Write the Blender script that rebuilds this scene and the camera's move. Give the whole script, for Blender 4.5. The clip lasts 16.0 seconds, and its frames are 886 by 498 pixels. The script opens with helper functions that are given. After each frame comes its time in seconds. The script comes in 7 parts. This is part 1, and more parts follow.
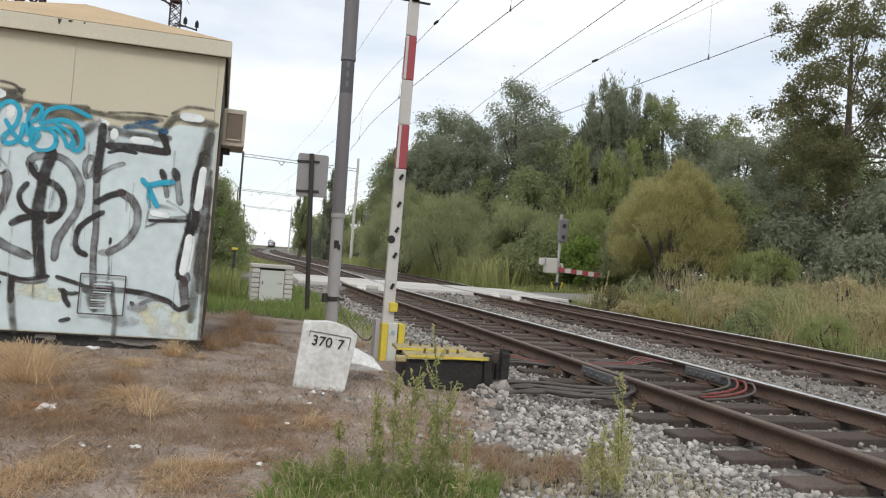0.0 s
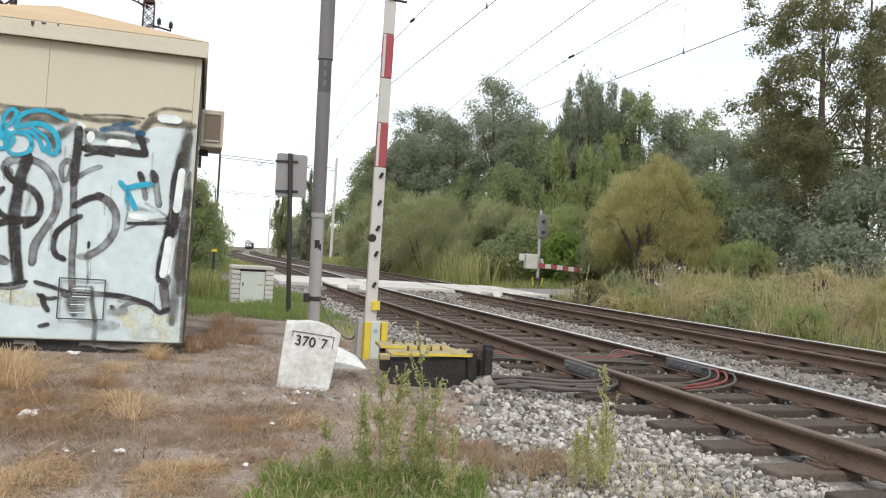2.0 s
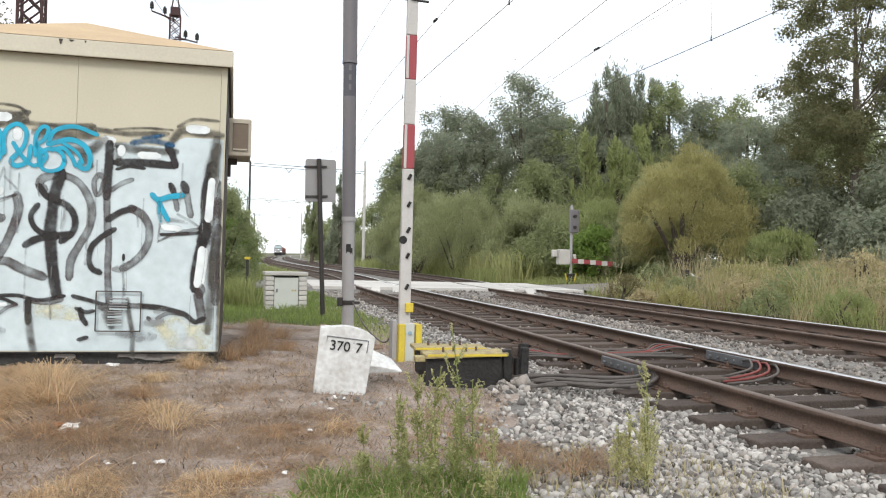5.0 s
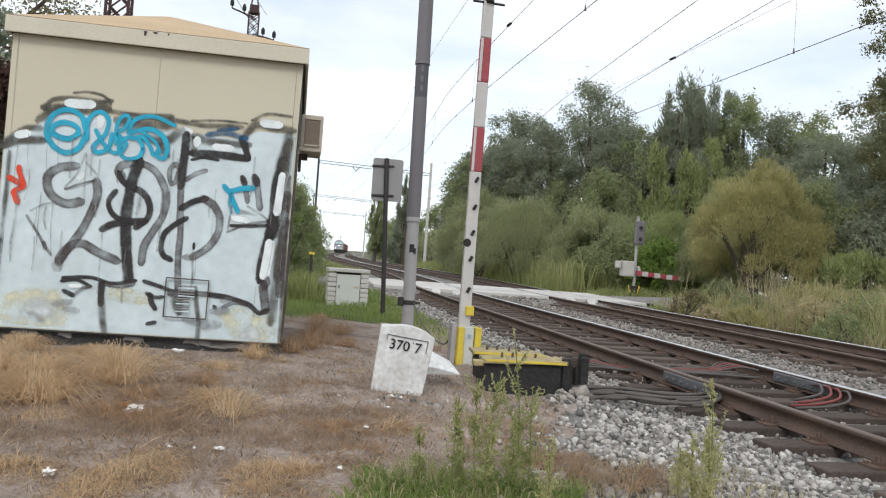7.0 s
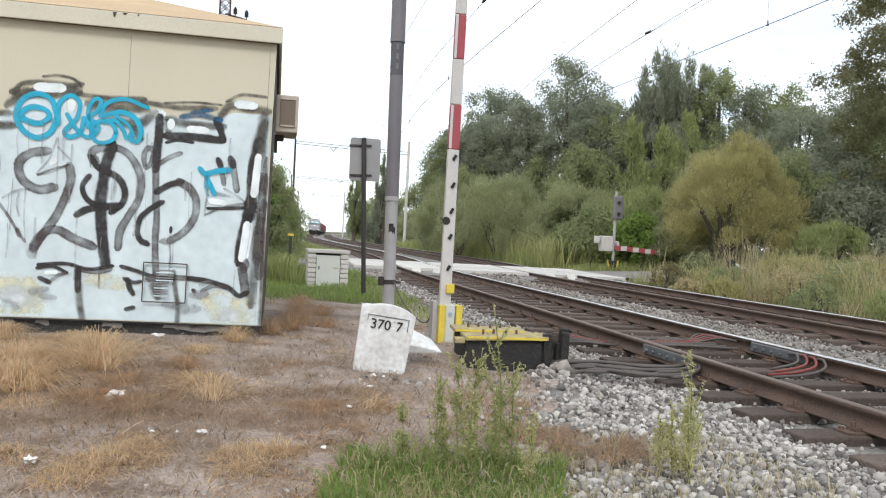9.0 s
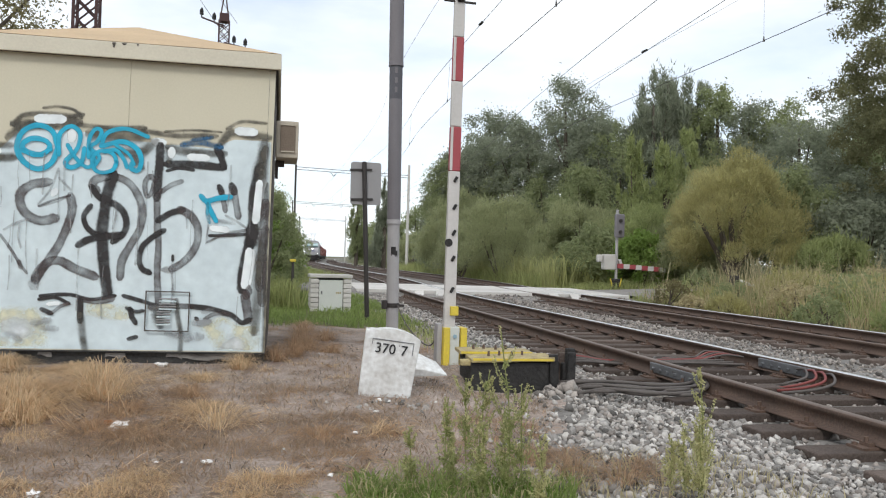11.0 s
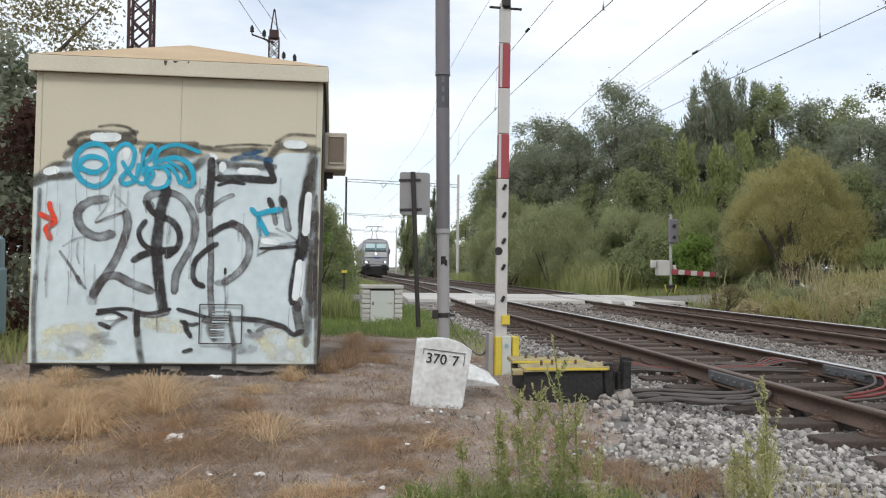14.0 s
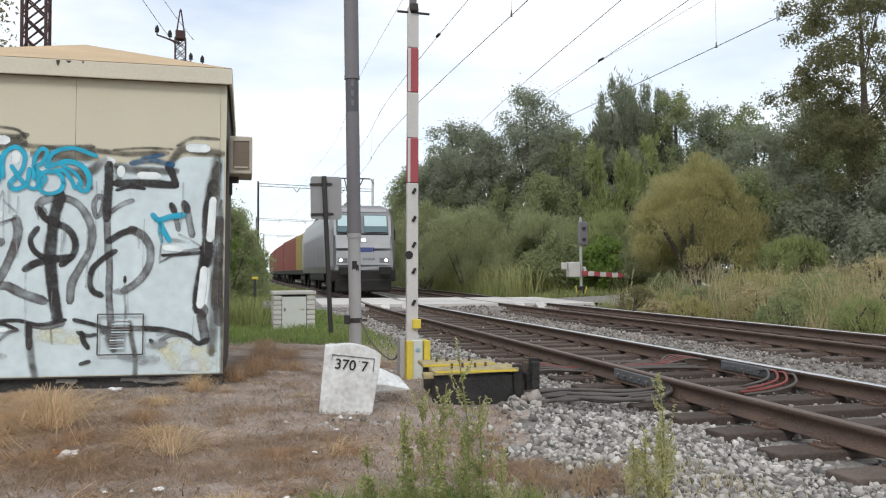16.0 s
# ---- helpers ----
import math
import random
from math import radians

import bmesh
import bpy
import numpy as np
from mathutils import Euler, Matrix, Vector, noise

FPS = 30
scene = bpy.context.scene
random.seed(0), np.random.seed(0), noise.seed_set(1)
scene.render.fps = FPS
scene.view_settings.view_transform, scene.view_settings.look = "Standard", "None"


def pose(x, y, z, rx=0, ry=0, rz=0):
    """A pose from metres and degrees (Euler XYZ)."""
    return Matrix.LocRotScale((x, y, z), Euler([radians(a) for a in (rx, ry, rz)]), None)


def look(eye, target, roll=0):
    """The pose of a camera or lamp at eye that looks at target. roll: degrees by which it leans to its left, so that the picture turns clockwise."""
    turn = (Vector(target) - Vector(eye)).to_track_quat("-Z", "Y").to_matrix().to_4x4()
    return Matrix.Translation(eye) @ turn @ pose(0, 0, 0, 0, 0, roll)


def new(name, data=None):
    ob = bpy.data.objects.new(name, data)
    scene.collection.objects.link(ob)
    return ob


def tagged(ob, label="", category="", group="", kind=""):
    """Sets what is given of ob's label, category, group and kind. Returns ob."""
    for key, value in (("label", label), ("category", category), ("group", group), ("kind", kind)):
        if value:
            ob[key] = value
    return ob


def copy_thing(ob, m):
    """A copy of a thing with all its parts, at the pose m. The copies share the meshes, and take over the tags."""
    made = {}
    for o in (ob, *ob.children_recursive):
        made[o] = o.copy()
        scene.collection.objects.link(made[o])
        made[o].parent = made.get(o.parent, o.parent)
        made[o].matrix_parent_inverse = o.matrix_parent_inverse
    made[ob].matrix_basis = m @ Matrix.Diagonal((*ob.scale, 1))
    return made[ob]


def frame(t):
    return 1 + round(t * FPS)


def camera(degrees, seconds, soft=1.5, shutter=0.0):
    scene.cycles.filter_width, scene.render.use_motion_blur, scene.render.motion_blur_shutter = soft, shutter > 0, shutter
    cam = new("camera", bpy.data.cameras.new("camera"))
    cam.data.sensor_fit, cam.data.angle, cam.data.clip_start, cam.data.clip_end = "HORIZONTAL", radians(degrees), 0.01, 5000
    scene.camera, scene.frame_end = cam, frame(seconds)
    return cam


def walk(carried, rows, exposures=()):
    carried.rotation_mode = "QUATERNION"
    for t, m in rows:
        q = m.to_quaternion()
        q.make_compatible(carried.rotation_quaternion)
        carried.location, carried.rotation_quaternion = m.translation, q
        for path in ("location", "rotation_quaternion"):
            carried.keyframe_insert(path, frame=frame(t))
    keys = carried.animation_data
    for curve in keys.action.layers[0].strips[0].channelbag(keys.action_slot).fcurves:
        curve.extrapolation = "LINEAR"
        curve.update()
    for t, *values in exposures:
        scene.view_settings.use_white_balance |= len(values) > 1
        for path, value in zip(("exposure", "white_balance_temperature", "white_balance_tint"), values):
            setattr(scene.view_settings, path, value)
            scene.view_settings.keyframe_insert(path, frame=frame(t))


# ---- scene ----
cam = camera(58.0, 16.0, 1.15)
PATH = [
    (0, (-0.027, -0.163, 1.0), (0.601, 1.736, 1.025), 4.4),
    (0.5, (-0.034, -0.163, 0.999), (0.622, 1.725, 1.071), 4.1),
    (1, (-0.043, -0.153, 1.0), (0.584, 1.747, 0.99), 2.7),
    (1.5, (-0.046, -0.177, 0.996), (0.561, 1.729, 1.007), 1.6),
    (2, (-0.044, -0.175, 0.994), (0.631, 1.707, 1.017), 3.3),
    (2.5, (-0.044, -0.188, 0.985), (0.63, 1.695, 1.009), 3.2),
    (3, (-0.027, -0.17, 0.996), (0.657, 1.709, 1.007), 1.4),
    (3.5, (-0.03, -0.185, 0.993), (0.617, 1.708, 0.978), 4.5),
    (4, (-0.024, -0.163, 1.001), (0.615, 1.732, 0.991), 2.1),
    (6.5, (-0.038, -0.105, 0.997), (0.468, 1.83, 1.036), 3.1),
    (7, (-0.04, -0.092, 0.992), (0.412, 1.856, 1.013), 4.1),
    (7.5, (-0.034, -0.113, 0.991), (0.409, 1.837, 1.031), 3.7),
    (8, (-0.04, -0.094, 0.992), (0.436, 1.848, 0.997), 3.1),
    (8.5, (-0.036, -0.083, 0.99), (0.446, 1.858, 0.982), 2.8),
    (9, (-0.036, -0.094, 0.989), (0.468, 1.841, 0.96), 2.9),
    (11.5, (-0.037, -0.055, 0.987), (0.445, 1.885, 1.027), 1.1),
    (12, (-0.016, -0.041, 0.978), (0.445, 1.904, 1.024), 0.6),
    (12.5, (-0.009, 0.007, 0.971), (0.38, 1.968, 1.016), 1.7),
    (13, (-0.021, 0.019, 0.975), (0.347, 1.985, 1.008), 1.3),
    (13.5, (-0.022, 0.012, 0.981), (0.317, 1.982, 1.06), 1.2),
    (14, (-0.013, -0.004, 0.985), (0.36, 1.961, 1.032), 0.6),
    (14.5, (0.003, -0.006, 0.977), (0.462, 1.941, 1.016), 0.6),
    (15, (0.023, -0.001, 0.984), (0.542, 1.93, 1.027), 0.5),
    (15.5, (0.036, 0.01, 0.987), (0.576, 1.935, 1.026), 0.5),
    (16, (0.048, -0.005, 0.986), (0.625, 1.909, 1.044), -0.2),
]
EXPOSURES = [(0, -0.08, 6500, 10), (0.5, 0, 6500, 10), (1, 0.16, 6500, 10), (1.5, 0.22, 6500, 10), (2, 0.3, 6500, 10), (2.5, 0.42, 6500, 10), (3, 0.46, 6500, 10), (3.5, 0.53, 6500, 10), (4, 0.54, 6500, 10), (4.3, 0.52, 6500, 10), (5.3, 0.28, 6390, 10), (6.3, 0.1, 6280, 10), (7, 0.03, 6280, 10), (7.5, 0.05, 6280, 10), (8, 0.15, 6280, 10), (8.5, 0.26, 6280, 10), (9, 0.32, 6280, 10), (9.3, 0.32, 6280, 10), (10.3, 0.15, 6280, 10), (11.3, 0.06, 6280, 10), (12, 0.03, 6280, 10), (14, -0.05, 6280, 10), (15, 0.06, 6280, 10), (16, 0.03, 6280, 10)]
walk(cam, [(t, look(eye, target, roll)) for t, eye, target, roll in PATH], EXPOSURES)


# ---- light ----
world = bpy.data.worlds.new("sky")
scene.world = world
world.use_nodes = True
wn, wl = world.node_tree.nodes, world.node_tree.links
wn.clear()
w_out = wn.new("ShaderNodeOutputWorld")
w_sky = wn.new("ShaderNodeTexSky")
w_sky.sky_type, w_sky.sun_disc = "NISHITA", False
w_sky.sun_elevation, w_sky.sun_rotation = radians(42), radians(205)
w_b1 = wn.new("ShaderNodeBackground")
w_b1.inputs[1].default_value = 0.15
w_b2 = wn.new("ShaderNodeBackground")
w_b2.inputs[0].default_value = (0.96, 0.985, 1.0, 1)
w_b2.inputs[1].default_value = 1.12
w_tc = wn.new("ShaderNodeTexCoord")
w_map = wn.new("ShaderNodeMapping")
w_map.inputs["Scale"].default_value = (1.6, 1.6, 5.0)
w_noise = wn.new("ShaderNodeTexNoise")
w_noise.inputs["Scale"].default_value, w_noise.inputs["Detail"].default_value = 1.7, 6
w_ramp = wn.new("ShaderNodeValToRGB")
w_ramp.color_ramp.elements[0].position, w_ramp.color_ramp.elements[1].position = 0.30, 0.56
w_ramp.color_ramp.elements[0].color = (0.45, 0.45, 0.45, 1)
w_mix = wn.new("ShaderNodeMixShader")
wl.new(w_tc.outputs["Generated"], w_map.inputs[0])
wl.new(w_map.outputs[0], w_noise.inputs["Vector"])
wl.new(w_noise.outputs[0], w_ramp.inputs[0])
wl.new(w_ramp.outputs[0], w_mix.inputs[0])
wl.new(w_sky.outputs[0], w_b1.inputs[0])
wl.new(w_b1.outputs[0], w_mix.inputs[1])
wl.new(w_b2.outputs[0], w_mix.inputs[2])
wl.new(w_mix.outputs[0], w_out.inputs[0])

sun = new("sun", bpy.data.lights.new("sun", "SUN"))
sun.data.energy, sun.data.angle, sun.data.color = 1.3, radians(14), (1.0, 0.95, 0.88)
sun.matrix_world = look((-5, -11, 11), (0, 0, 0))


# ---- materials ----
def material(name, base, dark=None, rough=0.8, metal=0.0, scale=3.0, fine=40.0, bump=0.3, amount=0.6, island=0.0, translucent=0.0, alpha=None, spec=0.3, per_object=0.0):
    """Two scales of noise between two colours, relief from the finer one, and a random shade per piece."""
    m = bpy.data.materials.new(name)
    m.use_nodes = True
    n, l = m.node_tree.nodes, m.node_tree.links
    b = n["Principled BSDF"]
    b.inputs["Roughness"].default_value, b.inputs["Metallic"].default_value = rough, metal
    b.inputs["Specular IOR Level"].default_value = spec
    dark = dark or tuple(c * 0.6 for c in base)
    tc = n.new("ShaderNodeTexCoord")
    big, small = n.new("ShaderNodeTexNoise"), n.new("ShaderNodeTexNoise")
    for node, s in ((big, scale), (small, fine)):
        node.inputs["Scale"].default_value, node.inputs["Detail"].default_value = s, 5
        l.new(tc.outputs["Object"], node.inputs["Vector"])
    add = n.new("ShaderNodeMath")
    add.operation = "MULTIPLY_ADD"
    add.inputs[1].default_value = 0.5
    l.new(small.outputs[0], add.inputs[0])
    half = n.new("ShaderNodeMath")
    half.operation = "MULTIPLY"
    half.inputs[1].default_value = 0.5
    l.new(big.outputs[0], half.inputs[0])
    l.new(half.outputs[0], add.inputs[2])
    ramp = n.new("ShaderNodeMapRange")
    ramp.inputs[1].default_value, ramp.inputs[2].default_value = 0.5 - 0.22, 0.5 + 0.22
    ramp.inputs[3].default_value, ramp.inputs[4].default_value = 0.5 - amount / 2, 0.5 + amount / 2
    l.new(add.outputs[0], ramp.inputs[0])
    mix = n.new("ShaderNodeMix")
    mix.data_type = "RGBA"
    mix.inputs[6].default_value, mix.inputs[7].default_value = (*dark, 1), (*base, 1)
    l.new(ramp.outputs[0], mix.inputs[0])
    colour = mix.outputs[2]
    if island or per_object:
        source = n.new("ShaderNodeNewGeometry") if island else n.new("ShaderNodeObjectInfo")
        value = n.new("ShaderNodeMapRange")
        spread = island or per_object
        value.inputs[3].default_value, value.inputs[4].default_value = 1 - spread, 1 + spread
        l.new(source.outputs["Random Per Island" if island else "Random"], value.inputs[0])
        hsv = n.new("ShaderNodeHueSaturation")
        l.new(value.outputs[0], hsv.inputs["Value"])
        l.new(colour, hsv.inputs["Color"])
        colour = hsv.outputs[0]
    l.new(colour, b.inputs["Base Color"])
    if bump:
        bp = n.new("ShaderNodeBump")
        bp.inputs["Strength"].default_value, bp.inputs["Distance"].default_value = bump, 0.02
        l.new(small.outputs[0], bp.inputs["Height"])
        l.new(bp.outputs[0], b.inputs["Normal"])
    out = n["Material Output"]
    if translucent:
        tr, ms = n.new("ShaderNodeBsdfTranslucent"), n.new("ShaderNodeMixShader")
        ms.inputs[0].default_value = translucent
        l.new(colour, tr.inputs[0])
        l.new(b.outputs[0], ms.inputs[1])
        l.new(tr.outputs[0], ms.inputs[2])
        l.new(ms.outputs[0], out.inputs[0])
    if alpha:
        cover = n.new("ShaderNodeMapRange")
        cover.inputs[1].default_value, cover.inputs[2].default_value = 0.32, 0.68
        cover.inputs[3].default_value, cover.inputs[4].default_value = alpha
        l.new(big.outputs[0], cover.inputs[0])
        l.new(cover.outputs[0], b.inputs["Alpha"])
    return m


def glow(name, colour, strength):
    m = bpy.data.materials.new(name)
    m.use_nodes = True
    b = m.node_tree.nodes["Principled BSDF"]
    b.inputs["Base Color"].default_value = (*colour, 1)
    b.inputs["Emission Color"].default_value, b.inputs["Emission Strength"].default_value = (*colour, 1), strength
    return m


M_dirt = material("dirt", (0.42, 0.348, 0.30), (0.215, 0.17, 0.14), 0.95, scale=4.5, fine=48, bump=1.0, amount=1.9)
M_gravelbed = material("gravel_bed", (0.30, 0.285, 0.265), (0.10, 0.092, 0.082), 0.95, scale=2, fine=22, bump=1.0, amount=1.4)
M_soil = material("grassy_soil", (0.14, 0.15, 0.06), (0.09, 0.085, 0.04), 0.95, scale=0.7, fine=14, bump=0.8, amount=1.0)
M_stone = material("ballast_stone", (0.45, 0.435, 0.41), (0.20, 0.18, 0.16), 0.85, scale=9, fine=60, bump=0.4, island=0.72)
M_bedstone = material("sooty_ballast_stone", (0.36, 0.325, 0.29), (0.17, 0.15, 0.135), 0.88, scale=9, fine=60, bump=0.4, island=0.6)
M_sleeper = material("tarred_timber", (0.135, 0.105, 0.088), (0.055, 0.042, 0.036), 0.9, scale=3, fine=45, bump=0.6, amount=1.0, per_object=0.3)
M_rust = material("rail_rust", (0.165, 0.108, 0.08), (0.07, 0.052, 0.044), 0.7, 0.2, scale=2.2, fine=40, bump=0.3, amount=1.0)
M_railtop = material("rail_running_surface", (0.85, 0.85, 0.85), (0.70, 0.69, 0.68), 0.3, 1.0, scale=2, fine=70, bump=0.02)
M_dullrail = material("dull_rail_top", (0.22, 0.17, 0.14), (0.13, 0.095, 0.08), 0.5, 0.5, scale=2, fine=60, bump=0.1)
M_steel = material("grey_steel", (0.22, 0.22, 0.225), (0.12, 0.118, 0.12), 0.5, 0.6, scale=4, fine=50, bump=0.1)
M_plate = material("joint_bar_steel", (0.24, 0.25, 0.26), (0.12, 0.12, 0.125), 0.5, 0.5, scale=5, fine=60, bump=0.2)
M_cream = material("cream_painted_panel", (0.60, 0.56, 0.435), (0.51, 0.475, 0.365), 0.6, scale=1.2, fine=60, bump=0.04, amount=0.8)
M_fascia = material("pale_beige_sheet", (0.66, 0.62, 0.50), (0.50, 0.46, 0.37), 0.55, scale=1.6, fine=50, bump=0.05, amount=0.7)
M_roof = material("tan_roof_sheet", (0.58, 0.43, 0.26), (0.40, 0.29, 0.18), 0.7, scale=2, fine=40, bump=0.1, amount=0.8)
M_white = material("white_spray_paint", (0.665, 0.76, 0.785), (0.50, 0.575, 0.60), 0.55, scale=2.6, fine=9, bump=0.02, amount=1.3)
def paint(name, colour, edge, core, soft, patch=0.35):
    """Sprayed paint: thin and soft towards the sides of its line, denser or thinner in the middle, uneven along it."""
    m = bpy.data.materials.new(name)
    m.use_nodes = True
    n, l = m.node_tree.nodes, m.node_tree.links
    b = n["Principled BSDF"]
    b.inputs["Roughness"].default_value = 0.6
    b.inputs["Specular IOR Level"].default_value = 0.25

    def calc(op, a, c, clamp=False):
        node = n.new("ShaderNodeMath")
        node.operation, node.use_clamp = op, clamp
        for k, v in enumerate((a, c)):
            if isinstance(v, (int, float)):
                node.inputs[k].default_value = v
            else:
                l.new(v, node.inputs[k])
        return node.outputs[0]

    tc = n.new("ShaderNodeTexCoord")
    sep = n.new("ShaderNodeSeparateXYZ")
    l.new(tc.outputs["UV"], sep.inputs[0])
    side = calc("ABSOLUTE", calc("SUBTRACT", calc("MULTIPLY", sep.outputs[1], 2.0), 1.0), 0.0)
    cloud, grain = n.new("ShaderNodeTexNoise"), n.new("ShaderNodeTexNoise")
    for node, scale in ((cloud, 7.0), (grain, 60.0)):
        node.inputs["Scale"].default_value, node.inputs["Detail"].default_value = scale, 6
        l.new(tc.outputs["Object"], node.inputs["Vector"])
    rim = n.new("ShaderNodeMapRange")
    rim.interpolation_type = "SMOOTHSTEP"
    rim.inputs[1].default_value, rim.inputs[2].default_value = 1.0 - soft, 1.0
    rim.inputs[3].default_value, rim.inputs[4].default_value = 1.0, 0.0
    l.new(calc("ADD", side, calc("MULTIPLY", calc("SUBTRACT", grain.outputs[0], 0.5), 0.35)), rim.inputs[0])
    body = calc("ADD", core, calc("MULTIPLY", calc("POWER", side, 2.2), edge - core))
    uneven_ = calc("ADD", body, calc("MULTIPLY", calc("SUBTRACT", cloud.outputs[0], 0.5), patch * 3), True)
    l.new(calc("MULTIPLY", rim.outputs[0], uneven_, True), b.inputs["Alpha"])
    mix = n.new("ShaderNodeMix")
    mix.data_type = "RGBA"
    mix.inputs[6].default_value, mix.inputs[7].default_value = (*(c * 0.75 for c in colour), 1), (*(min(1, c * 1.3) for c in colour), 1)
    l.new(cloud.outputs[0], mix.inputs[0])
    l.new(mix.outputs[2], b.inputs["Base Color"])
    return m


M_oval = paint("white_spray_line", (0.72, 0.77, 0.79), 0.9, 1.0, 0.22, 0.1)
M_black = paint("black_spray_paint", (0.035, 0.032, 0.032), 0.85, 0.88, 0.42, 0.5)
M_grey = paint("thin_grey_spray_paint", (0.085, 0.07, 0.07), 0.88, 0.48, 0.32, 0.5)
M_faint = paint("faint_grey_spray_paint", (0.16, 0.15, 0.15), 0.6, 0.35, 0.5, 0.4)
M_smoke = paint("faded_grey_spray_paint", (0.085, 0.08, 0.068), 0.45, 0.62, 0.75, 0.5)
M_blue = paint("turquoise_spray_paint", (0.028, 0.36, 0.53), 0.9, 0.93, 0.3, 0.2)
M_bluefaint = paint("faint_turquoise_spray_paint", (0.04, 0.30, 0.42), 0.5, 0.6, 0.6, 0.5)
M_navy = paint("navy_spray_paint", (0.03, 0.11, 0.22), 0.5, 0.7, 0.6, 0.5)
M_drip = paint("grey_paint_drip", (0.24, 0.245, 0.25), 0.3, 0.38, 0.7, 0.5)
M_red = paint("orange_red_spray_paint", (0.68, 0.07, 0.03), 0.95, 1.0, 0.3, 0.2)
M_cloud = paint("thin_white_overspray", (0.62, 0.66, 0.68), 0.3, 0.75, 0.8, 0.6)
M_yellow = paint("pale_yellow_paint", (0.70, 0.67, 0.47), 0.55, 0.30, 0.35, 0.8)
M_plinth = material("tar_black_plinth", (0.07, 0.068, 0.065), (0.025, 0.025, 0.025), 0.8, scale=5, fine=40, bump=0.4, amount=1.0)
# brown of small parts; on the track-side wall it stands in for shade
M_darkside = material("dark_brown_and_wall_shade", (0.09, 0.075, 0.065), (0.05, 0.04, 0.035), 0.7, scale=3, fine=40, bump=0.1)
M_acbox = material("beige_plastic_casing", (0.50, 0.45, 0.37), (0.36, 0.32, 0.26), 0.6, scale=5, fine=40, bump=0.05)
M_acgrille = material("brown_grille", (0.20, 0.16, 0.12), (0.13, 0.10, 0.08), 0.7, scale=8, fine=60, bump=0.2)
M_concrete_w = material("whitewashed_concrete", (0.76, 0.775, 0.77), (0.48, 0.465, 0.44), 0.85, scale=5, fine=26, bump=0.35, amount=1.25)
M_concrete = material("pale_concrete", (0.62, 0.60, 0.57), (0.45, 0.43, 0.40), 0.85, scale=2, fine=40, bump=0.4, amount=0.9, per_object=0.1)
M_asphalt = material("worn_asphalt", (0.30, 0.28, 0.26), (0.17, 0.16, 0.15), 0.9, scale=1.5, fine=60, bump=0.4, amount=1.0)
M_ink = material("black_lettering", (0.03, 0.03, 0.03), rough=0.7, bump=0)
M_polelow = material("light_grey_pole_paint", (0.42, 0.41, 0.41), (0.30, 0.29, 0.29), 0.6, scale=4, fine=50, bump=0.1)
M_poleup = material("dark_grey_pole_paint", (0.20, 0.19, 0.20), (0.14, 0.13, 0.14), 0.55, scale=3, fine=50, bump=0.1)
M_signback = material("grey_sign_back", (0.34, 0.33, 0.33), (0.27, 0.265, 0.265), 0.55, 0.3, scale=3, fine=40, bump=0.05)
M_darkpost = material("dark_iron_post", (0.075, 0.068, 0.065), (0.04, 0.036, 0.034), 0.6, 0.4, scale=5, fine=50, bump=0.2)
M_boomw = material("white_boom_paint", (0.60, 0.58, 0.56), (0.44, 0.42, 0.40), 0.5, scale=4, fine=50, bump=0.08)
M_boomr = material("faded_red_boom_paint", (0.38, 0.085, 0.095), (0.29, 0.06, 0.07), 0.5, scale=4, fine=50, bump=0.08)
M_sigyel = material("signal_yellow_paint", (0.74, 0.58, 0.06), (0.52, 0.40, 0.07), 0.55, scale=6, fine=45, bump=0.15, amount=0.9)
M_lid = material("worn_yellow_lid", (0.50, 0.42, 0.20), (0.24, 0.19, 0.12), 0.75, scale=9, fine=40, bump=0.5, amount=1.3)
M_tar = material("tarred_concrete", (0.045, 0.042, 0.04), (0.015, 0.015, 0.015), 0.75, scale=5, fine=30, bump=0.8, amount=1.0)
M_cabdoor = material("grey_cabinet_door", (0.60, 0.62, 0.58), (0.48, 0.50, 0.47), 0.6, scale=4, fine=40, bump=0.05)
M_cable = material("black_cable_sheath", (0.13, 0.115, 0.105), (0.065, 0.055, 0.05), 0.6, scale=6, fine=60, bump=0.1)
M_redcable = material("red_cable_sheath", (0.26, 0.065, 0.057), (0.15, 0.048, 0.044), 0.6, scale=6, fine=60, bump=0.1)
M_wire = material("overhead_copper_wire", (0.12, 0.115, 0.11), rough=0.5, metal=0.5, bump=0)
M_lattice = material("rusty_brown_steel", (0.10, 0.055, 0.05), (0.05, 0.032, 0.035), 0.7, 0.3, scale=3, fine=40, bump=0.2)
M_kiosk = material("pale_blue_grey_sheet", (0.30, 0.43, 0.50), (0.24, 0.35, 0.41), 0.5, scale=2, fine=40, bump=0.04)
M_bark = material("grey_brown_bark", (0.14, 0.115, 0.09), (0.06, 0.05, 0.04), 0.9, scale=4, fine=25, bump=0.9, amount=1.0)
M_litter = material("white_litter_paper", (0.82, 0.80, 0.78), (0.70, 0.68, 0.66), 0.7, scale=9, fine=60, bump=0.1)
M_litter_o = material("orange_litter_plastic", (0.60, 0.26, 0.10), rough=0.6, scale=9)


def leaf(name, base, dark, spread=0.28, translucent=0.6):
    return material(name, base, dark, 0.8, scale=0.5, fine=3.0, bump=0, amount=1.0, island=spread * 0.55, translucent=translucent, spec=0.12)


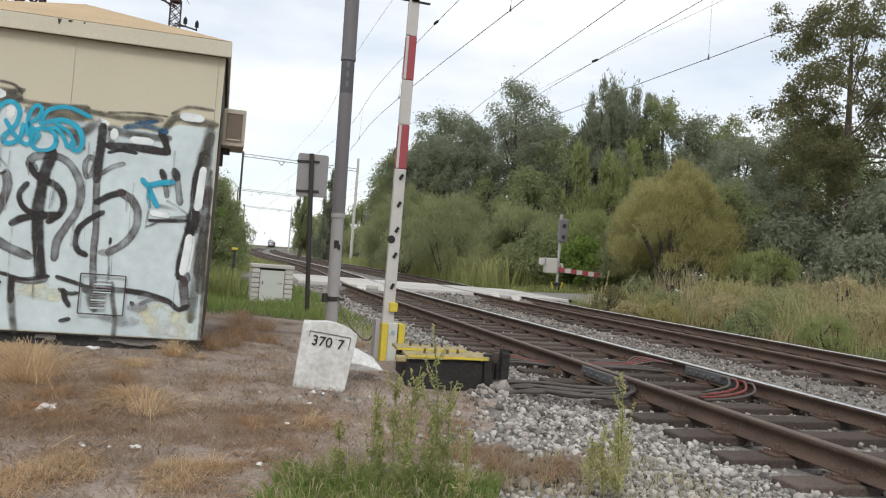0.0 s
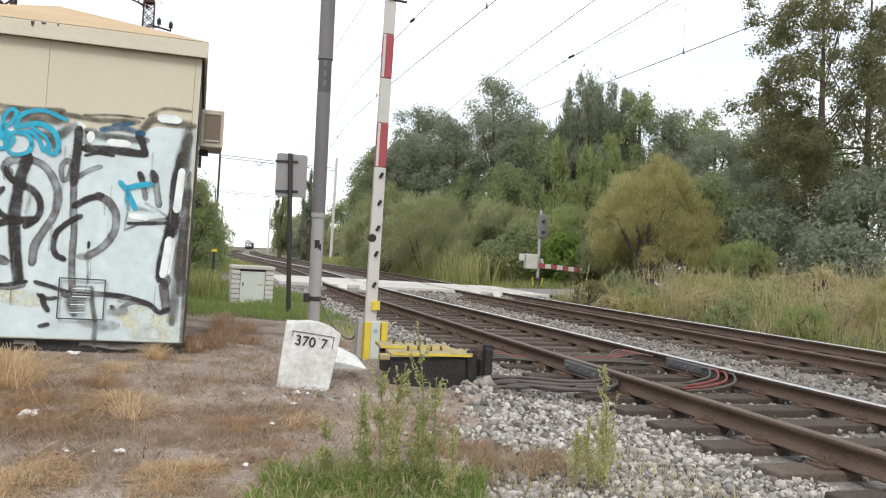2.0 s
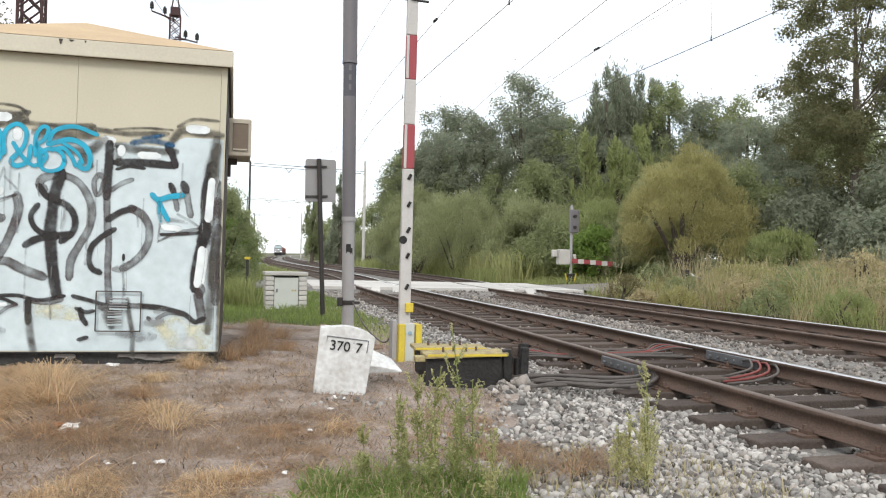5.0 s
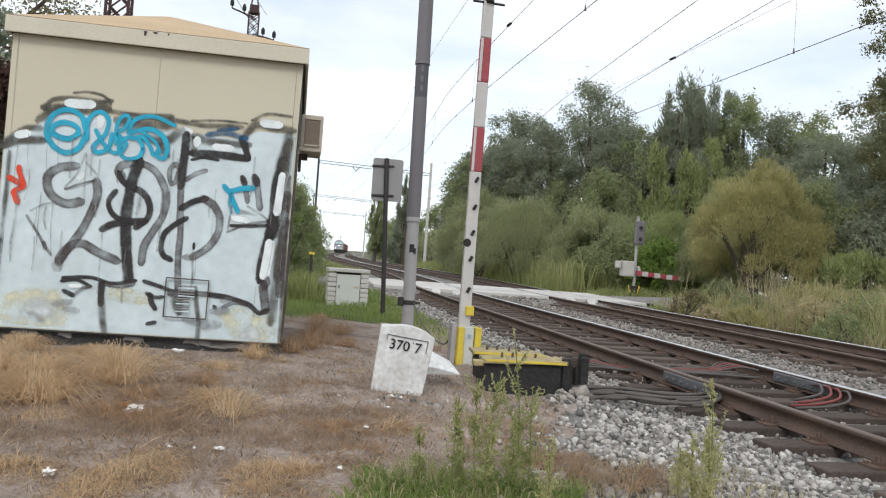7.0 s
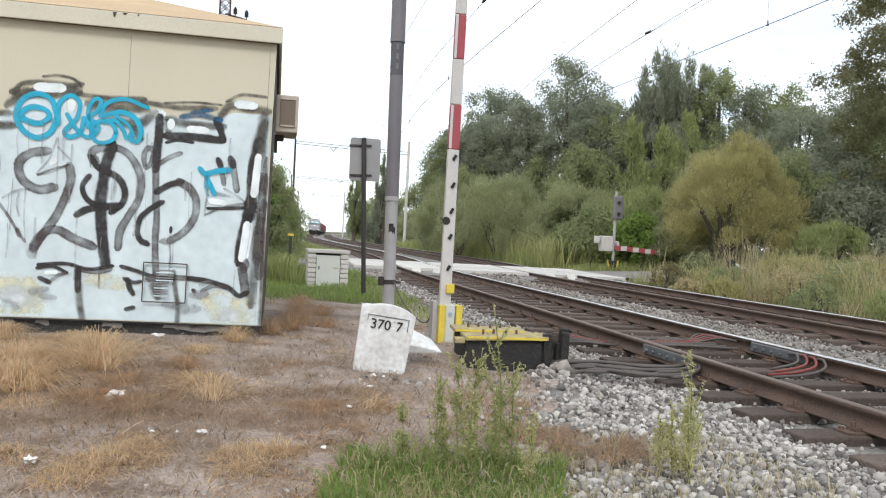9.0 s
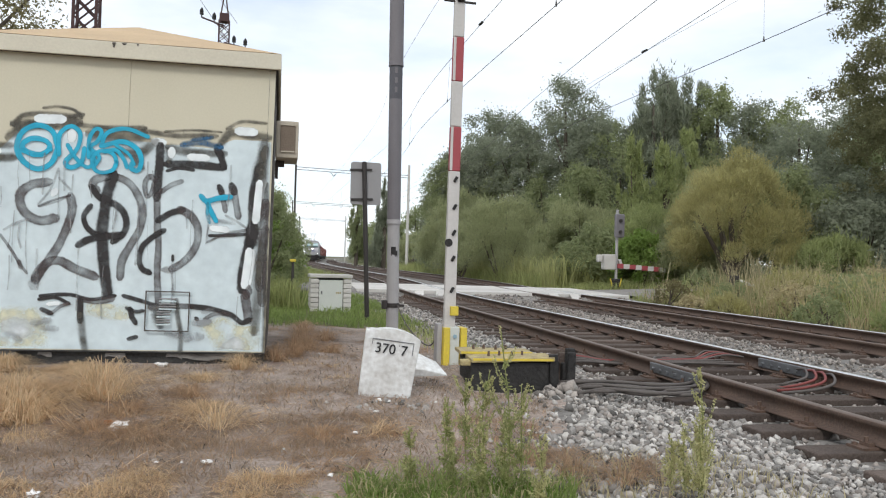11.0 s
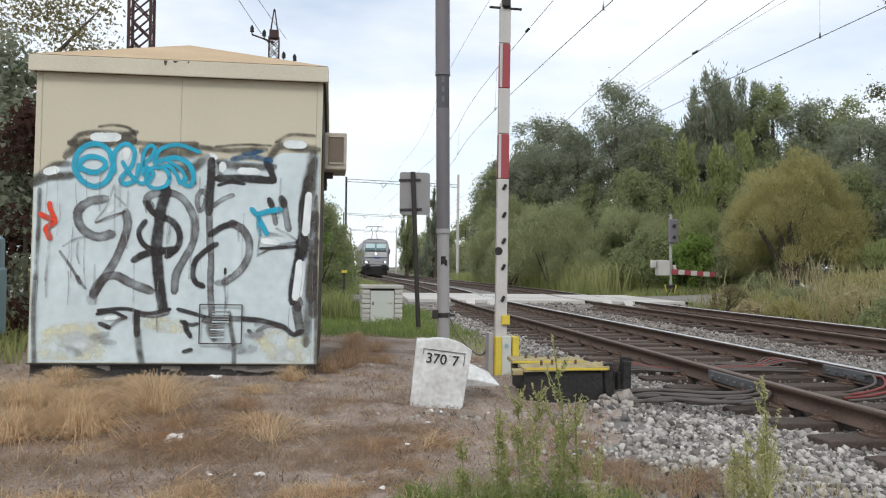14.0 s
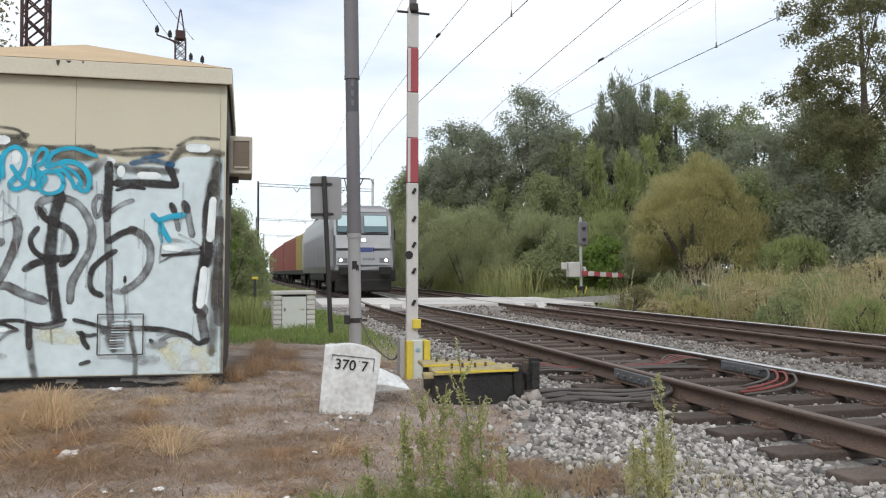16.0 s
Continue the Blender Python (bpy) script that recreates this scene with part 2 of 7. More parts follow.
L_mid = leaf("leaf_mid_green", (0.375, 0.415, 0.22), (0.25, 0.28, 0.145))
L_dark = leaf("leaf_dark_green", (0.36, 0.39, 0.285), (0.24, 0.262, 0.19))
L_field = leaf("leaf_dark_olive", (0.25, 0.245, 0.13), (0.15, 0.15, 0.08))
L_grey = leaf("leaf_grey_green", (0.445, 0.47, 0.265), (0.315, 0.335, 0.185))
L_yellow = leaf("leaf_yellow_green", (0.51, 0.48, 0.225), (0.37, 0.34, 0.16), 0.3)
L_lime = leaf("leaf_light_green", (0.43, 0.475, 0.22), (0.30, 0.335, 0.15))
L_bright = leaf("leaf_fresh_green", (0.29, 0.40, 0.11), (0.17, 0.24, 0.065), 0.4)
L_autumn = leaf("leaf_olive_brown", (0.30, 0.27, 0.14), (0.17, 0.15, 0.085), 0.4)
# red-brown leaves, darkened to hold the shade beside the hut
L_brown = leaf("leaf_red_brown_shade", (0.12, 0.065, 0.05), (0.06, 0.035, 0.03))
L_straw = leaf("dry_straw", (0.76, 0.595, 0.395), (0.58, 0.43, 0.27), 0.4)
L_rustgrass = leaf("rusty_dry_grass", (0.60, 0.43, 0.28), (0.41, 0.28, 0.18), 0.4)
L_deadbrown = leaf("rotted_brown_grass", (0.46, 0.35, 0.255), (0.30, 0.22, 0.155), 0.4)
L_litter = leaf("grey_dead_stalks", (0.58, 0.49, 0.40), (0.40, 0.33, 0.265), 0.4)
L_verge = leaf("pale_dry_verge_grass", (0.60, 0.52, 0.33), (0.43, 0.375, 0.215), 0.35)
L_reed = leaf("yellow_green_bank_grass", (0.52, 0.52, 0.25), (0.37, 0.38, 0.17), 0.35)
L_grass = leaf("green_grass", (0.31, 0.39, 0.13), (0.19, 0.25, 0.08), 0.45)
L_weed = leaf("weed_green", (0.43, 0.455, 0.20), (0.29, 0.32, 0.13), 0.4)
L_seed = leaf("weed_seed_head", (0.64, 0.61, 0.33), (0.47, 0.45, 0.23), 0.35)


# ---- building blocks ----
def part(name, bm, mat, parent, label="", smooth=False):
    me = bpy.data.meshes.new(name)
    bmesh.ops.recalc_face_normals(bm, faces=bm.faces)
    bm.to_mesh(me)
    bm.free()
    for m in mat if isinstance(mat, (list, tuple)) else (mat,):
        me.materials.append(m)
    if smooth:
        me.shade_smooth()
    ob = new(name, me)
    ob.parent = parent
    return tagged(ob, label)


def thing(name, label, category, m=None, group="", kind=""):
    ob = new(name)
    ob.empty_display_size = 0.1
    ob.matrix_world = m or Matrix()
    return tagged(ob, label, category, group, kind)


def box(bm, x, y, z, sx, sy, sz, bevel=0.0, turn=None, slot=0):
    """A box about its middle, turned by a matrix, with bevelled edges."""
    got = bmesh.ops.create_cube(bm, size=1.0, matrix=Matrix.Translation((x, y, z)) @ (turn or Matrix()) @ Matrix.Diagonal((sx, sy, sz, 1)))
    faces = {f for v in got["verts"] for f in v.link_faces}
    for f in faces:
        f.material_index = slot
    if bevel:
        edges = list({e for v in got["verts"] for e in v.link_edges})
        bmesh.ops.bevel(bm, geom=edges, offset=bevel, segments=2, affect="EDGES", profile=0.5)
    return bm


def rod(bm, a, b, r0, r1=None, seg=10):
    """A tapered round bar from a to b."""
    a, b = Vector(a), Vector(b)
    way = b - a
    m = Matrix.Translation((a + b) / 2) @ way.to_track_quat("Z", "Y").to_matrix().to_4x4()
    bmesh.ops.create_cone(bm, cap_ends=True, segments=seg, radius1=r0, radius2=r0 if r1 is None else r1, depth=way.length, matrix=m)
    return bm


def smooth_line(points, steps=8):
    """Points on a soft curve through the given ones."""
    p = [Vector(q) for q in points]
    if len(p) < 3:
        return p
    p = [2 * p[0] - p[1], *p, 2 * p[-1] - p[-2]]
    out = []
    for i in range(1, len(p) - 2):
        a, b, c, d = p[i - 1 : i + 3]
        for k in range(steps):
            t = k / steps
            out.append(0.5 * (2 * b + (c - a) * t + (2 * a - 5 * b + 4 * c - d) * t * t + (3 * b - a - 3 * c + d) * t ** 3))
    return [*out, p[-2]]


def tube(bm, points, r, seg=6):
    """A round cord through points."""
    rings = []
    for i, p in enumerate(points):
        way = (points[min(i + 1, len(points) - 1)] - points[max(i - 1, 0)]).normalized()
        side = way.orthogonal().normalized() if abs(way.z) > 0.95 else way.cross(Vector((0, 0, 1))).normalized()
        up = side.cross(way)
        rings.append([bm.verts.new(p + r * (math.cos(2 * math.pi * k / seg) * side + math.sin(2 * math.pi * k / seg) * up)) for k in range(seg)])
    for a, b in zip(rings, rings[1:]):
        for k in range(seg):
            bm.faces.new((a[k], a[(k + 1) % seg], b[(k + 1) % seg], b[k]))
    for ring in (rings[0], rings[-1]):
        bm.faces.new(ring)
    return bm


def soup(name, verts, faces, mat, parent=None, slots=None):
    """A mesh object from arrays of corners and equal-sided faces."""
    verts, faces = np.asarray(verts, np.float32), np.asarray(faces, np.int32)
    n, k = faces.shape
    me = bpy.data.meshes.new(name)
    me.vertices.add(len(verts))
    me.vertices.foreach_set("co", verts.ravel())
    me.loops.add(n * k)
    me.loops.foreach_set("vertex_index", faces.ravel())
    me.polygons.add(n)
    me.polygons.foreach_set("loop_start", np.arange(0, n * k, k, dtype=np.int32))
    for m in mat if isinstance(mat, (list, tuple)) else (mat,):
        me.materials.append(m)
    if slots is not None:
        me.polygons.foreach_set("material_index", np.asarray(slots, np.int32))
    me.update(calc_edges=True)
    ob = new(name, me)
    ob.parent = parent
    return ob


rng = np.random.default_rng(7)


def unit(v):
    return v / np.maximum(np.linalg.norm(v, axis=-1, keepdims=True), 1e-6)


def leaves(name, centres, outward, size, mat, parent=None, long=1.7, shoots=False):
    """Small pointed leaves at the centres, turned at random about the outward way, or standing up and out as shoots."""
    n = len(centres)
    nor = unit(outward + rng.normal(0, 0.6, (n, 3)))
    a = unit(np.cross(nor, rng.normal(0, 1, (n, 3))))
    if shoots:
        a = unit(outward * 0.8 + np.array([[0, 0, 0.9]]) + rng.normal(0, 0.42, (n, 3)))
        nor = unit(np.cross(a, rng.normal(0, 1, (n, 3))))
    b = np.cross(nor, a)
    s = (size * rng.uniform(0.6, 1.35, n))[:, None]
    v = np.stack([centres - a * s * long / 2 - b * s / 2, centres - a * s * long / 2 + b * s / 2, centres + a * s * long / 2 + nor * s * 0.12], 1).reshape(-1, 3)
    return soup(name, v, np.arange(3 * n).reshape(-1, 3), mat, parent)


def blades(name, base, height, width, lean, mat, parent=None, droop=0.0):
    """Bent grass blades, each two pieces long."""
    n = len(base)
    h = np.broadcast_to(height, n) * rng.uniform(0.55, 1.25, n)
    ang = rng.uniform(0, 2 * np.pi, n)
    side = np.stack([np.cos(ang), np.sin(ang), np.zeros(n)], 1) * (width * rng.uniform(0.6, 1.4, n))[:, None] / 2
    bend = lean if np.ndim(lean) == 2 else rng.normal(0, lean, (n, 2))
    bend = np.concatenate([bend, np.zeros((n, 1))], 1) * h[:, None]
    up = np.array([[0, 0, 1.0]]) * h[:, None]
    mid, tip = base + up * (0.55 + 0.3 * droop) + bend * 0.38, base + up * (0.9 - 0.75 * droop) + bend
    v = np.stack([base - side, base + side, mid + side * 0.8, mid - side * 0.8, tip], 1).reshape(-1, 3)
    i = np.arange(n)[:, None] * 5
    f = np.concatenate([i + [[0, 1, 2]], i + [[0, 2, 3]], i + [[3, 2, 4]]])
    return soup(name, v, f, mat, parent)


# ---- plan: the line of the near track, the ground's height ----
LINE_Y = np.array([-60, 6.5, 12, 20, 27, 34, 42, 50, 75, 101, 126, 152, 215, 266, 445, 900.0])
LINE_X = np.array([2.3, 4.95, 5.2, 5.52, 5.98, 6.78, 7.38, 7.75, 8.45, 9.7, 11.3, 13.5, 20.3, 26.2, 47.8, 103.0])
LINE_S = np.gradient(LINE_X, LINE_Y)
GAUGE, FAR_TRACK = 0.755, 4.2


def line(y):
    """The x of the near track's middle at y: a smooth curve through the plan's points."""
    i = int(np.clip(np.searchsorted(LINE_Y, y) - 1, 0, len(LINE_Y) - 2))
    d = LINE_Y[i + 1] - LINE_Y[i]
    t = (y - LINE_Y[i]) / d
    return float((2 * t**3 - 3 * t**2 + 1) * LINE_X[i] + (t**3 - 2 * t**2 + t) * d * LINE_S[i] + (3 * t**2 - 2 * t**3) * LINE_X[i + 1] + (t**3 - t**2) * d * LINE_S[i + 1])


def slope(y):
    return (line(y + 0.5) - line(y - 0.5))


ROAD_Y, ROAD_TILT, ROAD_HALF = 27.0, -0.22, 2.9


def road_y(x):
    return ROAD_Y + ROAD_TILT * (x - 7.5)


def ballast_edge(y):
    """How far out the gravel reaches on the near side."""
    return float(np.interp(y, [-4, 3.0, 3.8, 6.2, 8, 12, 20, 60], [1.1, 1.2, 1.55, 2.75, 2.72, 2.8, 3.2, 4.3])) + (max(y - 27, 0) and line(y) - 2.2 - np.interp(y, [20, 60], [3.45, 4.3])) * (y > 27)


def height(x, y):
    c = line(y)
    z = -0.15
    # the low rise on which the hut stands
    z += 0.11 * math.exp(-((x + 1.2) / 2.6) ** 4) * float(np.interp(y, [5.2, 7.5, 12, 16], [0, 1, 1, 0]))
    # a hollow in front of the cable pit
    z -= 0.11 * math.exp(-(((x - 2.42) / 0.55) ** 2) - ((y - 6.72) / 0.32) ** 2)
    # the two trackbeds
    if x > c - 2.6:
        t = min(1.0, (x - (c - 2.6)) / 1.0)
        z = z * (1 - t) + t * -0.215
        if abs(x - c) < 1.45 or abs(x - c - FAR_TRACK) < 1.45:
            z = -0.232
    if x > c + FAR_TRACK + 1.9:
        d = x - (c + FAR_TRACK + 1.9)
        z = float(np.interp(d, [0, 0.8, 2, 4, 8, 40, 100], [-0.215, -0.25, -0.05, 0.12, 0.35, 1.3, 1.6]))
    # the road meets the rails
    d = abs(y - road_y(x))
    if d < ROAD_HALF + 1.5 and -12 < x < 40:
        t = min(1.0, (ROAD_HALF + 1.5 - d) / 1.2)
        z = z * (1 - t) + t * (-0.10 + 0.05 * max(0, x - 13.5))
    if abs(x) < 40 and abs(y) < 60 and not (c - 2 < x < c + 6.2):
        z += 0.035 * noise.noise((x * 0.9, y * 0.9, 0)) + 0.018 * noise.noise((x * 3.1, y * 3.1, 4))
    return z


def make_ground():
    xs = np.unique(np.concatenate([np.array([-900, -400, -180, -90, -50, -30, -20, -14.0]), np.arange(-10, -4, 0.4), np.arange(-4, 6, 0.1), np.arange(6, 24, 0.4), np.array([26, 30, 36, 45, 60, 90, 140, 220, 400, 900.0])]))
    ys = np.unique(np.concatenate([np.array([-600, -200, -60, -20, -8.0]), np.arange(-4, 2, 0.2), np.arange(2, 10, 0.1), np.arange(10, 40, 0.5), np.arange(40, 120, 5), np.array([140, 170, 220, 300, 450, 700, 1200, 2500.0])]))
    v = [(x, y, height(x, y)) for y in ys for x in xs]
    nx = len(xs)
    f, s = [], []
    for j in range(len(ys) - 1):
        for i in range(nx - 1):
            f.append((j * nx + i, j * nx + i + 1, (j + 1) * nx + i + 1, (j + 1) * nx + i))
            x, y = (xs[i] + xs[i + 1]) / 2, (ys[j] + ys[j + 1]) / 2
            c = line(y)
            wob = 0.4 * noise.noise((x * 1.7, y * 1.7, 2)) + 0.2 * noise.noise((x * 5, y * 5, 2))
            if ballast_edge(y) + wob < x < c + FAR_TRACK + 2.1 + wob:
                s.append(1)
            elif x < 3.6 and y < 12.6 + 2 * wob and x > -9:
                s.append(0)
            else:
                s.append(2)
    ob = soup("ground", v, f, [M_dirt, M_gravelbed, M_soil], slots=s)
    ob.data.shade_smooth()
    tagged(ob, "bare brown dirt, grey gravel and grassy soil beside the railway", "ground", kind="structure")


make_ground()


def rail_profile():
    """Half outline of a rail: foot, web and head, with its top at zero."""
    return [(0.065, -0.155), (0.065, -0.143), (0.012, -0.125), (0.010, -0.05), (0.035, -0.038), (0.036, -0.008), (0.028, 0.0)]


def sweep_rail(name, offset, top, parent, label):
    half = rail_profile()
    prof = half + [(-x, z) for x, z in reversed(half)]
    ys = np.concatenate([np.arange(-8, 60, 1.0), np.arange(60, 260, 5.0), np.arange(260, 700, 20.0)])
    k = len(prof)
    v, f, s = [], [], []
    for y in ys:
        c, g = line(y), slope(y)
        w = 1 / math.hypot(1, g)
        v += [(c + (offset + px) * w, y - (offset + px) * g * w, pz) for px, pz in prof]
    for j in range(len(ys) - 1):
        for i in range(k):
            f.append((j * k + i, j * k + (i + 1) % k, (j + 1) * k + (i + 1) % k, (j + 1) * k + i))
            s.append(1 if i in (5, 6, 7) else 0)
    ob = soup(name, v, f, [M_rust, top], parent, s)
    tagged(ob, label)
    return ob


def sleeper_mesh():
    bm = bmesh.new()
    box(bm, 0, 0, -0.245, 2.6, 0.25, 0.15, 0.012)
    me = bpy.data.meshes.new("sleeper")
    bm.to_mesh(me)
    bm.free()
    me.materials.append(M_sleeper)
    return me


def tie_plate_mesh():
    bm = bmesh.new()
    box(bm, 0, 0, -0.162, 0.36, 0.16, 0.016)
    for sx in (-1, 1):
        box(bm, sx * 0.088, 0, -0.145, 0.045, 0.09, 0.03)
        rod(bm, (sx * 0.095, 0, -0.15), (sx * 0.095, 0, -0.095), 0.016, seg=6)
        rod(bm, (sx * 0.15, 0.04, -0.155), (sx * 0.15, 0.04, -0.135), 0.018, seg=6)
    me = bpy.data.meshes.new("tie_plate")
    bm.to_mesh(me)
    bm.free()
    me.materials.append(M_rust)
    return me


SLEEPER, TIE_PLATE = sleeper_mesh(), tie_plate_mesh()


def make_track(offset, tops, label):
    track = thing("railway_track", label, "railway track", group="parallel railway tracks", kind="structure")
    for side, top in zip((-1, 1), tops):
        sweep_rail("rail", offset + side * GAUGE, top, track, "steel rail with rusty brown web")
    jit = random.Random(3)
    for n in range(150):
        y = -5 + n * 0.62
        if abs(y - road_y(line(y) + offset)) < 2.7:
            continue
        ob = new("sleeper", SLEEPER)
        ob.parent = track
        g = slope(y)
        ob.matrix_local = pose(line(y) + offset + jit.uniform(-0.03, 0.03), y, jit.uniform(-0.008, 0.008), 0, 0, math.degrees(-math.atan(g)) + jit.uniform(-0.6, 0.6))
        if y < 24:
            for side in (-1, 1):
                p = new("tie_plate", TIE_PLATE)
                p.parent = ob
                p.matrix_local = pose(side * GAUGE, 0, 0)
    far = bmesh.new()
    for n in range(150, 420):
        y = -5 + n * 0.62
        box(far, line(y) + offset, y, -0.245, 2.6, 0.25, 0.15)
    tagged(part("distant_sleepers", far, M_sleeper, track), kind="stuff")
    return track


TRACK_1 = make_track(0, (M_dullrail, M_railtop), "near railway track on dark timber sleepers in grey ballast")
TRACK_2 = make_track(FAR_TRACK, (M_dullrail, M_railtop), "second railway track with rusty rails beyond the first")


def joint_bar(track, offset, y):
    """A grey insulated joint bar along both sides of a rail."""
    bm = bmesh.new()
    for side in (-1, 1):
        box(bm, side * 0.036, 0, -0.075, 0.045, 0.95, 0.10, 0.008)
        for k in range(6):
            rod(bm, (side * 0.05, -0.38 + k * 0.15, -0.08), (side * 0.085, -0.38 + k * 0.15, -0.08), 0.016, seg=6)
    ob = part("joint_bar", bm, M_plate, track, "grey bolted insulated joint bar")
    ob.matrix_local = pose(line(y) + offset, y, 0, 0, 0, math.degrees(-math.atan(slope(y))))


joint_bar(TRACK_1, -GAUGE, 7.05)
joint_bar(TRACK_1, GAUGE, 7.35)


# ---- level crossing ----
def make_crossing():
    road = thing("road", "worn pale asphalt road over the level crossing", "road", kind="structure")
    for x0, x1 in ((-14, None), (None, 34)):
        bm = bmesh.new()
        a = x0 if x0 is not None else line(27) + FAR_TRACK + 2.2
        b = x1 if x1 is not None else line(27) - 2.2
        rows = []
        for x in np.linspace(a, b, 24):
            rows.append([bm.verts.new((x, road_y(x) + w * ROAD_HALF, z + max(0, x - 13.5) * 0.05)) for w, z in ((-1, -0.14), (-0.96, -0.03), (0, 0.0), (0.96, -0.03), (1, -0.14))])
        for p, q in zip(rows, rows[1:]):
            for i in range(4):
                bm.faces.new((p[i], p[i + 1], q[i + 1], q[i]))
        part("asphalt", bm, M_asphalt, road)
    # concrete panels beside and between the rails
    bands = [(-2.2, -0.86), (-0.66, 0.66), (0.86, FAR_TRACK - 0.86), (FAR_TRACK - 0.66, FAR_TRACK + 0.66), (FAR_TRACK + 0.86, FAR_TRACK + 2.2)]
    for a, b in bands:
        for k in range(4):
            bm = bmesh.new()
            mid = (a + b) / 2
            x = line(27) + mid
            y = road_y(x) + (k - 1.5) * 1.46
            box(bm, 0, 0, -0.075, b - a, 1.43, 0.15, 0.012)
            ob = part("concrete_panel", bm, M_concrete, road, "pale concrete crossing panel")
            ob.matrix_local = pose(line(y) + mid, y, 0.006 * (k % 2), 0, 0, math.degrees(-math.atan(slope(y))))
    # slanted end pieces that turn dragging couplings away
    for off in (-0.3, 0.35, FAR_TRACK - 0.3, FAR_TRACK + 0.35):
        bm = bmesh.new()
        y = road_y(line(24) + off) - 3.3
        box(bm, 0, 0, -0.14, 0.28, 0.95, 0.06, 0.006, turn=Matrix.Rotation(radians(14), 4, "X"))
        ob = part("deflector_plate", bm, M_concrete, road, "slanted concrete end plate")
        ob.matrix_local = pose(line(y) + off, y, 0.02, 0, 0, -12)


make_crossing()


# ---- hut ----
def stroke(hut, mat, w, cm):
    """A flat sprayed line on the front panel, through points given in centimetres from its lower left corner."""
    stroke.count += 1
    pts = smooth_line([(u / 100, v / 100, 0) for u, v in cm], 7)
    bm = bmesh.new()
    uv = bm.loops.layers.uv.new("UVMap")
    lift = -0.003 - 0.00012 * stroke.count
    w *= 1.04
    # the ends run on by half a width, where the spray fades
    pts = [pts[0] - (pts[1] - pts[0]).normalized() * w * 0.42, *pts, pts[-1] + (pts[-1] - pts[-2]).normalized() * w * 0.42]
    n, rows, run = len(pts), [], 0.0
    for i, p in enumerate(pts):
        way = (pts[min(i + 1, n - 1)] - pts[max(i - 1, 0)]).normalized()
        side = Vector((-way.y, way.x, 0))
        run += (p - pts[i - 1]).length if i else 0
        wob = (1 + 0.16 * noise.noise((p.x * 7, p.y * 7, stroke.count))) * (0.45 if i in (0, n - 1) else 1)
        rows.append([(bm.verts.new((q.x, lift, q.y)), k / 4) for k in range(5) for q in (p + side * (k / 2 - 1) * w / 2 * wob,)])
    for a, b in zip(rows, rows[1:]):
        for k in range(4):
            f = bm.faces.new((a[k][0], b[k][0], b[k + 1][0], a[k + 1][0]))
            for lp, (_, across) in zip(f.loops, (a[k], b[k], b[k + 1], a[k + 1])):
                lp[uv].uv = (0.5, across)
    return part("graffiti_stroke", bm, mat, hut)


stroke.count = 0


def blob(hut, mat, cm):
    """A sprayed patch that thins out towards its rim."""
    stroke.count += 1
    pts = smooth_line([(u / 100, v / 100, 0) for u, v in [*cm, cm[0]]], 6)[:-1]
    mid = sum(pts, Vector()) / len(pts)
    bm = bmesh.new()
    uv = bm.loops.layers.uv.new("UVMap")
    rings = []
    for k in (0.0, 0.35, 0.7, 1.0):
        ring = []
        for p in pts:
            q = mid.lerp(p, max(k, 0.02))
            ring.append(bm.verts.new((min(max(q.x, 0.02), HUT_W - 0.03), -0.0024 - 0.00008 * stroke.count, max(q.y, 0.105))))
        rings.append((ring, 0.5 + k / 2))
    n = len(pts)
    for (a, va), (b, vb) in zip(rings, rings[1:]):
        for i in range(n):
            f = bm.faces.new((a[i], b[i], b[(i + 1) % n], a[(i + 1) % n]))
            for lp, v in zip(f.loops, (va, vb, vb, va)):
                lp[uv].uv = (0.5, v)
    part("paint_patch", bm, mat, hut)


HUT_W, HUT_D = 2.57, 3.0


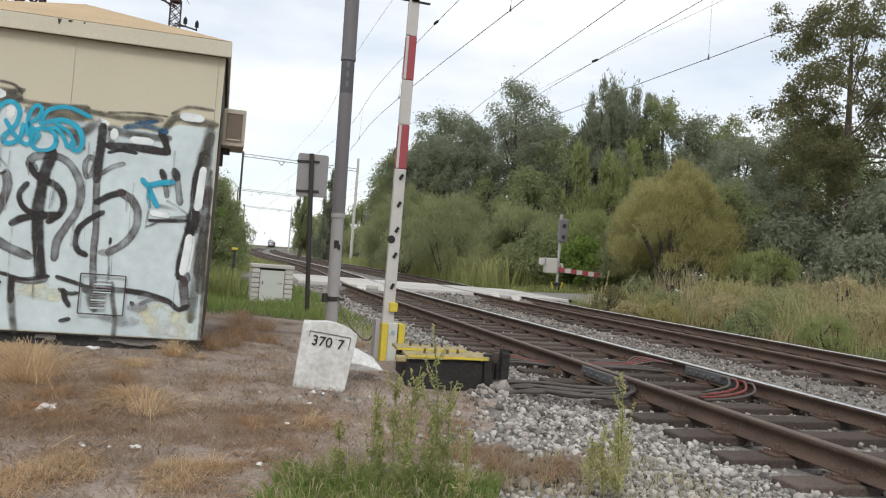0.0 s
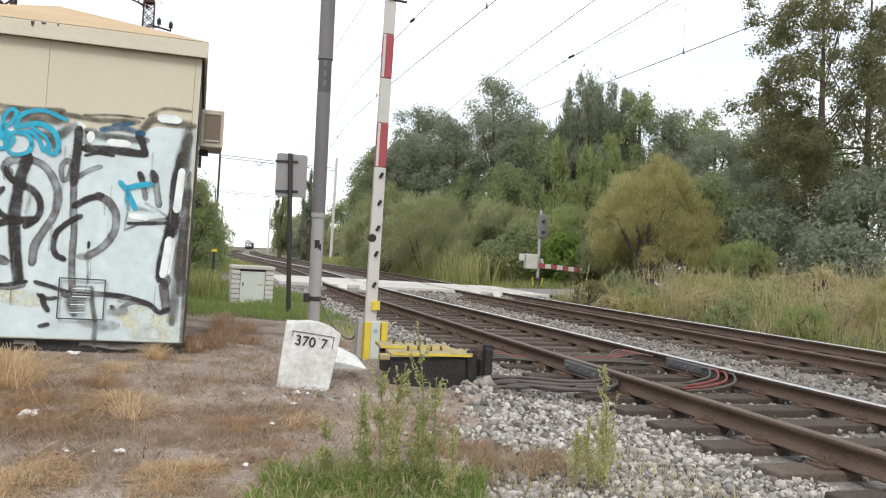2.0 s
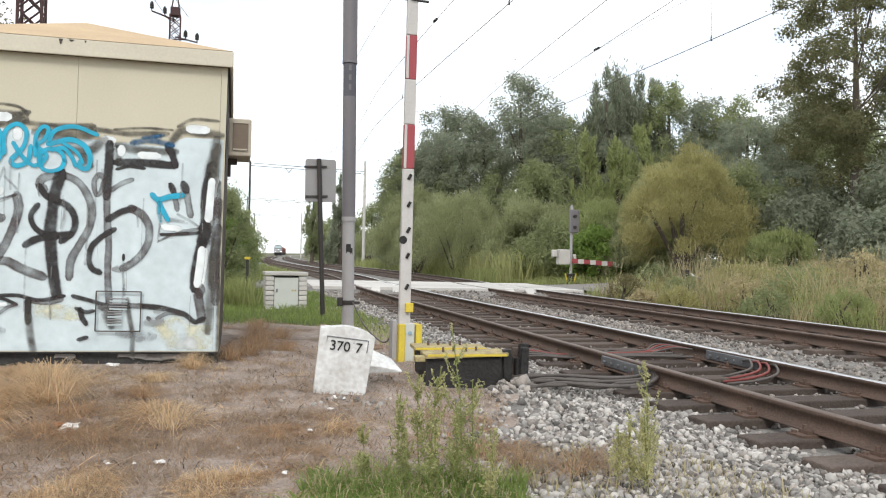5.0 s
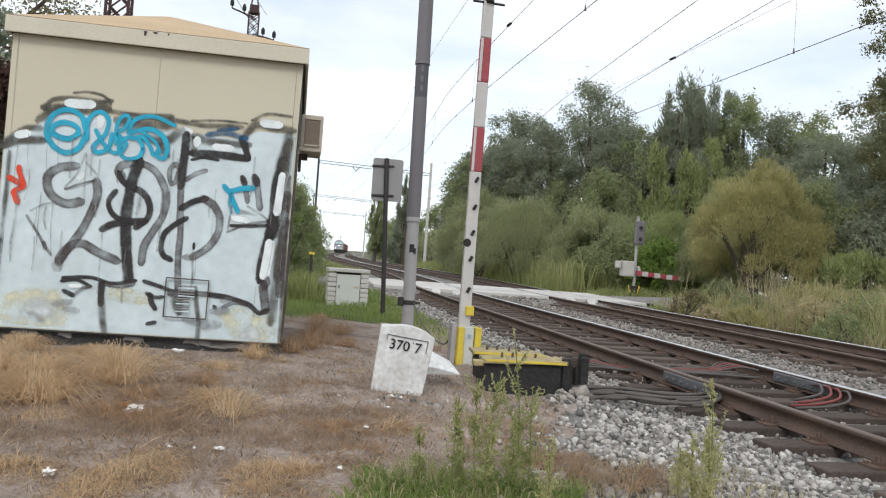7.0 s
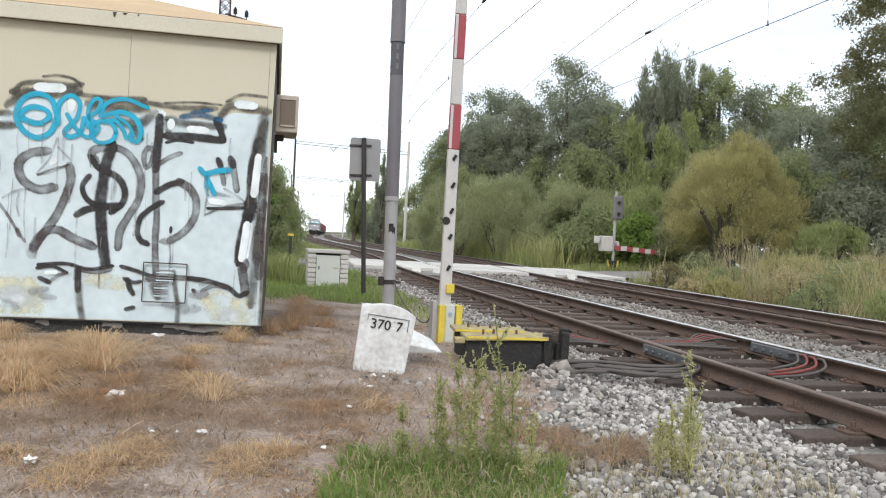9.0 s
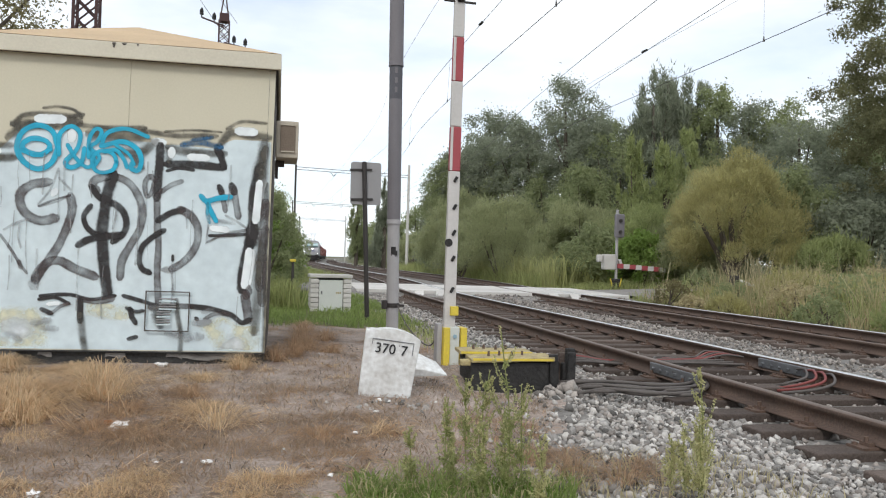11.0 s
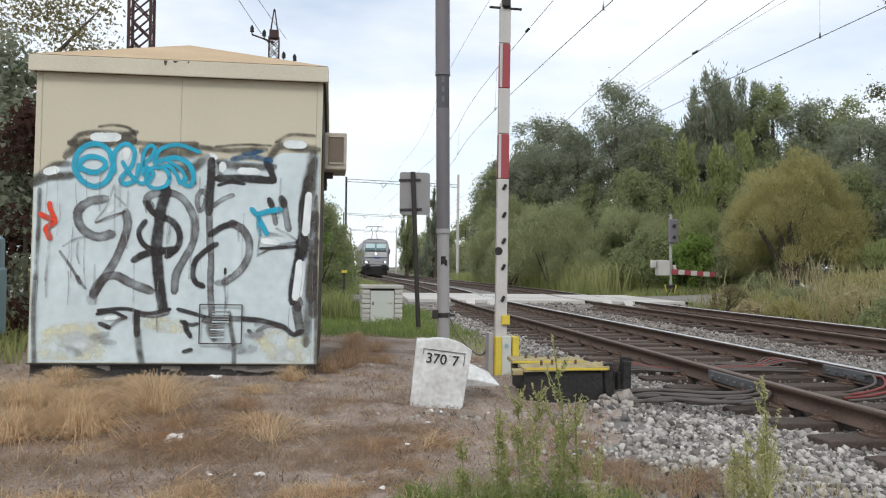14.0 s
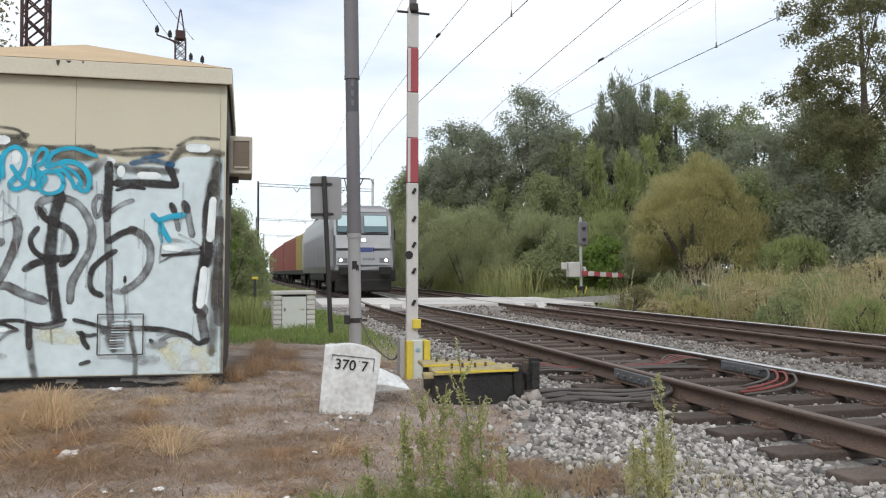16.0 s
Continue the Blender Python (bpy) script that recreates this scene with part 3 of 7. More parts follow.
def make_hut():
    hut = thing("relay_hut", "cream railway relay hut covered in graffiti on dirt", "hut", pose(-2.332, 7.773, 0.0, 0, 0.6, -2.8))
    # plinth
    bm = bmesh.new()
    box(bm, HUT_W / 2, HUT_D / 2 + 0.03, -0.06, HUT_W - 0.01, HUT_D - 0.02, 0.28, 0.01)
    box(bm, HUT_W - 0.01, 0.35, 0.035, 0.12, 0.10, 0.05, 0.008)
    part("plinth", bm, M_plinth, hut, "tar-black plinth with flaking edge")
    rp = random.Random(4)
    for k in range(7):
        u, w, h = rp.uniform(0.1, HUT_W - 0.4), rp.uniform(0.10, 0.30), rp.uniform(0.03, 0.08)
        bm = bmesh.new()
        low = [bm.verts.new((u + w * t, 0.0175, 0.068 - h * rp.uniform(0.4, 1.0))) for t in (0, 0.2, 0.45, 0.7, 1)]
        upp = [bm.verts.new((u + w * t, 0.0175, 0.068)) for t in (0.05, 0.25, 0.5, 0.75, 0.95)]
        for a, b, c, d in zip(low, low[1:], upp[1:], upp):
            bm.faces.new((a, b, c, d))
        part("flaked_patch", bm, M_asphalt, hut)
    # front of three sheet panels with seams
    seams = [0, 0.055, 1.275, HUT_W - 0.055, HUT_W]
    for a, b in zip(seams, seams[1:]):
        bm = bmesh.new()
        box(bm, (a + b) / 2, 0.04, 1.425, b - a - 0.0024, 0.08, 2.69, 0.0015)
        part("wall_panel", bm, M_cream, hut)
    # track-side wall in dark brown, its shade put into the colour; the others cream
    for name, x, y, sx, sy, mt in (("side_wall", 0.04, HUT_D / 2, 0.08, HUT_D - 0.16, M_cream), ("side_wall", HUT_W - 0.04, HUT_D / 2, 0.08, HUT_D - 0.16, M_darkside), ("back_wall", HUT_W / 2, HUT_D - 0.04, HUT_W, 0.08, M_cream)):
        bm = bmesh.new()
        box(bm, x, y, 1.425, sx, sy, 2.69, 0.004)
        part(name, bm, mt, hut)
    # dark metal drip rail at the foot of the front
    bm = bmesh.new()
    box(bm, HUT_W / 2, -0.004, 0.085, HUT_W + 0.01, 0.03, 0.012)
    part("drip_rail", bm, M_plinth, hut)
    # roof: fascia all round, a low pyramid over it
    o, q = 0.06, 0.022

    def seat(mesh):
        """The roof sits a little higher over the track side than the leaning walls."""
        for v in mesh.verts:
            v.co.z += 0.008 + 0.028 * v.co.x / HUT_W
        return mesh

    for x, y, sx, sy in ((HUT_W / 2, -o - 0.012, HUT_W + 2 * q + 0.05, 0.025), (HUT_W / 2, HUT_D + o + 0.012, HUT_W + 2 * q + 0.05, 0.025), (-q - 0.012, HUT_D / 2, 0.025, HUT_D + 2 * o), (HUT_W + q + 0.012, HUT_D / 2, 0.025, HUT_D + 2 * o)):
        bm = bmesh.new()
        box(bm, x, y, 2.785, sx, sy, 0.145, 0.006)
        part("fascia", seat(bm), M_fascia, hut, "pale beige sheet fascia")
    bm = bmesh.new()
    box(bm, HUT_W / 2, HUT_D / 2, 2.735, HUT_W + 2 * q, HUT_D + 2 * o, 0.03)
    part("soffit", seat(bm), M_darkside, hut)
    bm = bmesh.new()
    e = o + 0.02
    base = [bm.verts.new(p) for p in ((-e + 0.038, -e, 2.862), (HUT_W + e - 0.038, -e, 2.862), (HUT_W + e - 0.038, HUT_D + e, 2.862), (-e + 0.038, HUT_D + e, 2.862))]
    top = bm.verts.new((HUT_W / 2 - 0.22, HUT_D / 2, 3.425))
    for i in range(4):
        bm.faces.new((base[i], base[(i + 1) % 4], top))
    bm.faces.new(base)
    part("roof", seat(bm), M_roof, hut, "tan rust-stained pyramid roof")
    for u, w, h in ((1.12, 0.035, 0.05), (1.20, 0.05, 0.02), (1.33, 0.02, 0.02)):
        bm = bmesh.new()
        bm.faces.new([bm.verts.new(p) for p in ((u, -o - 0.028, 2.85), (u + w, -o - 0.028, 2.85), (u + w * 0.6, -o - 0.028, 2.85 - h), (u + w * 0.3, -o - 0.028, 2.85 - h * 0.9))])
        part("rust_spot", seat(bm), M_darkside, hut)
    # white field of paint with an uneven upper edge
    bm = bmesh.new()
    n, low, upp = 60, [], []
    for i in range(n + 1):
        u = 0.012 + (HUT_W - 0.03) * i / n
        edge = float(np.interp(u, [0, 0.2, 0.35, 0.45, 0.9, 1.0, 1.5, 2.05, 2.2, 2.5], [1.78, 1.86, 2.02, 2.06, 2.06, 2.02, 2.0, 1.98, 2.08, 2.08])) + 0.02 * noise.noise((u * 6, 1, 0))
        low.append(bm.verts.new((u, -0.0022, 0.10)))
        upp.append(bm.verts.new((u, -0.0022, edge)))
    for i in range(n):
        bm.faces.new((low[i], low[i + 1], upp[i + 1], upp[i]))
    part("white_paint_field", bm, M_white, hut, "bluish white sprayed field")
    blob(hut, M_yellow, [(8, 39), (25, 47), (48, 48), (64, 43), (66, 8), (8, 9)])
    blob(hut, M_yellow, [(195, 33), (215, 44), (237, 35), (255, 35), (256, 8), (216, 8), (204, 20)])
    blob(hut, M_yellow, [(122, 52), (136, 51), (135, 36), (98, 40), (99, 52)])
    blob(hut, M_cloud, [(22, 37), (40, 43), (59, 37), (63, 18), (34, 12), (21, 21)])
    blob(hut, M_cloud, [(222, 30), (241, 23), (241, 8), (209, 9)])
    stroke(hut, M_smoke, 0.088, [(-1, 173), (7, 180), (17, 188), (29, 190)])
    stroke(hut, M_smoke, 0.101, [(1, 171), (14, 177), (32, 179)])
    stroke(hut, M_smoke, 0.115, [(29, 198), (37, 205), (46, 210)])
    stroke(hut, M_smoke, 0.074, [(33, 209), (39, 217), (60, 220), (79, 219), (87, 221)])
    stroke(hut, M_smoke, 0.135, [(34, 209), (58, 210), (83, 214)])
    stroke(hut, M_smoke, 0.041, [(56, 225), (68, 227), (81, 225), (87, 219)])
    stroke(hut, M_smoke, 0.068, [(86, 212), (110, 211), (141, 213)])
    stroke(hut, M_smoke, 0.074, [(141, 210), (172, 208), (204, 210)])
    stroke(hut, M_smoke, 0.034, [(160, 211), (185, 214), (209, 214)])
    stroke(hut, M_smoke, 0.047, [(215, 218), (228, 225), (249, 225)])
    stroke(hut, M_smoke, 0.115, [(210, 204), (218, 214), (233, 213), (251, 212)])
    stroke(hut, M_smoke, 0.115, [(165, 196), (185, 193), (211, 194)])
    stroke(hut, M_black, 0.088, [(163, 181), (185, 182), (212, 181)])
    stroke(hut, M_black, 0.074, [(206, 199), (210, 191), (213, 182)])
    stroke(hut, M_smoke, 0.088, [(163, 193), (164, 185)])
    stroke(hut, M_navy, 0.074, [(176, 200), (191, 203), (209, 200)])
    stroke(hut, M_navy, 0.047, [(185, 205), (201, 208)])
    stroke(hut, M_black, 0.034, [(163, 175), (173, 178), (186, 177)])
    stroke(hut, M_oval, 0.081, [(12, 182), (19, 184)])
    stroke(hut, M_oval, 0.091, [(52, 215), (71, 216)])
    stroke(hut, M_oval, 0.081, [(80, 205), (80, 199)])
    stroke(hut, M_oval, 0.074, [(151, 201), (158, 201)])
    stroke(hut, M_oval, 0.071, [(166, 194), (166, 190)])
    stroke(hut, M_oval, 0.071, [(183, 189), (197, 189)])
    stroke(hut, M_oval, 0.085, [(225, 216), (239, 216)])
    stroke(hut, M_drip, 0.030, [(70, 171), (64, 152), (55, 137), (81, 149), (71, 163)])
    stroke(hut, M_grey, 0.020, [(55, 137), (67, 143), (81, 148)])
    stroke(hut, M_oval, 0.068, [(68, 151), (67, 149)])
    stroke(hut, M_grey, 0.091, [(69, 127), (57, 124), (46, 129), (40, 138), (40, 148), (49, 156), (62, 159)])
    stroke(hut, M_grey, 0.085, [(81, 147), (83, 136), (80, 122), (73, 103), (64, 87), (55, 71)])
    stroke(hut, M_grey, 0.091, [(55, 73), (63, 86), (74, 89), (88, 82), (104, 76)])
    stroke(hut, M_faint, 0.115, [(54, 67), (54, 69)])
    stroke(hut, M_grey, 0.078, [(103, 154), (99, 158), (103, 164), (117, 167), (130, 162), (139, 150), (143, 136), (141, 120), (133, 104), (127, 91), (126, 76)])
    stroke(hut, M_black, 0.068, [(99, 156), (106, 147), (122, 140), (129, 129), (128, 117), (119, 108)])
    stroke(hut, M_black, 0.061, [(98, 139), (93, 130), (96, 120), (104, 114), (114, 113)])
    stroke(hut, M_black, 0.115, [(116, 168), (112, 151), (110, 132), (109, 116), (111, 94), (114, 71), (116, 61)])
    stroke(hut, M_black, 0.081, [(90, 104), (98, 109), (111, 112), (125, 114)])
    stroke(hut, M_black, 0.041, [(60, 57), (83, 59), (102, 55), (122, 59)])
    stroke(hut, M_grey, 0.054, [(93, 55), (108, 53), (120, 56)])
    stroke(hut, M_black, 0.091, [(156, 197), (156, 181), (155, 165), (155, 150)])
    stroke(hut, M_grey, 0.068, [(155, 152), (156, 129), (158, 107), (158, 81), (160, 54)])
    stroke(hut, M_grey, 0.051, [(153, 165), (148, 169), (144, 162), (146, 151), (150, 154), (152, 163)])
    stroke(hut, M_grey, 0.047, [(158, 155), (167, 162), (176, 166)])
    stroke(hut, M_black, 0.068, [(157, 129), (167, 136), (178, 140)])
    stroke(hut, M_grey, 0.078, [(176, 140), (186, 134), (192, 123), (191, 107), (182, 93), (171, 85)])
    stroke(hut, M_faint, 0.081, [(182, 93), (172, 85), (165, 84)])
    stroke(hut, M_black, 0.061, [(162, 120), (152, 113), (144, 104), (142, 92), (145, 84), (151, 81)])
    stroke(hut, M_drip, 0.030, [(171, 97), (171, 81), (173, 61)])
    stroke(hut, M_black, 0.030, [(171, 97), (171, 93)])
    stroke(hut, M_black, 0.074, [(210, 162), (212, 158)])
    stroke(hut, M_grey, 0.054, [(212, 158), (214, 150), (216, 141)])
    stroke(hut, M_black, 0.081, [(221, 164), (223, 159)])
    stroke(hut, M_grey, 0.068, [(223, 162), (225, 150), (228, 136)])
    stroke(hut, M_drip, 0.027, [(202, 135), (201, 124), (200, 110)])
    stroke(hut, M_grey, 0.030, [(203, 124), (219, 121), (238, 124)])
    stroke(hut, M_black, 0.037, [(203, 117), (219, 118), (238, 120)])
    stroke(hut, M_grey, 0.020, [(201, 111), (213, 117), (226, 119)])
    stroke(hut, M_drip, 0.047, [(206, 132), (224, 129)])
    stroke(hut, M_drip, 0.034, [(217, 136), (227, 131), (238, 124)])
    stroke(hut, M_oval, 0.061, [(205, 124), (218, 123)])
    stroke(hut, M_smoke, 0.135, [(249, 198), (244, 180), (243, 157)])
    stroke(hut, M_black, 0.101, [(246, 183), (241, 157), (241, 131), (239, 111)])
    stroke(hut, M_black, 0.149, [(242, 124), (240, 111)])
    stroke(hut, M_black, 0.115, [(239, 111), (235, 88), (234, 69)])
    stroke(hut, M_grey, 0.088, [(253, 125), (251, 95), (253, 56)])
    stroke(hut, M_smoke, 0.054, [(253, 167), (254, 128), (255, 82), (256, 10)])
    stroke(hut, M_oval, 0.081, [(249, 170), (247, 157), (247, 135)])
    stroke(hut, M_oval, 0.085, [(242, 102), (240, 88), (238, 72)])
    stroke(hut, M_grey, 0.101, [(239, 68), (239, 65)])
    stroke(hut, M_grey, 0.095, [(237, 62), (241, 40)])
    stroke(hut, M_black, 0.057, [(189, 51), (208, 49), (225, 44), (235, 37), (242, 40)])
    stroke(hut, M_grey, 0.041, [(202, 40), (212, 45), (223, 44)])
    stroke(hut, M_black, 0.044, [(130, 59), (145, 55), (164, 49)])
    stroke(hut, M_black, 0.061, [(154, 49), (165, 49)])
    stroke(hut, M_smoke, 0.149, [(160, 44), (162, 36)])
    stroke(hut, M_grey, 0.054, [(165, 50), (176, 51), (189, 51)])
    stroke(hut, M_black, 0.057, [(136, 47), (138, 40), (141, 35)])
    stroke(hut, M_black, 0.041, [(133, 48), (141, 45), (147, 46)])
    stroke(hut, M_black, 0.041, [(194, 40), (195, 39)])
    stroke(hut, M_black, 0.027, [(190, 37), (190, 37)])
    stroke(hut, M_black, 0.044, [(136, 20), (142, 22)])
    stroke(hut, M_black, 0.068, [(93, 54), (94, 36)])
    stroke(hut, M_smoke, 0.088, [(94, 40), (96, 24), (99, 10)])
    stroke(hut, M_faint, 0.017, [(111, 51), (112, 38)])
    stroke(hut, M_black, 0.034, [(59, 54), (72, 56), (84, 51)])
    stroke(hut, M_black, 0.054, [(62, 45), (69, 42)])
    stroke(hut, M_grey, 0.030, [(70, 42), (77, 48), (84, 51)])
    stroke(hut, M_oval, 0.041, [(67, 50), (75, 51)])
    stroke(hut, M_smoke, 0.061, [(176, 56), (178, 40), (181, 25), (181, 9)])
    stroke(hut, M_grey, 0.027, [(25, 110), (33, 99), (42, 85), (48, 77)])
    stroke(hut, M_drip, 0.017, [(46, 125), (46, 99), (48, 79)])
    stroke(hut, M_grey, 0.044, [(41, 87), (43, 82)])
    stroke(hut, M_drip, 0.027, [(28, 115), (37, 121), (48, 125)])
    stroke(hut, M_smoke, 0.054, [(6, 165), (6, 130), (5, 86)])
    stroke(hut, M_smoke, 0.061, [(5, 86), (4, 55), (6, 10)])
    stroke(hut, M_smoke, 0.16, [(98, 204), (118, 203), (138, 206)])
    stroke(hut, M_smoke, 0.12, [(120, 190), (138, 190), (150, 200)])
    stroke(hut, M_smoke, 0.09, [(134, 184), (140, 178)])
    stroke(hut, M_red, 0.051, [(15, 153), (16, 148), (20, 139)])
    stroke(hut, M_red, 0.057, [(8, 143), (14, 140), (20, 137), (13, 131), (14, 127), (16, 122)])
    stroke(hut, M_blue, 0.054, [(69, 190), (64, 176), (53, 170), (41, 176), (35, 189), (40, 203), (52, 209), (64, 204), (69, 190)])
    stroke(hut, M_blue, 0.051, [(61, 187), (55, 183), (46, 184), (40, 188), (41, 193), (48, 197), (57, 196), (62, 192), (61, 187)])
    stroke(hut, M_blue, 0.041, [(39, 186), (51, 182), (63, 188)])
    stroke(hut, M_blue, 0.044, [(70, 184), (70, 202), (79, 210), (87, 204), (85, 190), (76, 178), (80, 173), (89, 178), (91, 191)])
    stroke(hut, M_blue, 0.041, [(77, 193), (84, 182), (94, 174), (100, 180), (95, 191)])
    stroke(hut, M_blue, 0.041, [(95, 183), (95, 200), (100, 209), (105, 207), (102, 198), (96, 192), (104, 184), (100, 175)])
    stroke(hut, M_blue, 0.044, [(105, 194), (110, 206), (126, 211), (145, 205)])
    stroke(hut, M_blue, 0.051, [(106, 194), (123, 199), (135, 194), (140, 184), (138, 174), (132, 175), (132, 180)])
    stroke(hut, M_blue, 0.041, [(119, 180), (116, 173), (108, 170), (101, 172), (98, 180), (101, 187), (108, 190), (116, 187), (119, 180)])
    stroke(hut, M_blue, 0.041, [(108, 189), (118, 191), (125, 183), (128, 176)])
    stroke(hut, M_blue, 0.034, [(117, 196), (129, 188), (134, 179)])
    stroke(hut, M_blue, 0.057, [(194, 153), (199, 149), (209, 152), (220, 154)])
    stroke(hut, M_blue, 0.051, [(199, 149), (203, 140), (208, 131)])
    stroke(hut, M_bluefaint, 0.047, [(200, 146), (200, 137), (202, 130)])
    stroke(hut, M_smoke, 0.14, [(249, 205), (248, 170), (247, 130)])
    stroke(hut, M_grey, 0.09, [(252, 150), (251, 110), (250, 70)])
    stroke(hut, M_smoke, 0.12, [(249, 110), (248, 70), (247, 30)])
    stroke(hut, M_oval, 0.075, [(246, 168), (245, 150), (244, 133)])
    stroke(hut, M_oval, 0.075, [(239, 104), (238, 90), (236, 72)])
    stroke(hut, M_grey, 0.08, [(238, 64), (238, 62)])
    # drips and stains that ran down the paint
    rs = random.Random(12)
    for k in range(34):
        u, v = rs.uniform(6, 244), rs.uniform(60, 195)
        ln = rs.uniform(12, 60)
        stroke(hut, M_drip, rs.uniform(0.004, 0.03), [(u, v), (u + rs.uniform(-1, 1), v - ln / 2), (u + rs.uniform(-2, 2), max(12, v - ln))])
    for u in (5.6, 251.5):
        stroke(hut, M_drip, 0.006, [(u, 268), (u, 140), (u, 11)])
    for k in range(9):
        u, v = rs.uniform(6, 230), rs.uniform(14, 50)
        stroke(hut, M_drip, rs.uniform(0.05, 0.12), [(u, v), (u + rs.uniform(4, 16), v + rs.uniform(-4, 5))])
    # vent with a frame and louvres
    bm = bmesh.new()
    u0, u1, v0, v1 = 1.495, 1.875, 0.28, 0.64
    for x, z, sx, sz in (((u0 + u1) / 2, v0, u1 - u0, 0.010), ((u0 + u1) / 2, v1, u1 - u0, 0.010), (u0, (v0 + v1) / 2, 0.010, v1 - v0), (u1, (v0 + v1) / 2, 0.010, v1 - v0)):
        box(bm, x, -0.034, z, sx, 0.012, sz)
    part("vent_frame", bm, M_darkside, hut)
    for k in range(11):
        bm = bmesh.new()
        box(bm, 1.655 + 0.03 * (k > 5), -0.034, 0.335 + k * 0.024, 0.15 if k > 5 else 0.12, 0.012, 0.007, turn=Matrix.Rotation(radians(30), 4, "X"))
        part("vent_louvre", bm, M_signback if k % 3 else M_white, hut)
    # air conditioner box on the side wall
    ac = thing("air_conditioner", "beige boxed ventilation unit on the hut wall", "ventilation unit", pose(0.285, 7.80, 1.93, 0, 0, -2.8))
    bm = bmesh.new()
    box(bm, 0.11, 0.30, 0.18, 0.215, 0.55, 0.36, 0.012)
    part("casing", bm, M_acbox, ac)
    bm = bmesh.new()
    box(bm, 0.115, 0.018, 0.185, 0.145, 0.012, 0.26, 0.003)
    part("grille", bm, M_acgrille, ac)
    for a, b in (((0.05, 0.06), (0.18, 0.06)), ((0.045, 0.32), (0.185, 0.32))):
        bm = bmesh.new()
        box(bm, (a[0] + b[0]) / 2, 0.01, a[1], b[0] - a[0], 0.014, 0.014)
        part("grille_bar", bm, M_acbox, ac)
    bm = bmesh.new()
    box(bm, 0.045, 0.30, -0.03, 0.09, 0.06, 0.06, 0.004)
    box(bm, 0.015, 0.30, -0.10, 0.03, 0.05, 0.16, 0.004)
    part("bracket", bm, M_darkside, ac)


make_hut()


# ---- things by the track ----
M_numtube = material("blue_black_tube_paint", (0.12, 0.12, 0.135), (0.08, 0.08, 0.09), 0.6, scale=4, fine=50, bump=0.1)

def make_pole():
    p = thing("steel_pole", "grey stepped tubular steel pole standing in the dirt", "pole", pose(2.02, 10.6, -0.14, 0, -0.75, 0))
    rings = (("lower_tube", 0.0, 1.62, 0.083, M_polelow), ("middle_tube", 1.62, 3.28, 0.091, M_poleup), ("numbered_tube", 3.28, 3.76, 0.089, M_numtube), ("upper_tube", 3.76, 8.2, 0.098, M_poleup))
    for name, a, b, r, mt in rings:
        part(name, rod(bmesh.new(), (0, 0, a), (0, 0, b), r, seg=24), mt, p, smooth=False)
    for z, r in ((1.62, 0.096), (3.76, 0.103)):
        part("collar", rod(bmesh.new(), (0, 0, z - 0.03), (0, 0, z + 0.03), r, r * 0.97, 24), M_polelow if z < 2 else M_poleup, p)
    bm = bmesh.new()
    rod(bm, (0, 0, 0.46), (0, 0, 0.52), 0.093, seg=24)
    box(bm, -0.11, 0, 0.50, 0.07, 0.09, 0.12, 0.01)
    box(bm, 0.12, 0, 0.485, 0.08, 0.06, 0.035, 0.008)
    part("clamp", bm, M_darkpost, p, "dark steel clamp")
    bm = bmesh.new()
    for k in range(7):
        a0, a1 = radians(238 + k * 9), radians(238 + (k + 1) * 9)
        lo = 1.16 - 0.02 * (k > 3)
        bm.faces.new([bm.verts.new((0.0845 * math.cos(a), 0.0845 * math.sin(a), z)) for a, z in ((a0, lo + 0.02 * (k % 2)), (a1, lo + 0.01 * (k % 3)), (a1, 1.28 - 0.05 * (k > 4)), (a0, 1.28 - 0.05 * (k > 4)))])
    part("black_patch", bm, M_tar, p)
    for k in range(3):
        bm = bmesh.new()
        box(bm, -0.012, -0.0895, 3.66 - k * 0.13, 0.035, 0.004, 0.075)
        part("marking_bar", bm, M_poleup, p)


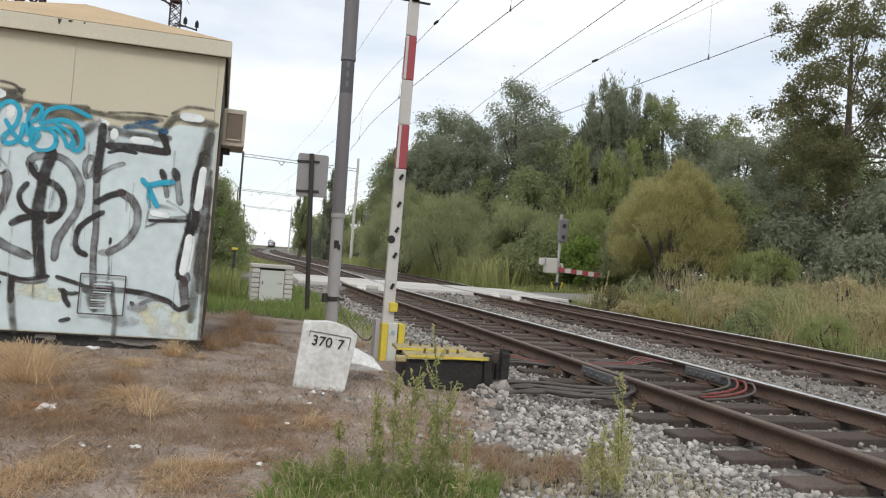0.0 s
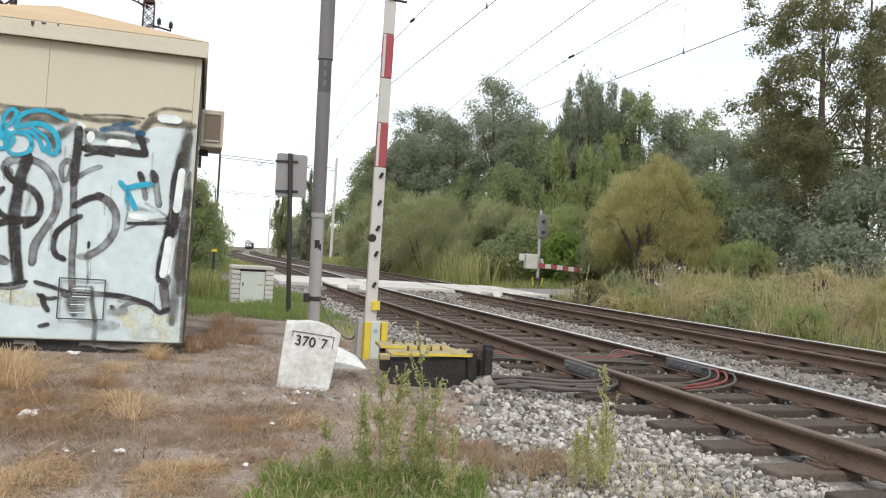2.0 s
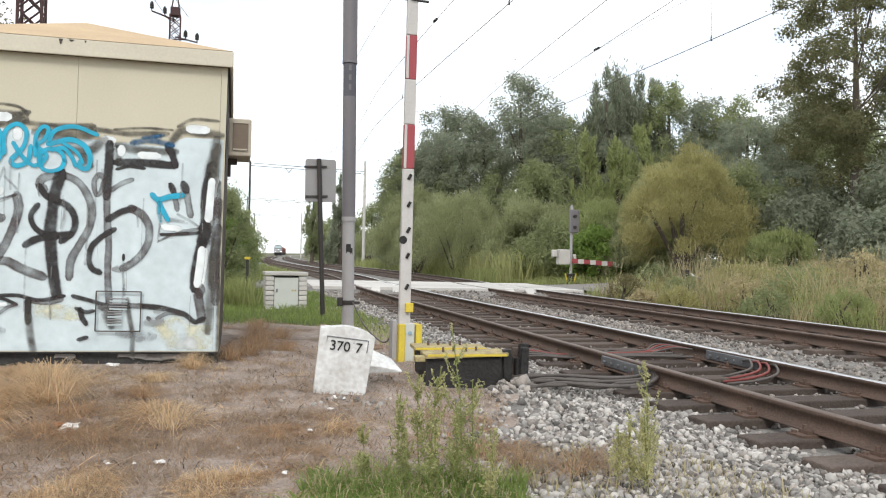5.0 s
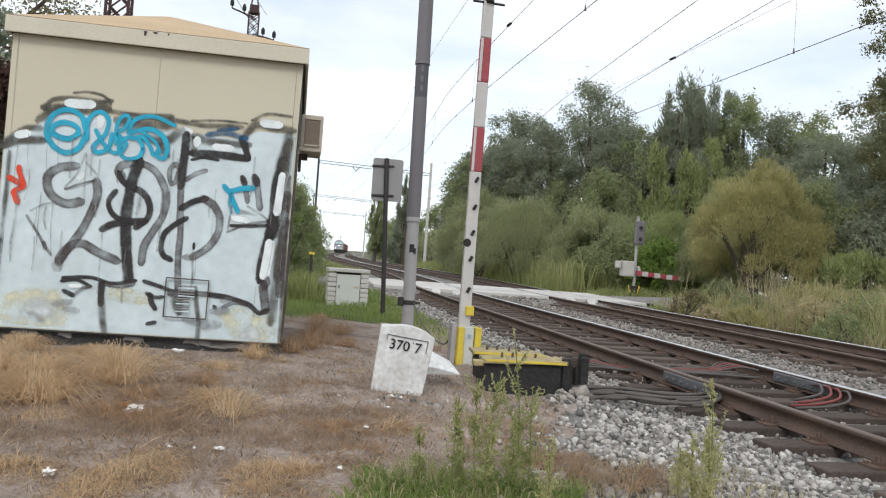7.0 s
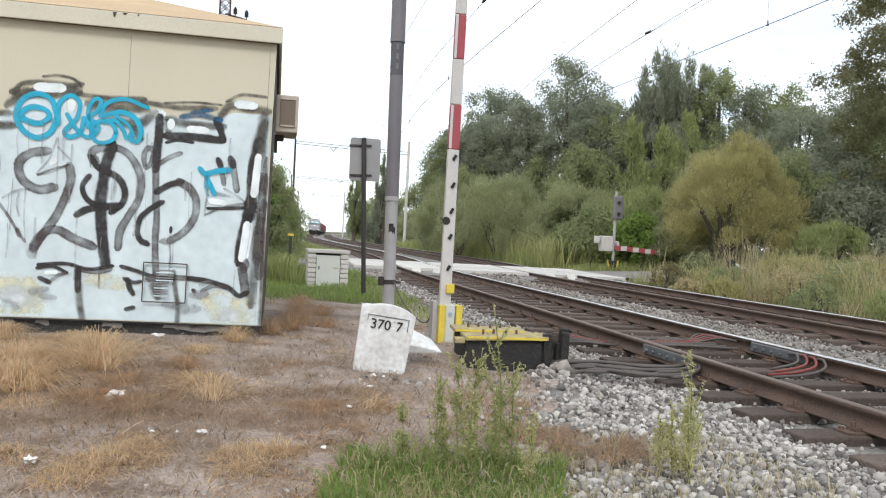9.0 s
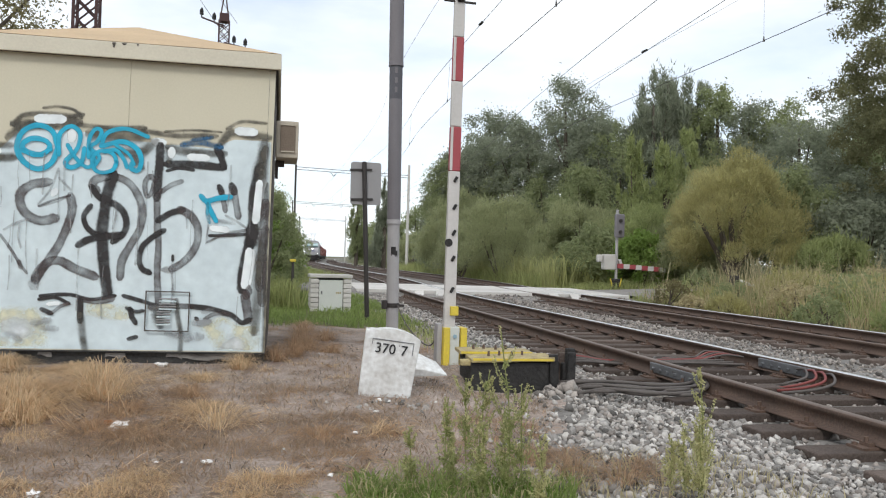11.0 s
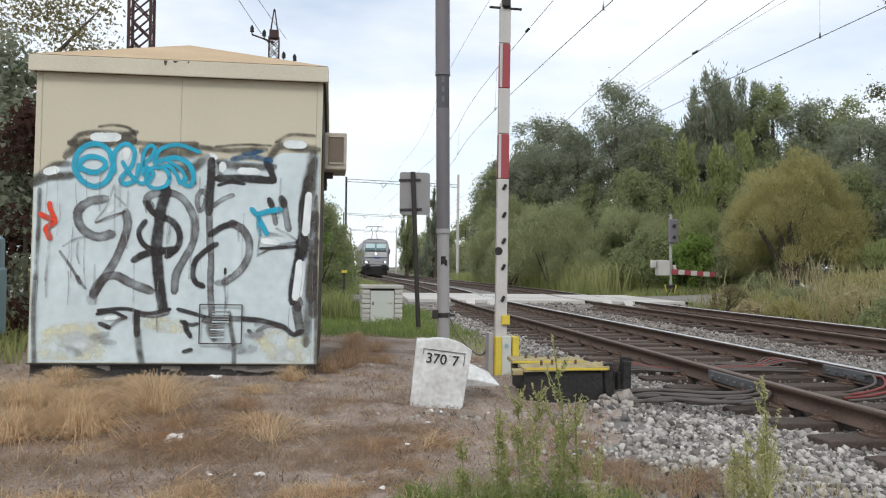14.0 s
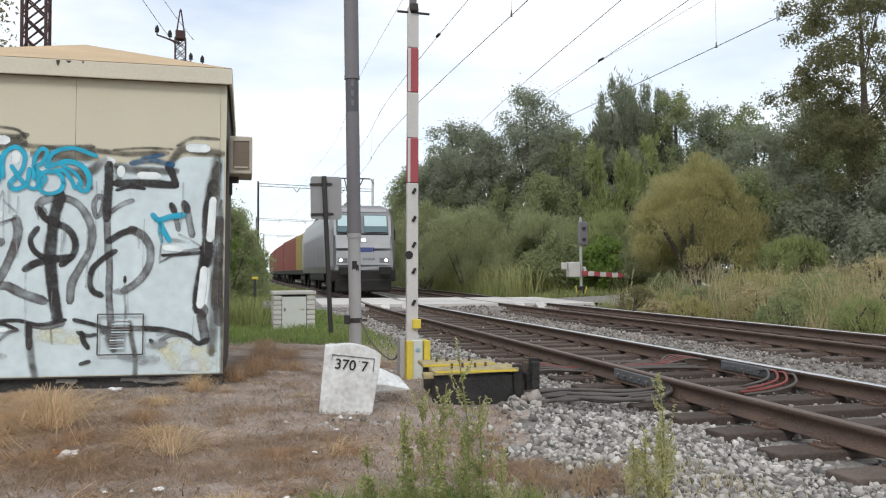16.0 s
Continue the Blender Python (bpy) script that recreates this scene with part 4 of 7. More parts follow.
def make_boom():
    b = thing("barrier_boom", "raised red and white level crossing barrier boom", "barrier", pose(2.205, 8.33, 0, 0, 0.35, 0))
    marks = [(0.10, 1.95, M_boomw), (1.95, 2.435, M_boomr), (2.435, 2.93, M_boomw), (2.93, 3.415, M_boomr), (3.415, 3.86, M_boomw)]
    for n, (a, c, mt) in enumerate(marks):
        bm = bmesh.new()
        box(bm, 0, 0, (a + c) / 2, 0.128 - 0.002 * n, 0.06, c - a, 0.012)
        part("boom_section", bm, mt, b)
        if n:
            bm = bmesh.new()
            box(bm, -0.045, -0.0335, (a + c) / 2, 0.03, 0.006, c - a - 0.01, 0.002)
            part("edge_strip", bm, M_boomw, b)
    bm = bmesh.new()
    box(bm, 0, 0, 4.5, 0.075, 0.05, 1.3, 0.01)
    part("boom_tip", bm, M_poleup, b)
    bm = bmesh.new()
    box(bm, 0, -0.02, 3.80, 0.36, 0.03, 0.02, 0.004)
    box(bm, 0, -0.03, 3.85, 0.09, 0.09, 0.09, 0.015)
    part("lamp_bracket", bm, M_darkpost, b)
    for z in (0.66, 1.0, 1.28, 1.56, 1.86):
        bm = bmesh.new()
        box(bm, 0.012, -0.034, z, 0.03, 0.03, 0.065, 0.004, turn=Matrix.Rotation(radians(28), 4, "Y"))
        part("bolt_slot", bm, M_tar, b)
    bm = bmesh.new()
    rod(bm, (-0.042, -0.0305, 1.17), (-0.042, -0.0335, 1.17), 0.046, seg=9)
    part("black_patch", bm, M_tar, b)
    bm = bmesh.new()
    box(bm, 0.04, -0.045, 0.435, 0.088, 0.05, 0.10, 0.006)
    part("yellow_cap", bm, M_sigyel, b)
    # footing
    bm = bmesh.new()
    box(bm, 0.055, 0.03, 0.03, 0.11, 0.16, 0.46, 0.006)
    part("white_plate", bm, M_cabdoor, b, "pale grey cover plate")
    for x in (-0.035, 0.155):
        bm = bmesh.new()
        box(bm, x, 0.02, 0.035, 0.07, 0.19, 0.44, 0.008)
        part("yellow_side", bm, M_sigyel, b)
    bm = bmesh.new()
    box(bm, -0.10, 0.07, 0.03, 0.055, 0.14, 0.52, 0.006)
    part("footing_post", bm, M_polelow, b)
    bm = bmesh.new()
    rod(bm, (0.055, -0.05, 0.16), (0.055, -0.065, 0.16), 0.022, seg=12)
    part("lock", bm, M_kiosk, b)


def make_sign():
    s = thing("track_sign", "grey back of a rounded railway sign on a post", "sign", pose(2.24, 14.15, -0.14, 0, -2.6, 0))
    part("post", rod(bmesh.new(), (0, 0, 0), (0, 0, 2.84), 0.042, seg=12), M_darkpost, s)
    bm = bmesh.new()
    box(bm, -0.065, 0.055, 2.455, 0.55, 0.02, 0.765, 0.0)
    bmesh.ops.bevel(bm, geom=[e for e in bm.edges if abs(e.verts[0].co.y - e.verts[1].co.y) > 0.01], offset=0.05, segments=5, affect="EDGES", profile=0.5)
    board = part("board", bm, M_signback, s)
    board.matrix_local = pose(0, 0, 0) @ Matrix.Rotation(radians(2.2), 4, "Y")
    for z in (2.17, 2.70):
        bm = bmesh.new()
        box(bm, -0.055, 0.035, z, 0.40, 0.03, 0.04, 0.004)
        part("crossbar", bm, M_darkpost, s)


def make_cabinet():
    c = thing("cable_cabinet", "low concrete trackside cable cabinet with grey door", "cabinet", pose(1.84, 16.4, -0.16))
    bm = bmesh.new()
    box(bm, 0, 0.25, 0.74, 0.87, 0.60, 0.07, 0.012)
    part("lid", bm, M_concrete, c)
    for sx in (-1, 1):
        for k in range(7):
            bm = bmesh.new()
            box(bm, sx * 0.335, 0.22, 0.05 + k * 0.098, 0.165, 0.5, 0.088, 0.012)
            part("concrete_slat", bm, M_concrete, c)
    bm = bmesh.new()
    box(bm, 0, 0.26, 0.34, 0.50, 0.46, 0.72)
    part("body", bm, M_plinth, c)
    bm = bmesh.new()
    box(bm, 0, 0.01, 0.33, 0.485, 0.03, 0.66, 0.006)
    door = part("door", bm, M_cabdoor, c, "dull grey metal door")
    bm = bmesh.new()
    box(bm, -0.19, -0.012, 0.40, 0.03, 0.02, 0.07, 0.004)
    part("lock", bm, M_steel, door)
    for k in range(3):
        bm = bmesh.new()
        box(bm, 0.12 + k * 0.035, -0.0065, 0.40, 0.024, 0.003, 0.035)
        part("lettering_bar", bm, M_lid, door)


def make_milestone():
    s = thing("milestone", "leaning whitewashed concrete kilometre stone marked 370 7", "milestone", pose(1.125, 6.3, -0.19, 0, 7.3, -6))
    prof = [(-0.205, 0.0), (0.205, 0.0), (0.225, 0.555)] + [(0.225 - 0.45 * k / 10, 0.56 + 0.085 * math.sin(math.pi * (0.12 + 0.76 * k / 10)) - 0.03) for k in range(1, 10)] + [(-0.225, 0.59)]
    bm = bmesh.new()
    front = [bm.verts.new((x, -0.085, z)) for x, z in prof]
    back = [bm.verts.new((x * 0.97, 0.085, z)) for x, z in prof]
    n = len(prof)
    bm.faces.new(front)
    bm.faces.new(back[::-1])
    for i in range(n):
        bm.faces.new((front[i], front[(i + 1) % n], back[(i + 1) % n], back[i]))
    bmesh.ops.bevel(bm, geom=list(bm.edges), offset=0.012, segments=2, affect="EDGES", profile=0.5)
    for v in bm.verts:
        v.co += Vector((0, -1, 0)) * 0.004 * noise.noise(v.co * 14)
    part("stone", bm, M_concrete_w, s)
    bm = bmesh.new()
    box(bm, 0.005, -0.0865, 0.522, 0.335, 0.012, 0.007)
    box(bm, 0.17, -0.0865, 0.475, 0.006, 0.012, 0.10)
    box(bm, -0.16, -0.0865, 0.50, 0.004, 0.012, 0.045)
    part("panel_edge", bm, M_plate, s)
    for text, x, z, size in (("370", -0.135, 0.418, 0.112), ("7", 0.072, 0.418, 0.112), (".", 0.05, 0.488, 0.05)):
        cu = bpy.data.curves.new("numerals", "FONT")
        cu.body, cu.size, cu.extrude, cu.offset = text, size, 0.002, 0.0006
        tmp = bpy.data.objects.new("numerals", cu)
        scene.collection.objects.link(tmp)
        me = bpy.data.meshes.new_from_object(tmp.evaluated_get(bpy.context.evaluated_depsgraph_get()))
        bpy.data.objects.remove(tmp)
        me.materials.clear()
        me.materials.append(M_ink)
        ob = new("numerals", me)
        ob.parent = s
        ob.matrix_local = pose(x, -0.093, z, 90, 0, 0)
    slab = thing("concrete_slab", "fallen white wedge-shaped cap stone behind the milestone", "slab", pose(1.44, 6.80, -0.05, 19, 0, 4))
    bm = bmesh.new()
    prof = [(0, 0), (0.36, 0.0), (0.365, 0.025), (0.13, 0.13), (0, 0.15)]
    f = [bm.verts.new((x, 0, z * 0.55)) for x, z in prof]
    g = [bm.verts.new((x * 0.9, 0.24, z)) for x, z in prof]
    bm.faces.new(f)
    bm.faces.new(g[::-1])
    for i in range(5):
        bm.faces.new((f[i], f[(i + 1) % 5], g[(i + 1) % 5], g[i]))
    bmesh.ops.recalc_face_normals(bm, faces=bm.faces)
    bmesh.ops.bevel(bm, geom=list(bm.edges), offset=0.008, segments=2, affect="EDGES", profile=0.5)
    part("slab", bm, M_concrete_w, slab)


def make_hatch():
    h = thing("cable_pit", "black tarred cable pit with worn yellow lids", "cable pit", pose(2.02, 6.92, 0, 0, 0, -7))
    bm = bmesh.new()
    box(bm, 0.40, 0.36, -0.12, 0.74, 0.66, 0.37, 0.02)
    for v in bm.verts:
        v.co += Vector((0.02, 0.02, 0.01)) * noise.noise(v.co * 6)
    part("pit_wall", bm, M_tar, h)
    for x, y, z, w, d, tilt in ((0.42, 0.17, 0.085, 0.78, 0.36, -1.5), (0.34, 0.55, 0.10, 0.72, 0.34, 0.8)):
        bm = bmesh.new()
        box(bm, x, y, z, w, d, 0.035, 0.006, turn=Matrix.Rotation(radians(tilt), 4, "Y"))
        lid = part("lid", bm, M_lid, h, "worn yellow lid with peeling paint")
        bm = bmesh.new()
        box(bm, x, y - d / 2 - 0.003, z + 0.004, w * 0.96, 0.006, 0.02)
        part("lid_edge", bm, M_sigyel, lid)
        for k in range(4):
            bm = bmesh.new()
            rod(bm, (x - 0.2 + k * 0.11, y + 0.05 * (k % 2), z + 0.015), (x - 0.2 + k * 0.11, y + 0.05 * (k % 2), z + 0.06), 0.014, 0.010, 8)
            part("bolt", bm, M_rust, lid)
    bm = bmesh.new()
    box(bm, 0.02, 0.12, 0.045, 0.16, 0.12, 0.05, 0.01)
    part("bracket", bm, M_lid, h)
    stump = thing("wooden_stump", "split black tarred timber stump beside the pit", "stump", pose(2.93, 6.96, -0.15))
    rs = random.Random(5)
    for k in range(16):
        bm = bmesh.new()
        tall = rs.uniform(0.22, 0.36)
        box(bm, rs.uniform(-0.13, 0.11), rs.uniform(-0.1, 0.1), tall / 2 - 0.02, rs.uniform(0.04, 0.09), rs.uniform(0.04, 0.08), tall, 0.012, turn=Matrix.Rotation(radians(rs.uniform(-6, 6)), 4, "Y"))
        part("splinter", bm, M_tar if k % 3 else M_sleeper, stump)


def cable(points, r, mat, label, group):
    c = thing("cable", label, "cable", group=group)
    part("sheath", tube(bmesh.new(), smooth_line(points, 8), r), mat, c, smooth=True)


def make_cables():
    rs = random.Random(9)
    a = line(7) - GAUGE
    for k in range(9):
        y0, j = 7.02 - 0.085 * k, rs.uniform(-0.12, 0.12)
        up = 0.014 * (k % 3)
        cable([(2.85, y0 + 0.05, -0.15), (3.05, y0 - 0.16 + j, -0.105 + up), (3.35, y0 - 0.30 - j, -0.115 + up), (3.7, y0 - 0.32 + j, -0.12 + up), (a - 0.10, y0 - 0.30 + 0.04 * k, -0.13 + up), (a - 0.02, y0 - 0.16 + 0.05 * k, -0.04), (a - 0.045, y0 + 0.02 + 0.06 * k, -0.06)], 0.017, M_cable, "dark cable lying on the ballast to the rail", "cables to the near rail")
    for k in range(5):
        y0 = 8.15 + 0.10 * k
        cable([(2.75, 7.5 + 0.04 * k, -0.13), (3.3, y0 - 0.25, -0.10), (3.7, y0, -0.10 + 0.01 * k), (a - 0.08, y0 + rs.uniform(-0.1, 0.1), -0.13), (a + 0.3, y0 + 0.1, -0.14), (a + 0.85, y0 + 0.05, -0.13), (a + 1.3, y0 - 0.35 + 0.1 * k, -0.10)], 0.014, M_redcable if k == 3 else M_cable, "cable threaded under the near rail", "cables under the rail")
    b = line(7) + GAUGE
    for k in range(4):
        y0 = 6.62 + 0.13 * k
        cable([(b - 0.72 + 0.05 * k, y0 - 0.12, -0.19), (b - 0.5, y0 - 0.28, -0.14), (b - 0.24, y0 - 0.24, -0.09), (b - 0.09, y0 - 0.04, -0.035), (b - 0.05, y0 + 0.14, -0.06)], 0.014, M_redcable if k in (1, 2) else M_cable, "looped cable between the rails", "cables between the rails")


def make_lead():
    cable([(2.06, 10.5, 0.36), (2.1, 10.0, 0.12), (2.12, 9.3, 0.0), (2.1, 8.7, 0.02), (2.12, 8.45, 0.18)], 0.009, M_cable, "thin black lead from the pole to the barrier foot", "")


def make_sheet():
    x, y = 14.45, 20.5
    t = thing("plastic_sheet", "pale crumpled plastic sheet caught in the verge grass", "litter", pose(x, y, height(x, y) + 0.52, 12, 8, 20))
    bm = bmesh.new()
    bmesh.ops.create_grid(bm, x_segments=8, y_segments=6, size=0.2)
    for v in bm.verts:
        v.co.z = 0.10 * noise.noise(v.co * 7)
    bmesh.ops.solidify(bm, geom=bm.faces[:], thickness=0.006)
    part("sheet", bm, M_litter, t)


def make_red_cables():
    a, b = line(8) - GAUGE, line(8) + GAUGE
    for k in range(5):
        y0 = 8.3 + 0.10 * k
        cable([(a + 0.55, y0 - 0.1, -0.19), (a + 0.8, y0 + 0.06 * k, -0.15), (b - 0.45, y0 + 0.10 - 0.05 * k, -0.13), (b - 0.16, y0 + 0.05, -0.06), (b - 0.06, y0 - 0.2, -0.05)], 0.012, M_redcable if k in (1, 3) else M_cable, "cable between the rails ahead of the joint", "cables between the rails")


def make_stump():
    x, y = 14.1, 20.6
    t = thing("marker_post", "short dark weathered post in the verge grass", "post", pose(x, y, height(x, y), 3, 2, 0))
    bm = bmesh.new()
    rod(bm, (0, 0, -0.1), (0, 0, 0.62), 0.05, 0.045, 8)
    part("stake", bm, M_darkpost, t)
    bm = bmesh.new()
    box(bm, 0, 0, 0.66, 0.26, 0.14, 0.20, 0.02)
    part("cap", bm, M_darkpost, t)


def make_far_barrier():
    x, y = 14.8, 29.5
    z = height(x, y)
    b = thing("far_barrier", "far level crossing barrier with low striped boom", "barrier", pose(x, y, z))
    part("post", rod(bmesh.new(), (0, 0, -0.1), (0, 0, 3.2 - z), 0.06, seg=10), M_polelow, b)
    bm = bmesh.new()
    box(bm, 0.05, -0.1, 2.55, 0.42, 0.14, 0.95, 0.05)
    head = part("signal_head", bm, M_poleup, b, "grey signal head seen edge on")
    for k in range(2):
        bm = bmesh.new()
        rod(bm, (0.05, -0.17, 2.3 + 0.45 * k), (0.05, -0.24, 2.3 + 0.45 * k), 0.07, seg=14)
        part("signal_hood", bm, M_darkpost, head)
    bm = bmesh.new()
    box(bm, -0.35, 0, 1.08, 0.5, 0.34, 0.62, 0.04)
    box(bm, 0.16, 0, 1.0, 0.12, 0.2, 0.40, 0.02, turn=Matrix.Rotation(radians(-14), 4, "Y"))
    part("drive_box", bm, M_concrete, b, "white drive housing")
    bm = bmesh.new()
    box(bm, -0.75, 0, 1.22, 0.22, 0.2, 0.3, 0.05)
    part("counterweight", bm, M_concrete, b)
    bm = bmesh.new()
    box(bm, 0, 0, 0.18, 0.34, 0.34, 0.46, 0.05)
    part("foot", bm, M_tar, b)
    for sx in (-1, 1):
        bm = bmesh.new()
        box(bm, sx * 0.2 - 0.1, -0.2, 0.25, 0.05, 0.03, 0.36, 0.006, turn=Matrix.Rotation(radians(14 * sx), 4, "Y"))
        part("yellow_leg", bm, M_sigyel, b)
    for k in range(8):
        bm = bmesh.new()
        box(bm, 0.12 + k * 0.27, -0.12, 0.93 - k * 0.016, 0.268, 0.05, 0.19, 0.008)
        part("boom_section", bm, M_boomr if k % 2 == 0 else M_boomw, b)


def lattice(name, label, x, y, w, top, arms):
    """A four-legged lattice mast with crossed bracing."""
    m = thing(name, label, "mast", pose(x, y, height(x, y)))
    for sx in (-1, 1):
        for sy in (-1, 1):
            bm = bmesh.new()
            box(bm, sx * w / 2, sy * w / 2, top / 2, 0.13 * w, 0.13 * w, top, 0.004)
            part("leg", bm, M_lattice, m)
    bm = bmesh.new()
    step = w * 0.95
    for k in range(int(top / step)):
        z0, z1 = k * step, (k + 1) * step
        for sy in (-1, 1):
            rod(bm, (-w / 2, sy * w / 2, z0), (w / 2, sy * w / 2, z1), 0.028 * w / 0.6, seg=5)
            rod(bm, (w / 2, sy * w / 2, z0), (-w / 2, sy * w / 2, z1), 0.028 * w / 0.6, seg=5)
            rod(bm, (sy * w / 2, -w / 2, z0), (sy * w / 2, w / 2, z1), 0.028 * w / 0.6, seg=5)
    tagged(part("bracing", bm, M_lattice, m), kind="stuff")
    if arms:
        tip = top + 1.4
        bm = bmesh.new()
        for sx in (-1, 1):
            rod(bm, (sx * w * 0.36, 0, top + 0.3), (sx * 0.02, 0, tip), 0.034, 0.03, 6)
        rod(bm, (0, 0, tip - 0.08), (0, 0, tip + 0.04), 0.05, 0.04, 6)
        part("peak", bm, M_lattice, m)
        bm = bmesh.new()
        box(bm, 0, 0, top + 0.15, w * 0.94, w * 0.94, 0.42, 0.03)
        part("cross_head", bm, M_lattice, m)
        # arms: reach, root and end height under the tip, insulator positions along the arm
        for reach, root, end, seats in ((-1.06, 1.62, 1.30, (1.0, 0.45)), (1.04, 2.42, 2.60, (0.97, 0.46))):
            bm = bmesh.new()
            rod(bm, (0, 0, tip - root), (reach, 0, tip - end), 0.04, seg=6)
            rod(bm, (0, 0, tip - root - 0.12), (reach * 0.55, 0, tip - root + 0.55 * (root - end)), 0.025, seg=6)
            part("arm", bm, M_lattice, m)
            for f in seats:
                xa, za = reach * f, tip - root + f * (root - end)
                bm = bmesh.new()
                rod(bm, (xa, 0, za), (xa, 0, za + 0.16), 0.03, seg=6)
                for k in range(2):
                    rod(bm, (xa, 0, za + 0.14 + 0.12 * k), (xa, 0, za + 0.27 + 0.12 * k), 0.105, 0.075, 10)
                rod(bm, (xa, 0, za + 0.38), (xa, 0, za + 0.46), 0.05, 0.03, 8)
                part("insulator", bm, M_tar, m)
    return m


def make_gantry(y, h, left, right):
    xl, xr = line(y) - left, line(y) + right
    g = thing("catenary_gantry", "grey overhead line gantry spanning both tracks", "gantry", pose(0, y, 0), group="overhead line gantries")
    for x, hh in ((xl, h + 0.2), (xr, h + 0.75)):
        bm = bmesh.new()
        thin = x == xl
        rod(bm, (x, 0, -0.3), (x, 0, hh), 0.11 if thin else 0.16, 0.09 if thin else 0.11, 10)
        part("mast", bm, M_darkpost if thin else M_concrete, g)
    for z in (h, h - 0.24):
        bm = bmesh.new()
        rod(bm, (xl, 0, z), (xr, 0, z - 0.25), 0.028, seg=6)
        part("beam_chord", bm, M_steel, g)
    bm = bmesh.new()
    n = int((xr - xl) / 0.8)
    for k in range(n):
        t0, t1 = k / n, (k + 0.5) / n
        rod(bm, (xl + (xr - xl) * t0, 0, h - 0.25 * t0), (xl + (xr - xl) * t1, 0, h - 0.24 - 0.25 * t1), 0.010, seg=5)
    tagged(part("beam_lacing", bm, M_steel, g), kind="stuff")
    for off in (0, FAR_TRACK):
        x = line(y) + off
        for s in (-1, 1):
            bm = bmesh.new()
            rod(bm, (x + 0.32 * s, 0, h - 0.3), (x, 0, h - 0.72), 0.03, seg=6)
            part("hanger", bm, M_steel, g)


def wire(off, z0, sag, r, label, drift=0.0):
    bm = bmesh.new()
    ys = np.concatenate([np.arange(-20, 80, 2.5), np.arange(80, 330, 10.0)])
    pts = [Vector((line(y) + off + drift * min(max(y - 14, -24), 26), y, z0 - sag * (1 - ((((y + 3) % 52) / 26) - 1) ** 2))) for y in ys]
    tube(bm, pts, r, 5)
    part("wire", bm, M_wire, CATENARY, label)


CATENARY = thing("overhead_line", "thin dark overhead contact and messenger wires", "overhead line", group="")


def make_wires():
    for off, base in ((0.0, 5.5), (FAR_TRACK, 5.28)):
        wire(off, base, 0, 0.0075, "contact wire")
        wire(off + 0.05, base + 1.55, 0.35, 0.007, "messenger wire", 0.06 if off else 0.0)
        for y in np.arange(4, 120, 9.0):
            bm = bmesh.new()
            top = base + 1.55 - 0.35 * (1 - ((((y + 3) % 52) / 26) - 1) ** 2)
            rod(bm, (line(y) + off, y, base), (line(y) + off + 0.05 + (0.06 * min(y - 14, 26) if off else 0), y, top), 0.003, seg=4)
            rod(bm, (line(y) + off, y, base - 0.02), (line(y) + off, y, base + 0.09), 0.022, 0.008, 6)
            part("dropper", bm, M_wire, CATENARY)
    wire(2.55, 6.40, 0.18, 0.0075, "feeder wire", 0.073)
    wire(5.35, 7.2, 0.22, 0.004, "feeder wire")
    wire(-1.0, 7.5, 0.3, 0.0045, "feeder wire")
    for y, off, z in ((18.6, FAR_TRACK + 0.05, 6.49), (18.4, 0.05, 6.70)):
        bm = bmesh.new()
        x = line(y) + off + (0.06 * (y - 14) if off > 1 else 0)
        rod(bm, (x, y - 0.12, z + 0.02), (x, y + 0.12, z + 0.02), 0.032, seg=8)
        part("wire_clamp", bm, M_tar, CATENARY)
    for a, b in (((-3.6, 20, 11.0), (-1.0, 40, 11.6)), ((-3.4, 20, 11.4), (-0.4, 40, 12.2))):
        bm = bmesh.new()
        pts = [Vector(a).lerp(Vector(b), t) - Vector((0, 0, 0.8 * t * (1 - t))) for t in np.linspace(0, 1, 9)]
        tube(bm, pts, 0.012, 5)
        part("feeder_wire", bm, M_wire, CATENARY)


def make_left_kiosk():
    k = thing("metal_kiosk", "pale blue-grey sheet metal kiosk with a meter box", "kiosk", pose(-3.86, 9.9, height(-3.6, 9.9)))
    bm = bmesh.new()
    box(bm, 0, 0.3, 0.62, 0.95, 0.6, 0.80, 0.03)
    part("body", bm, M_kiosk, k)
    bm = bmesh.new()
    prof = [(-0.5, 1.02), (0.44, 1.02), (0.44, 1.36), (0.30, 1.46), (-0.5, 1.60)]
    f = [bm.verts.new((x, 0, z)) for x, z in prof]
    g = [bm.verts.new((x, 0.6, z)) for x, z in prof]
    bm.faces.new(f)
    bm.faces.new(g[::-1])
    for i in range(5):
        bm.faces.new((f[i], f[(i + 1) % 5], g[(i + 1) % 5], g[i]))
    part("hood", bm, M_kiosk, k)
    bm = bmesh.new()
    box(bm, 0.42, -0.12, 1.17, 0.36, 0.2, 0.32, 0.02)
    mb = part("meter_box", bm, M_signback, k)
    bm = bmesh.new()
    box(bm, 0.52, -0.225, 1.17, 0.10, 0.012, 0.22, 0.004)
    part("label_plate", bm, M_cabdoor, mb)
    for sx in (-0.35, 0.35):
        bm = bmesh.new()
        rod(bm, (sx, 0.3, -0.05), (sx, 0.3, 0.24), 0.03, seg=8)
        part("leg", bm, M_darkpost, k)


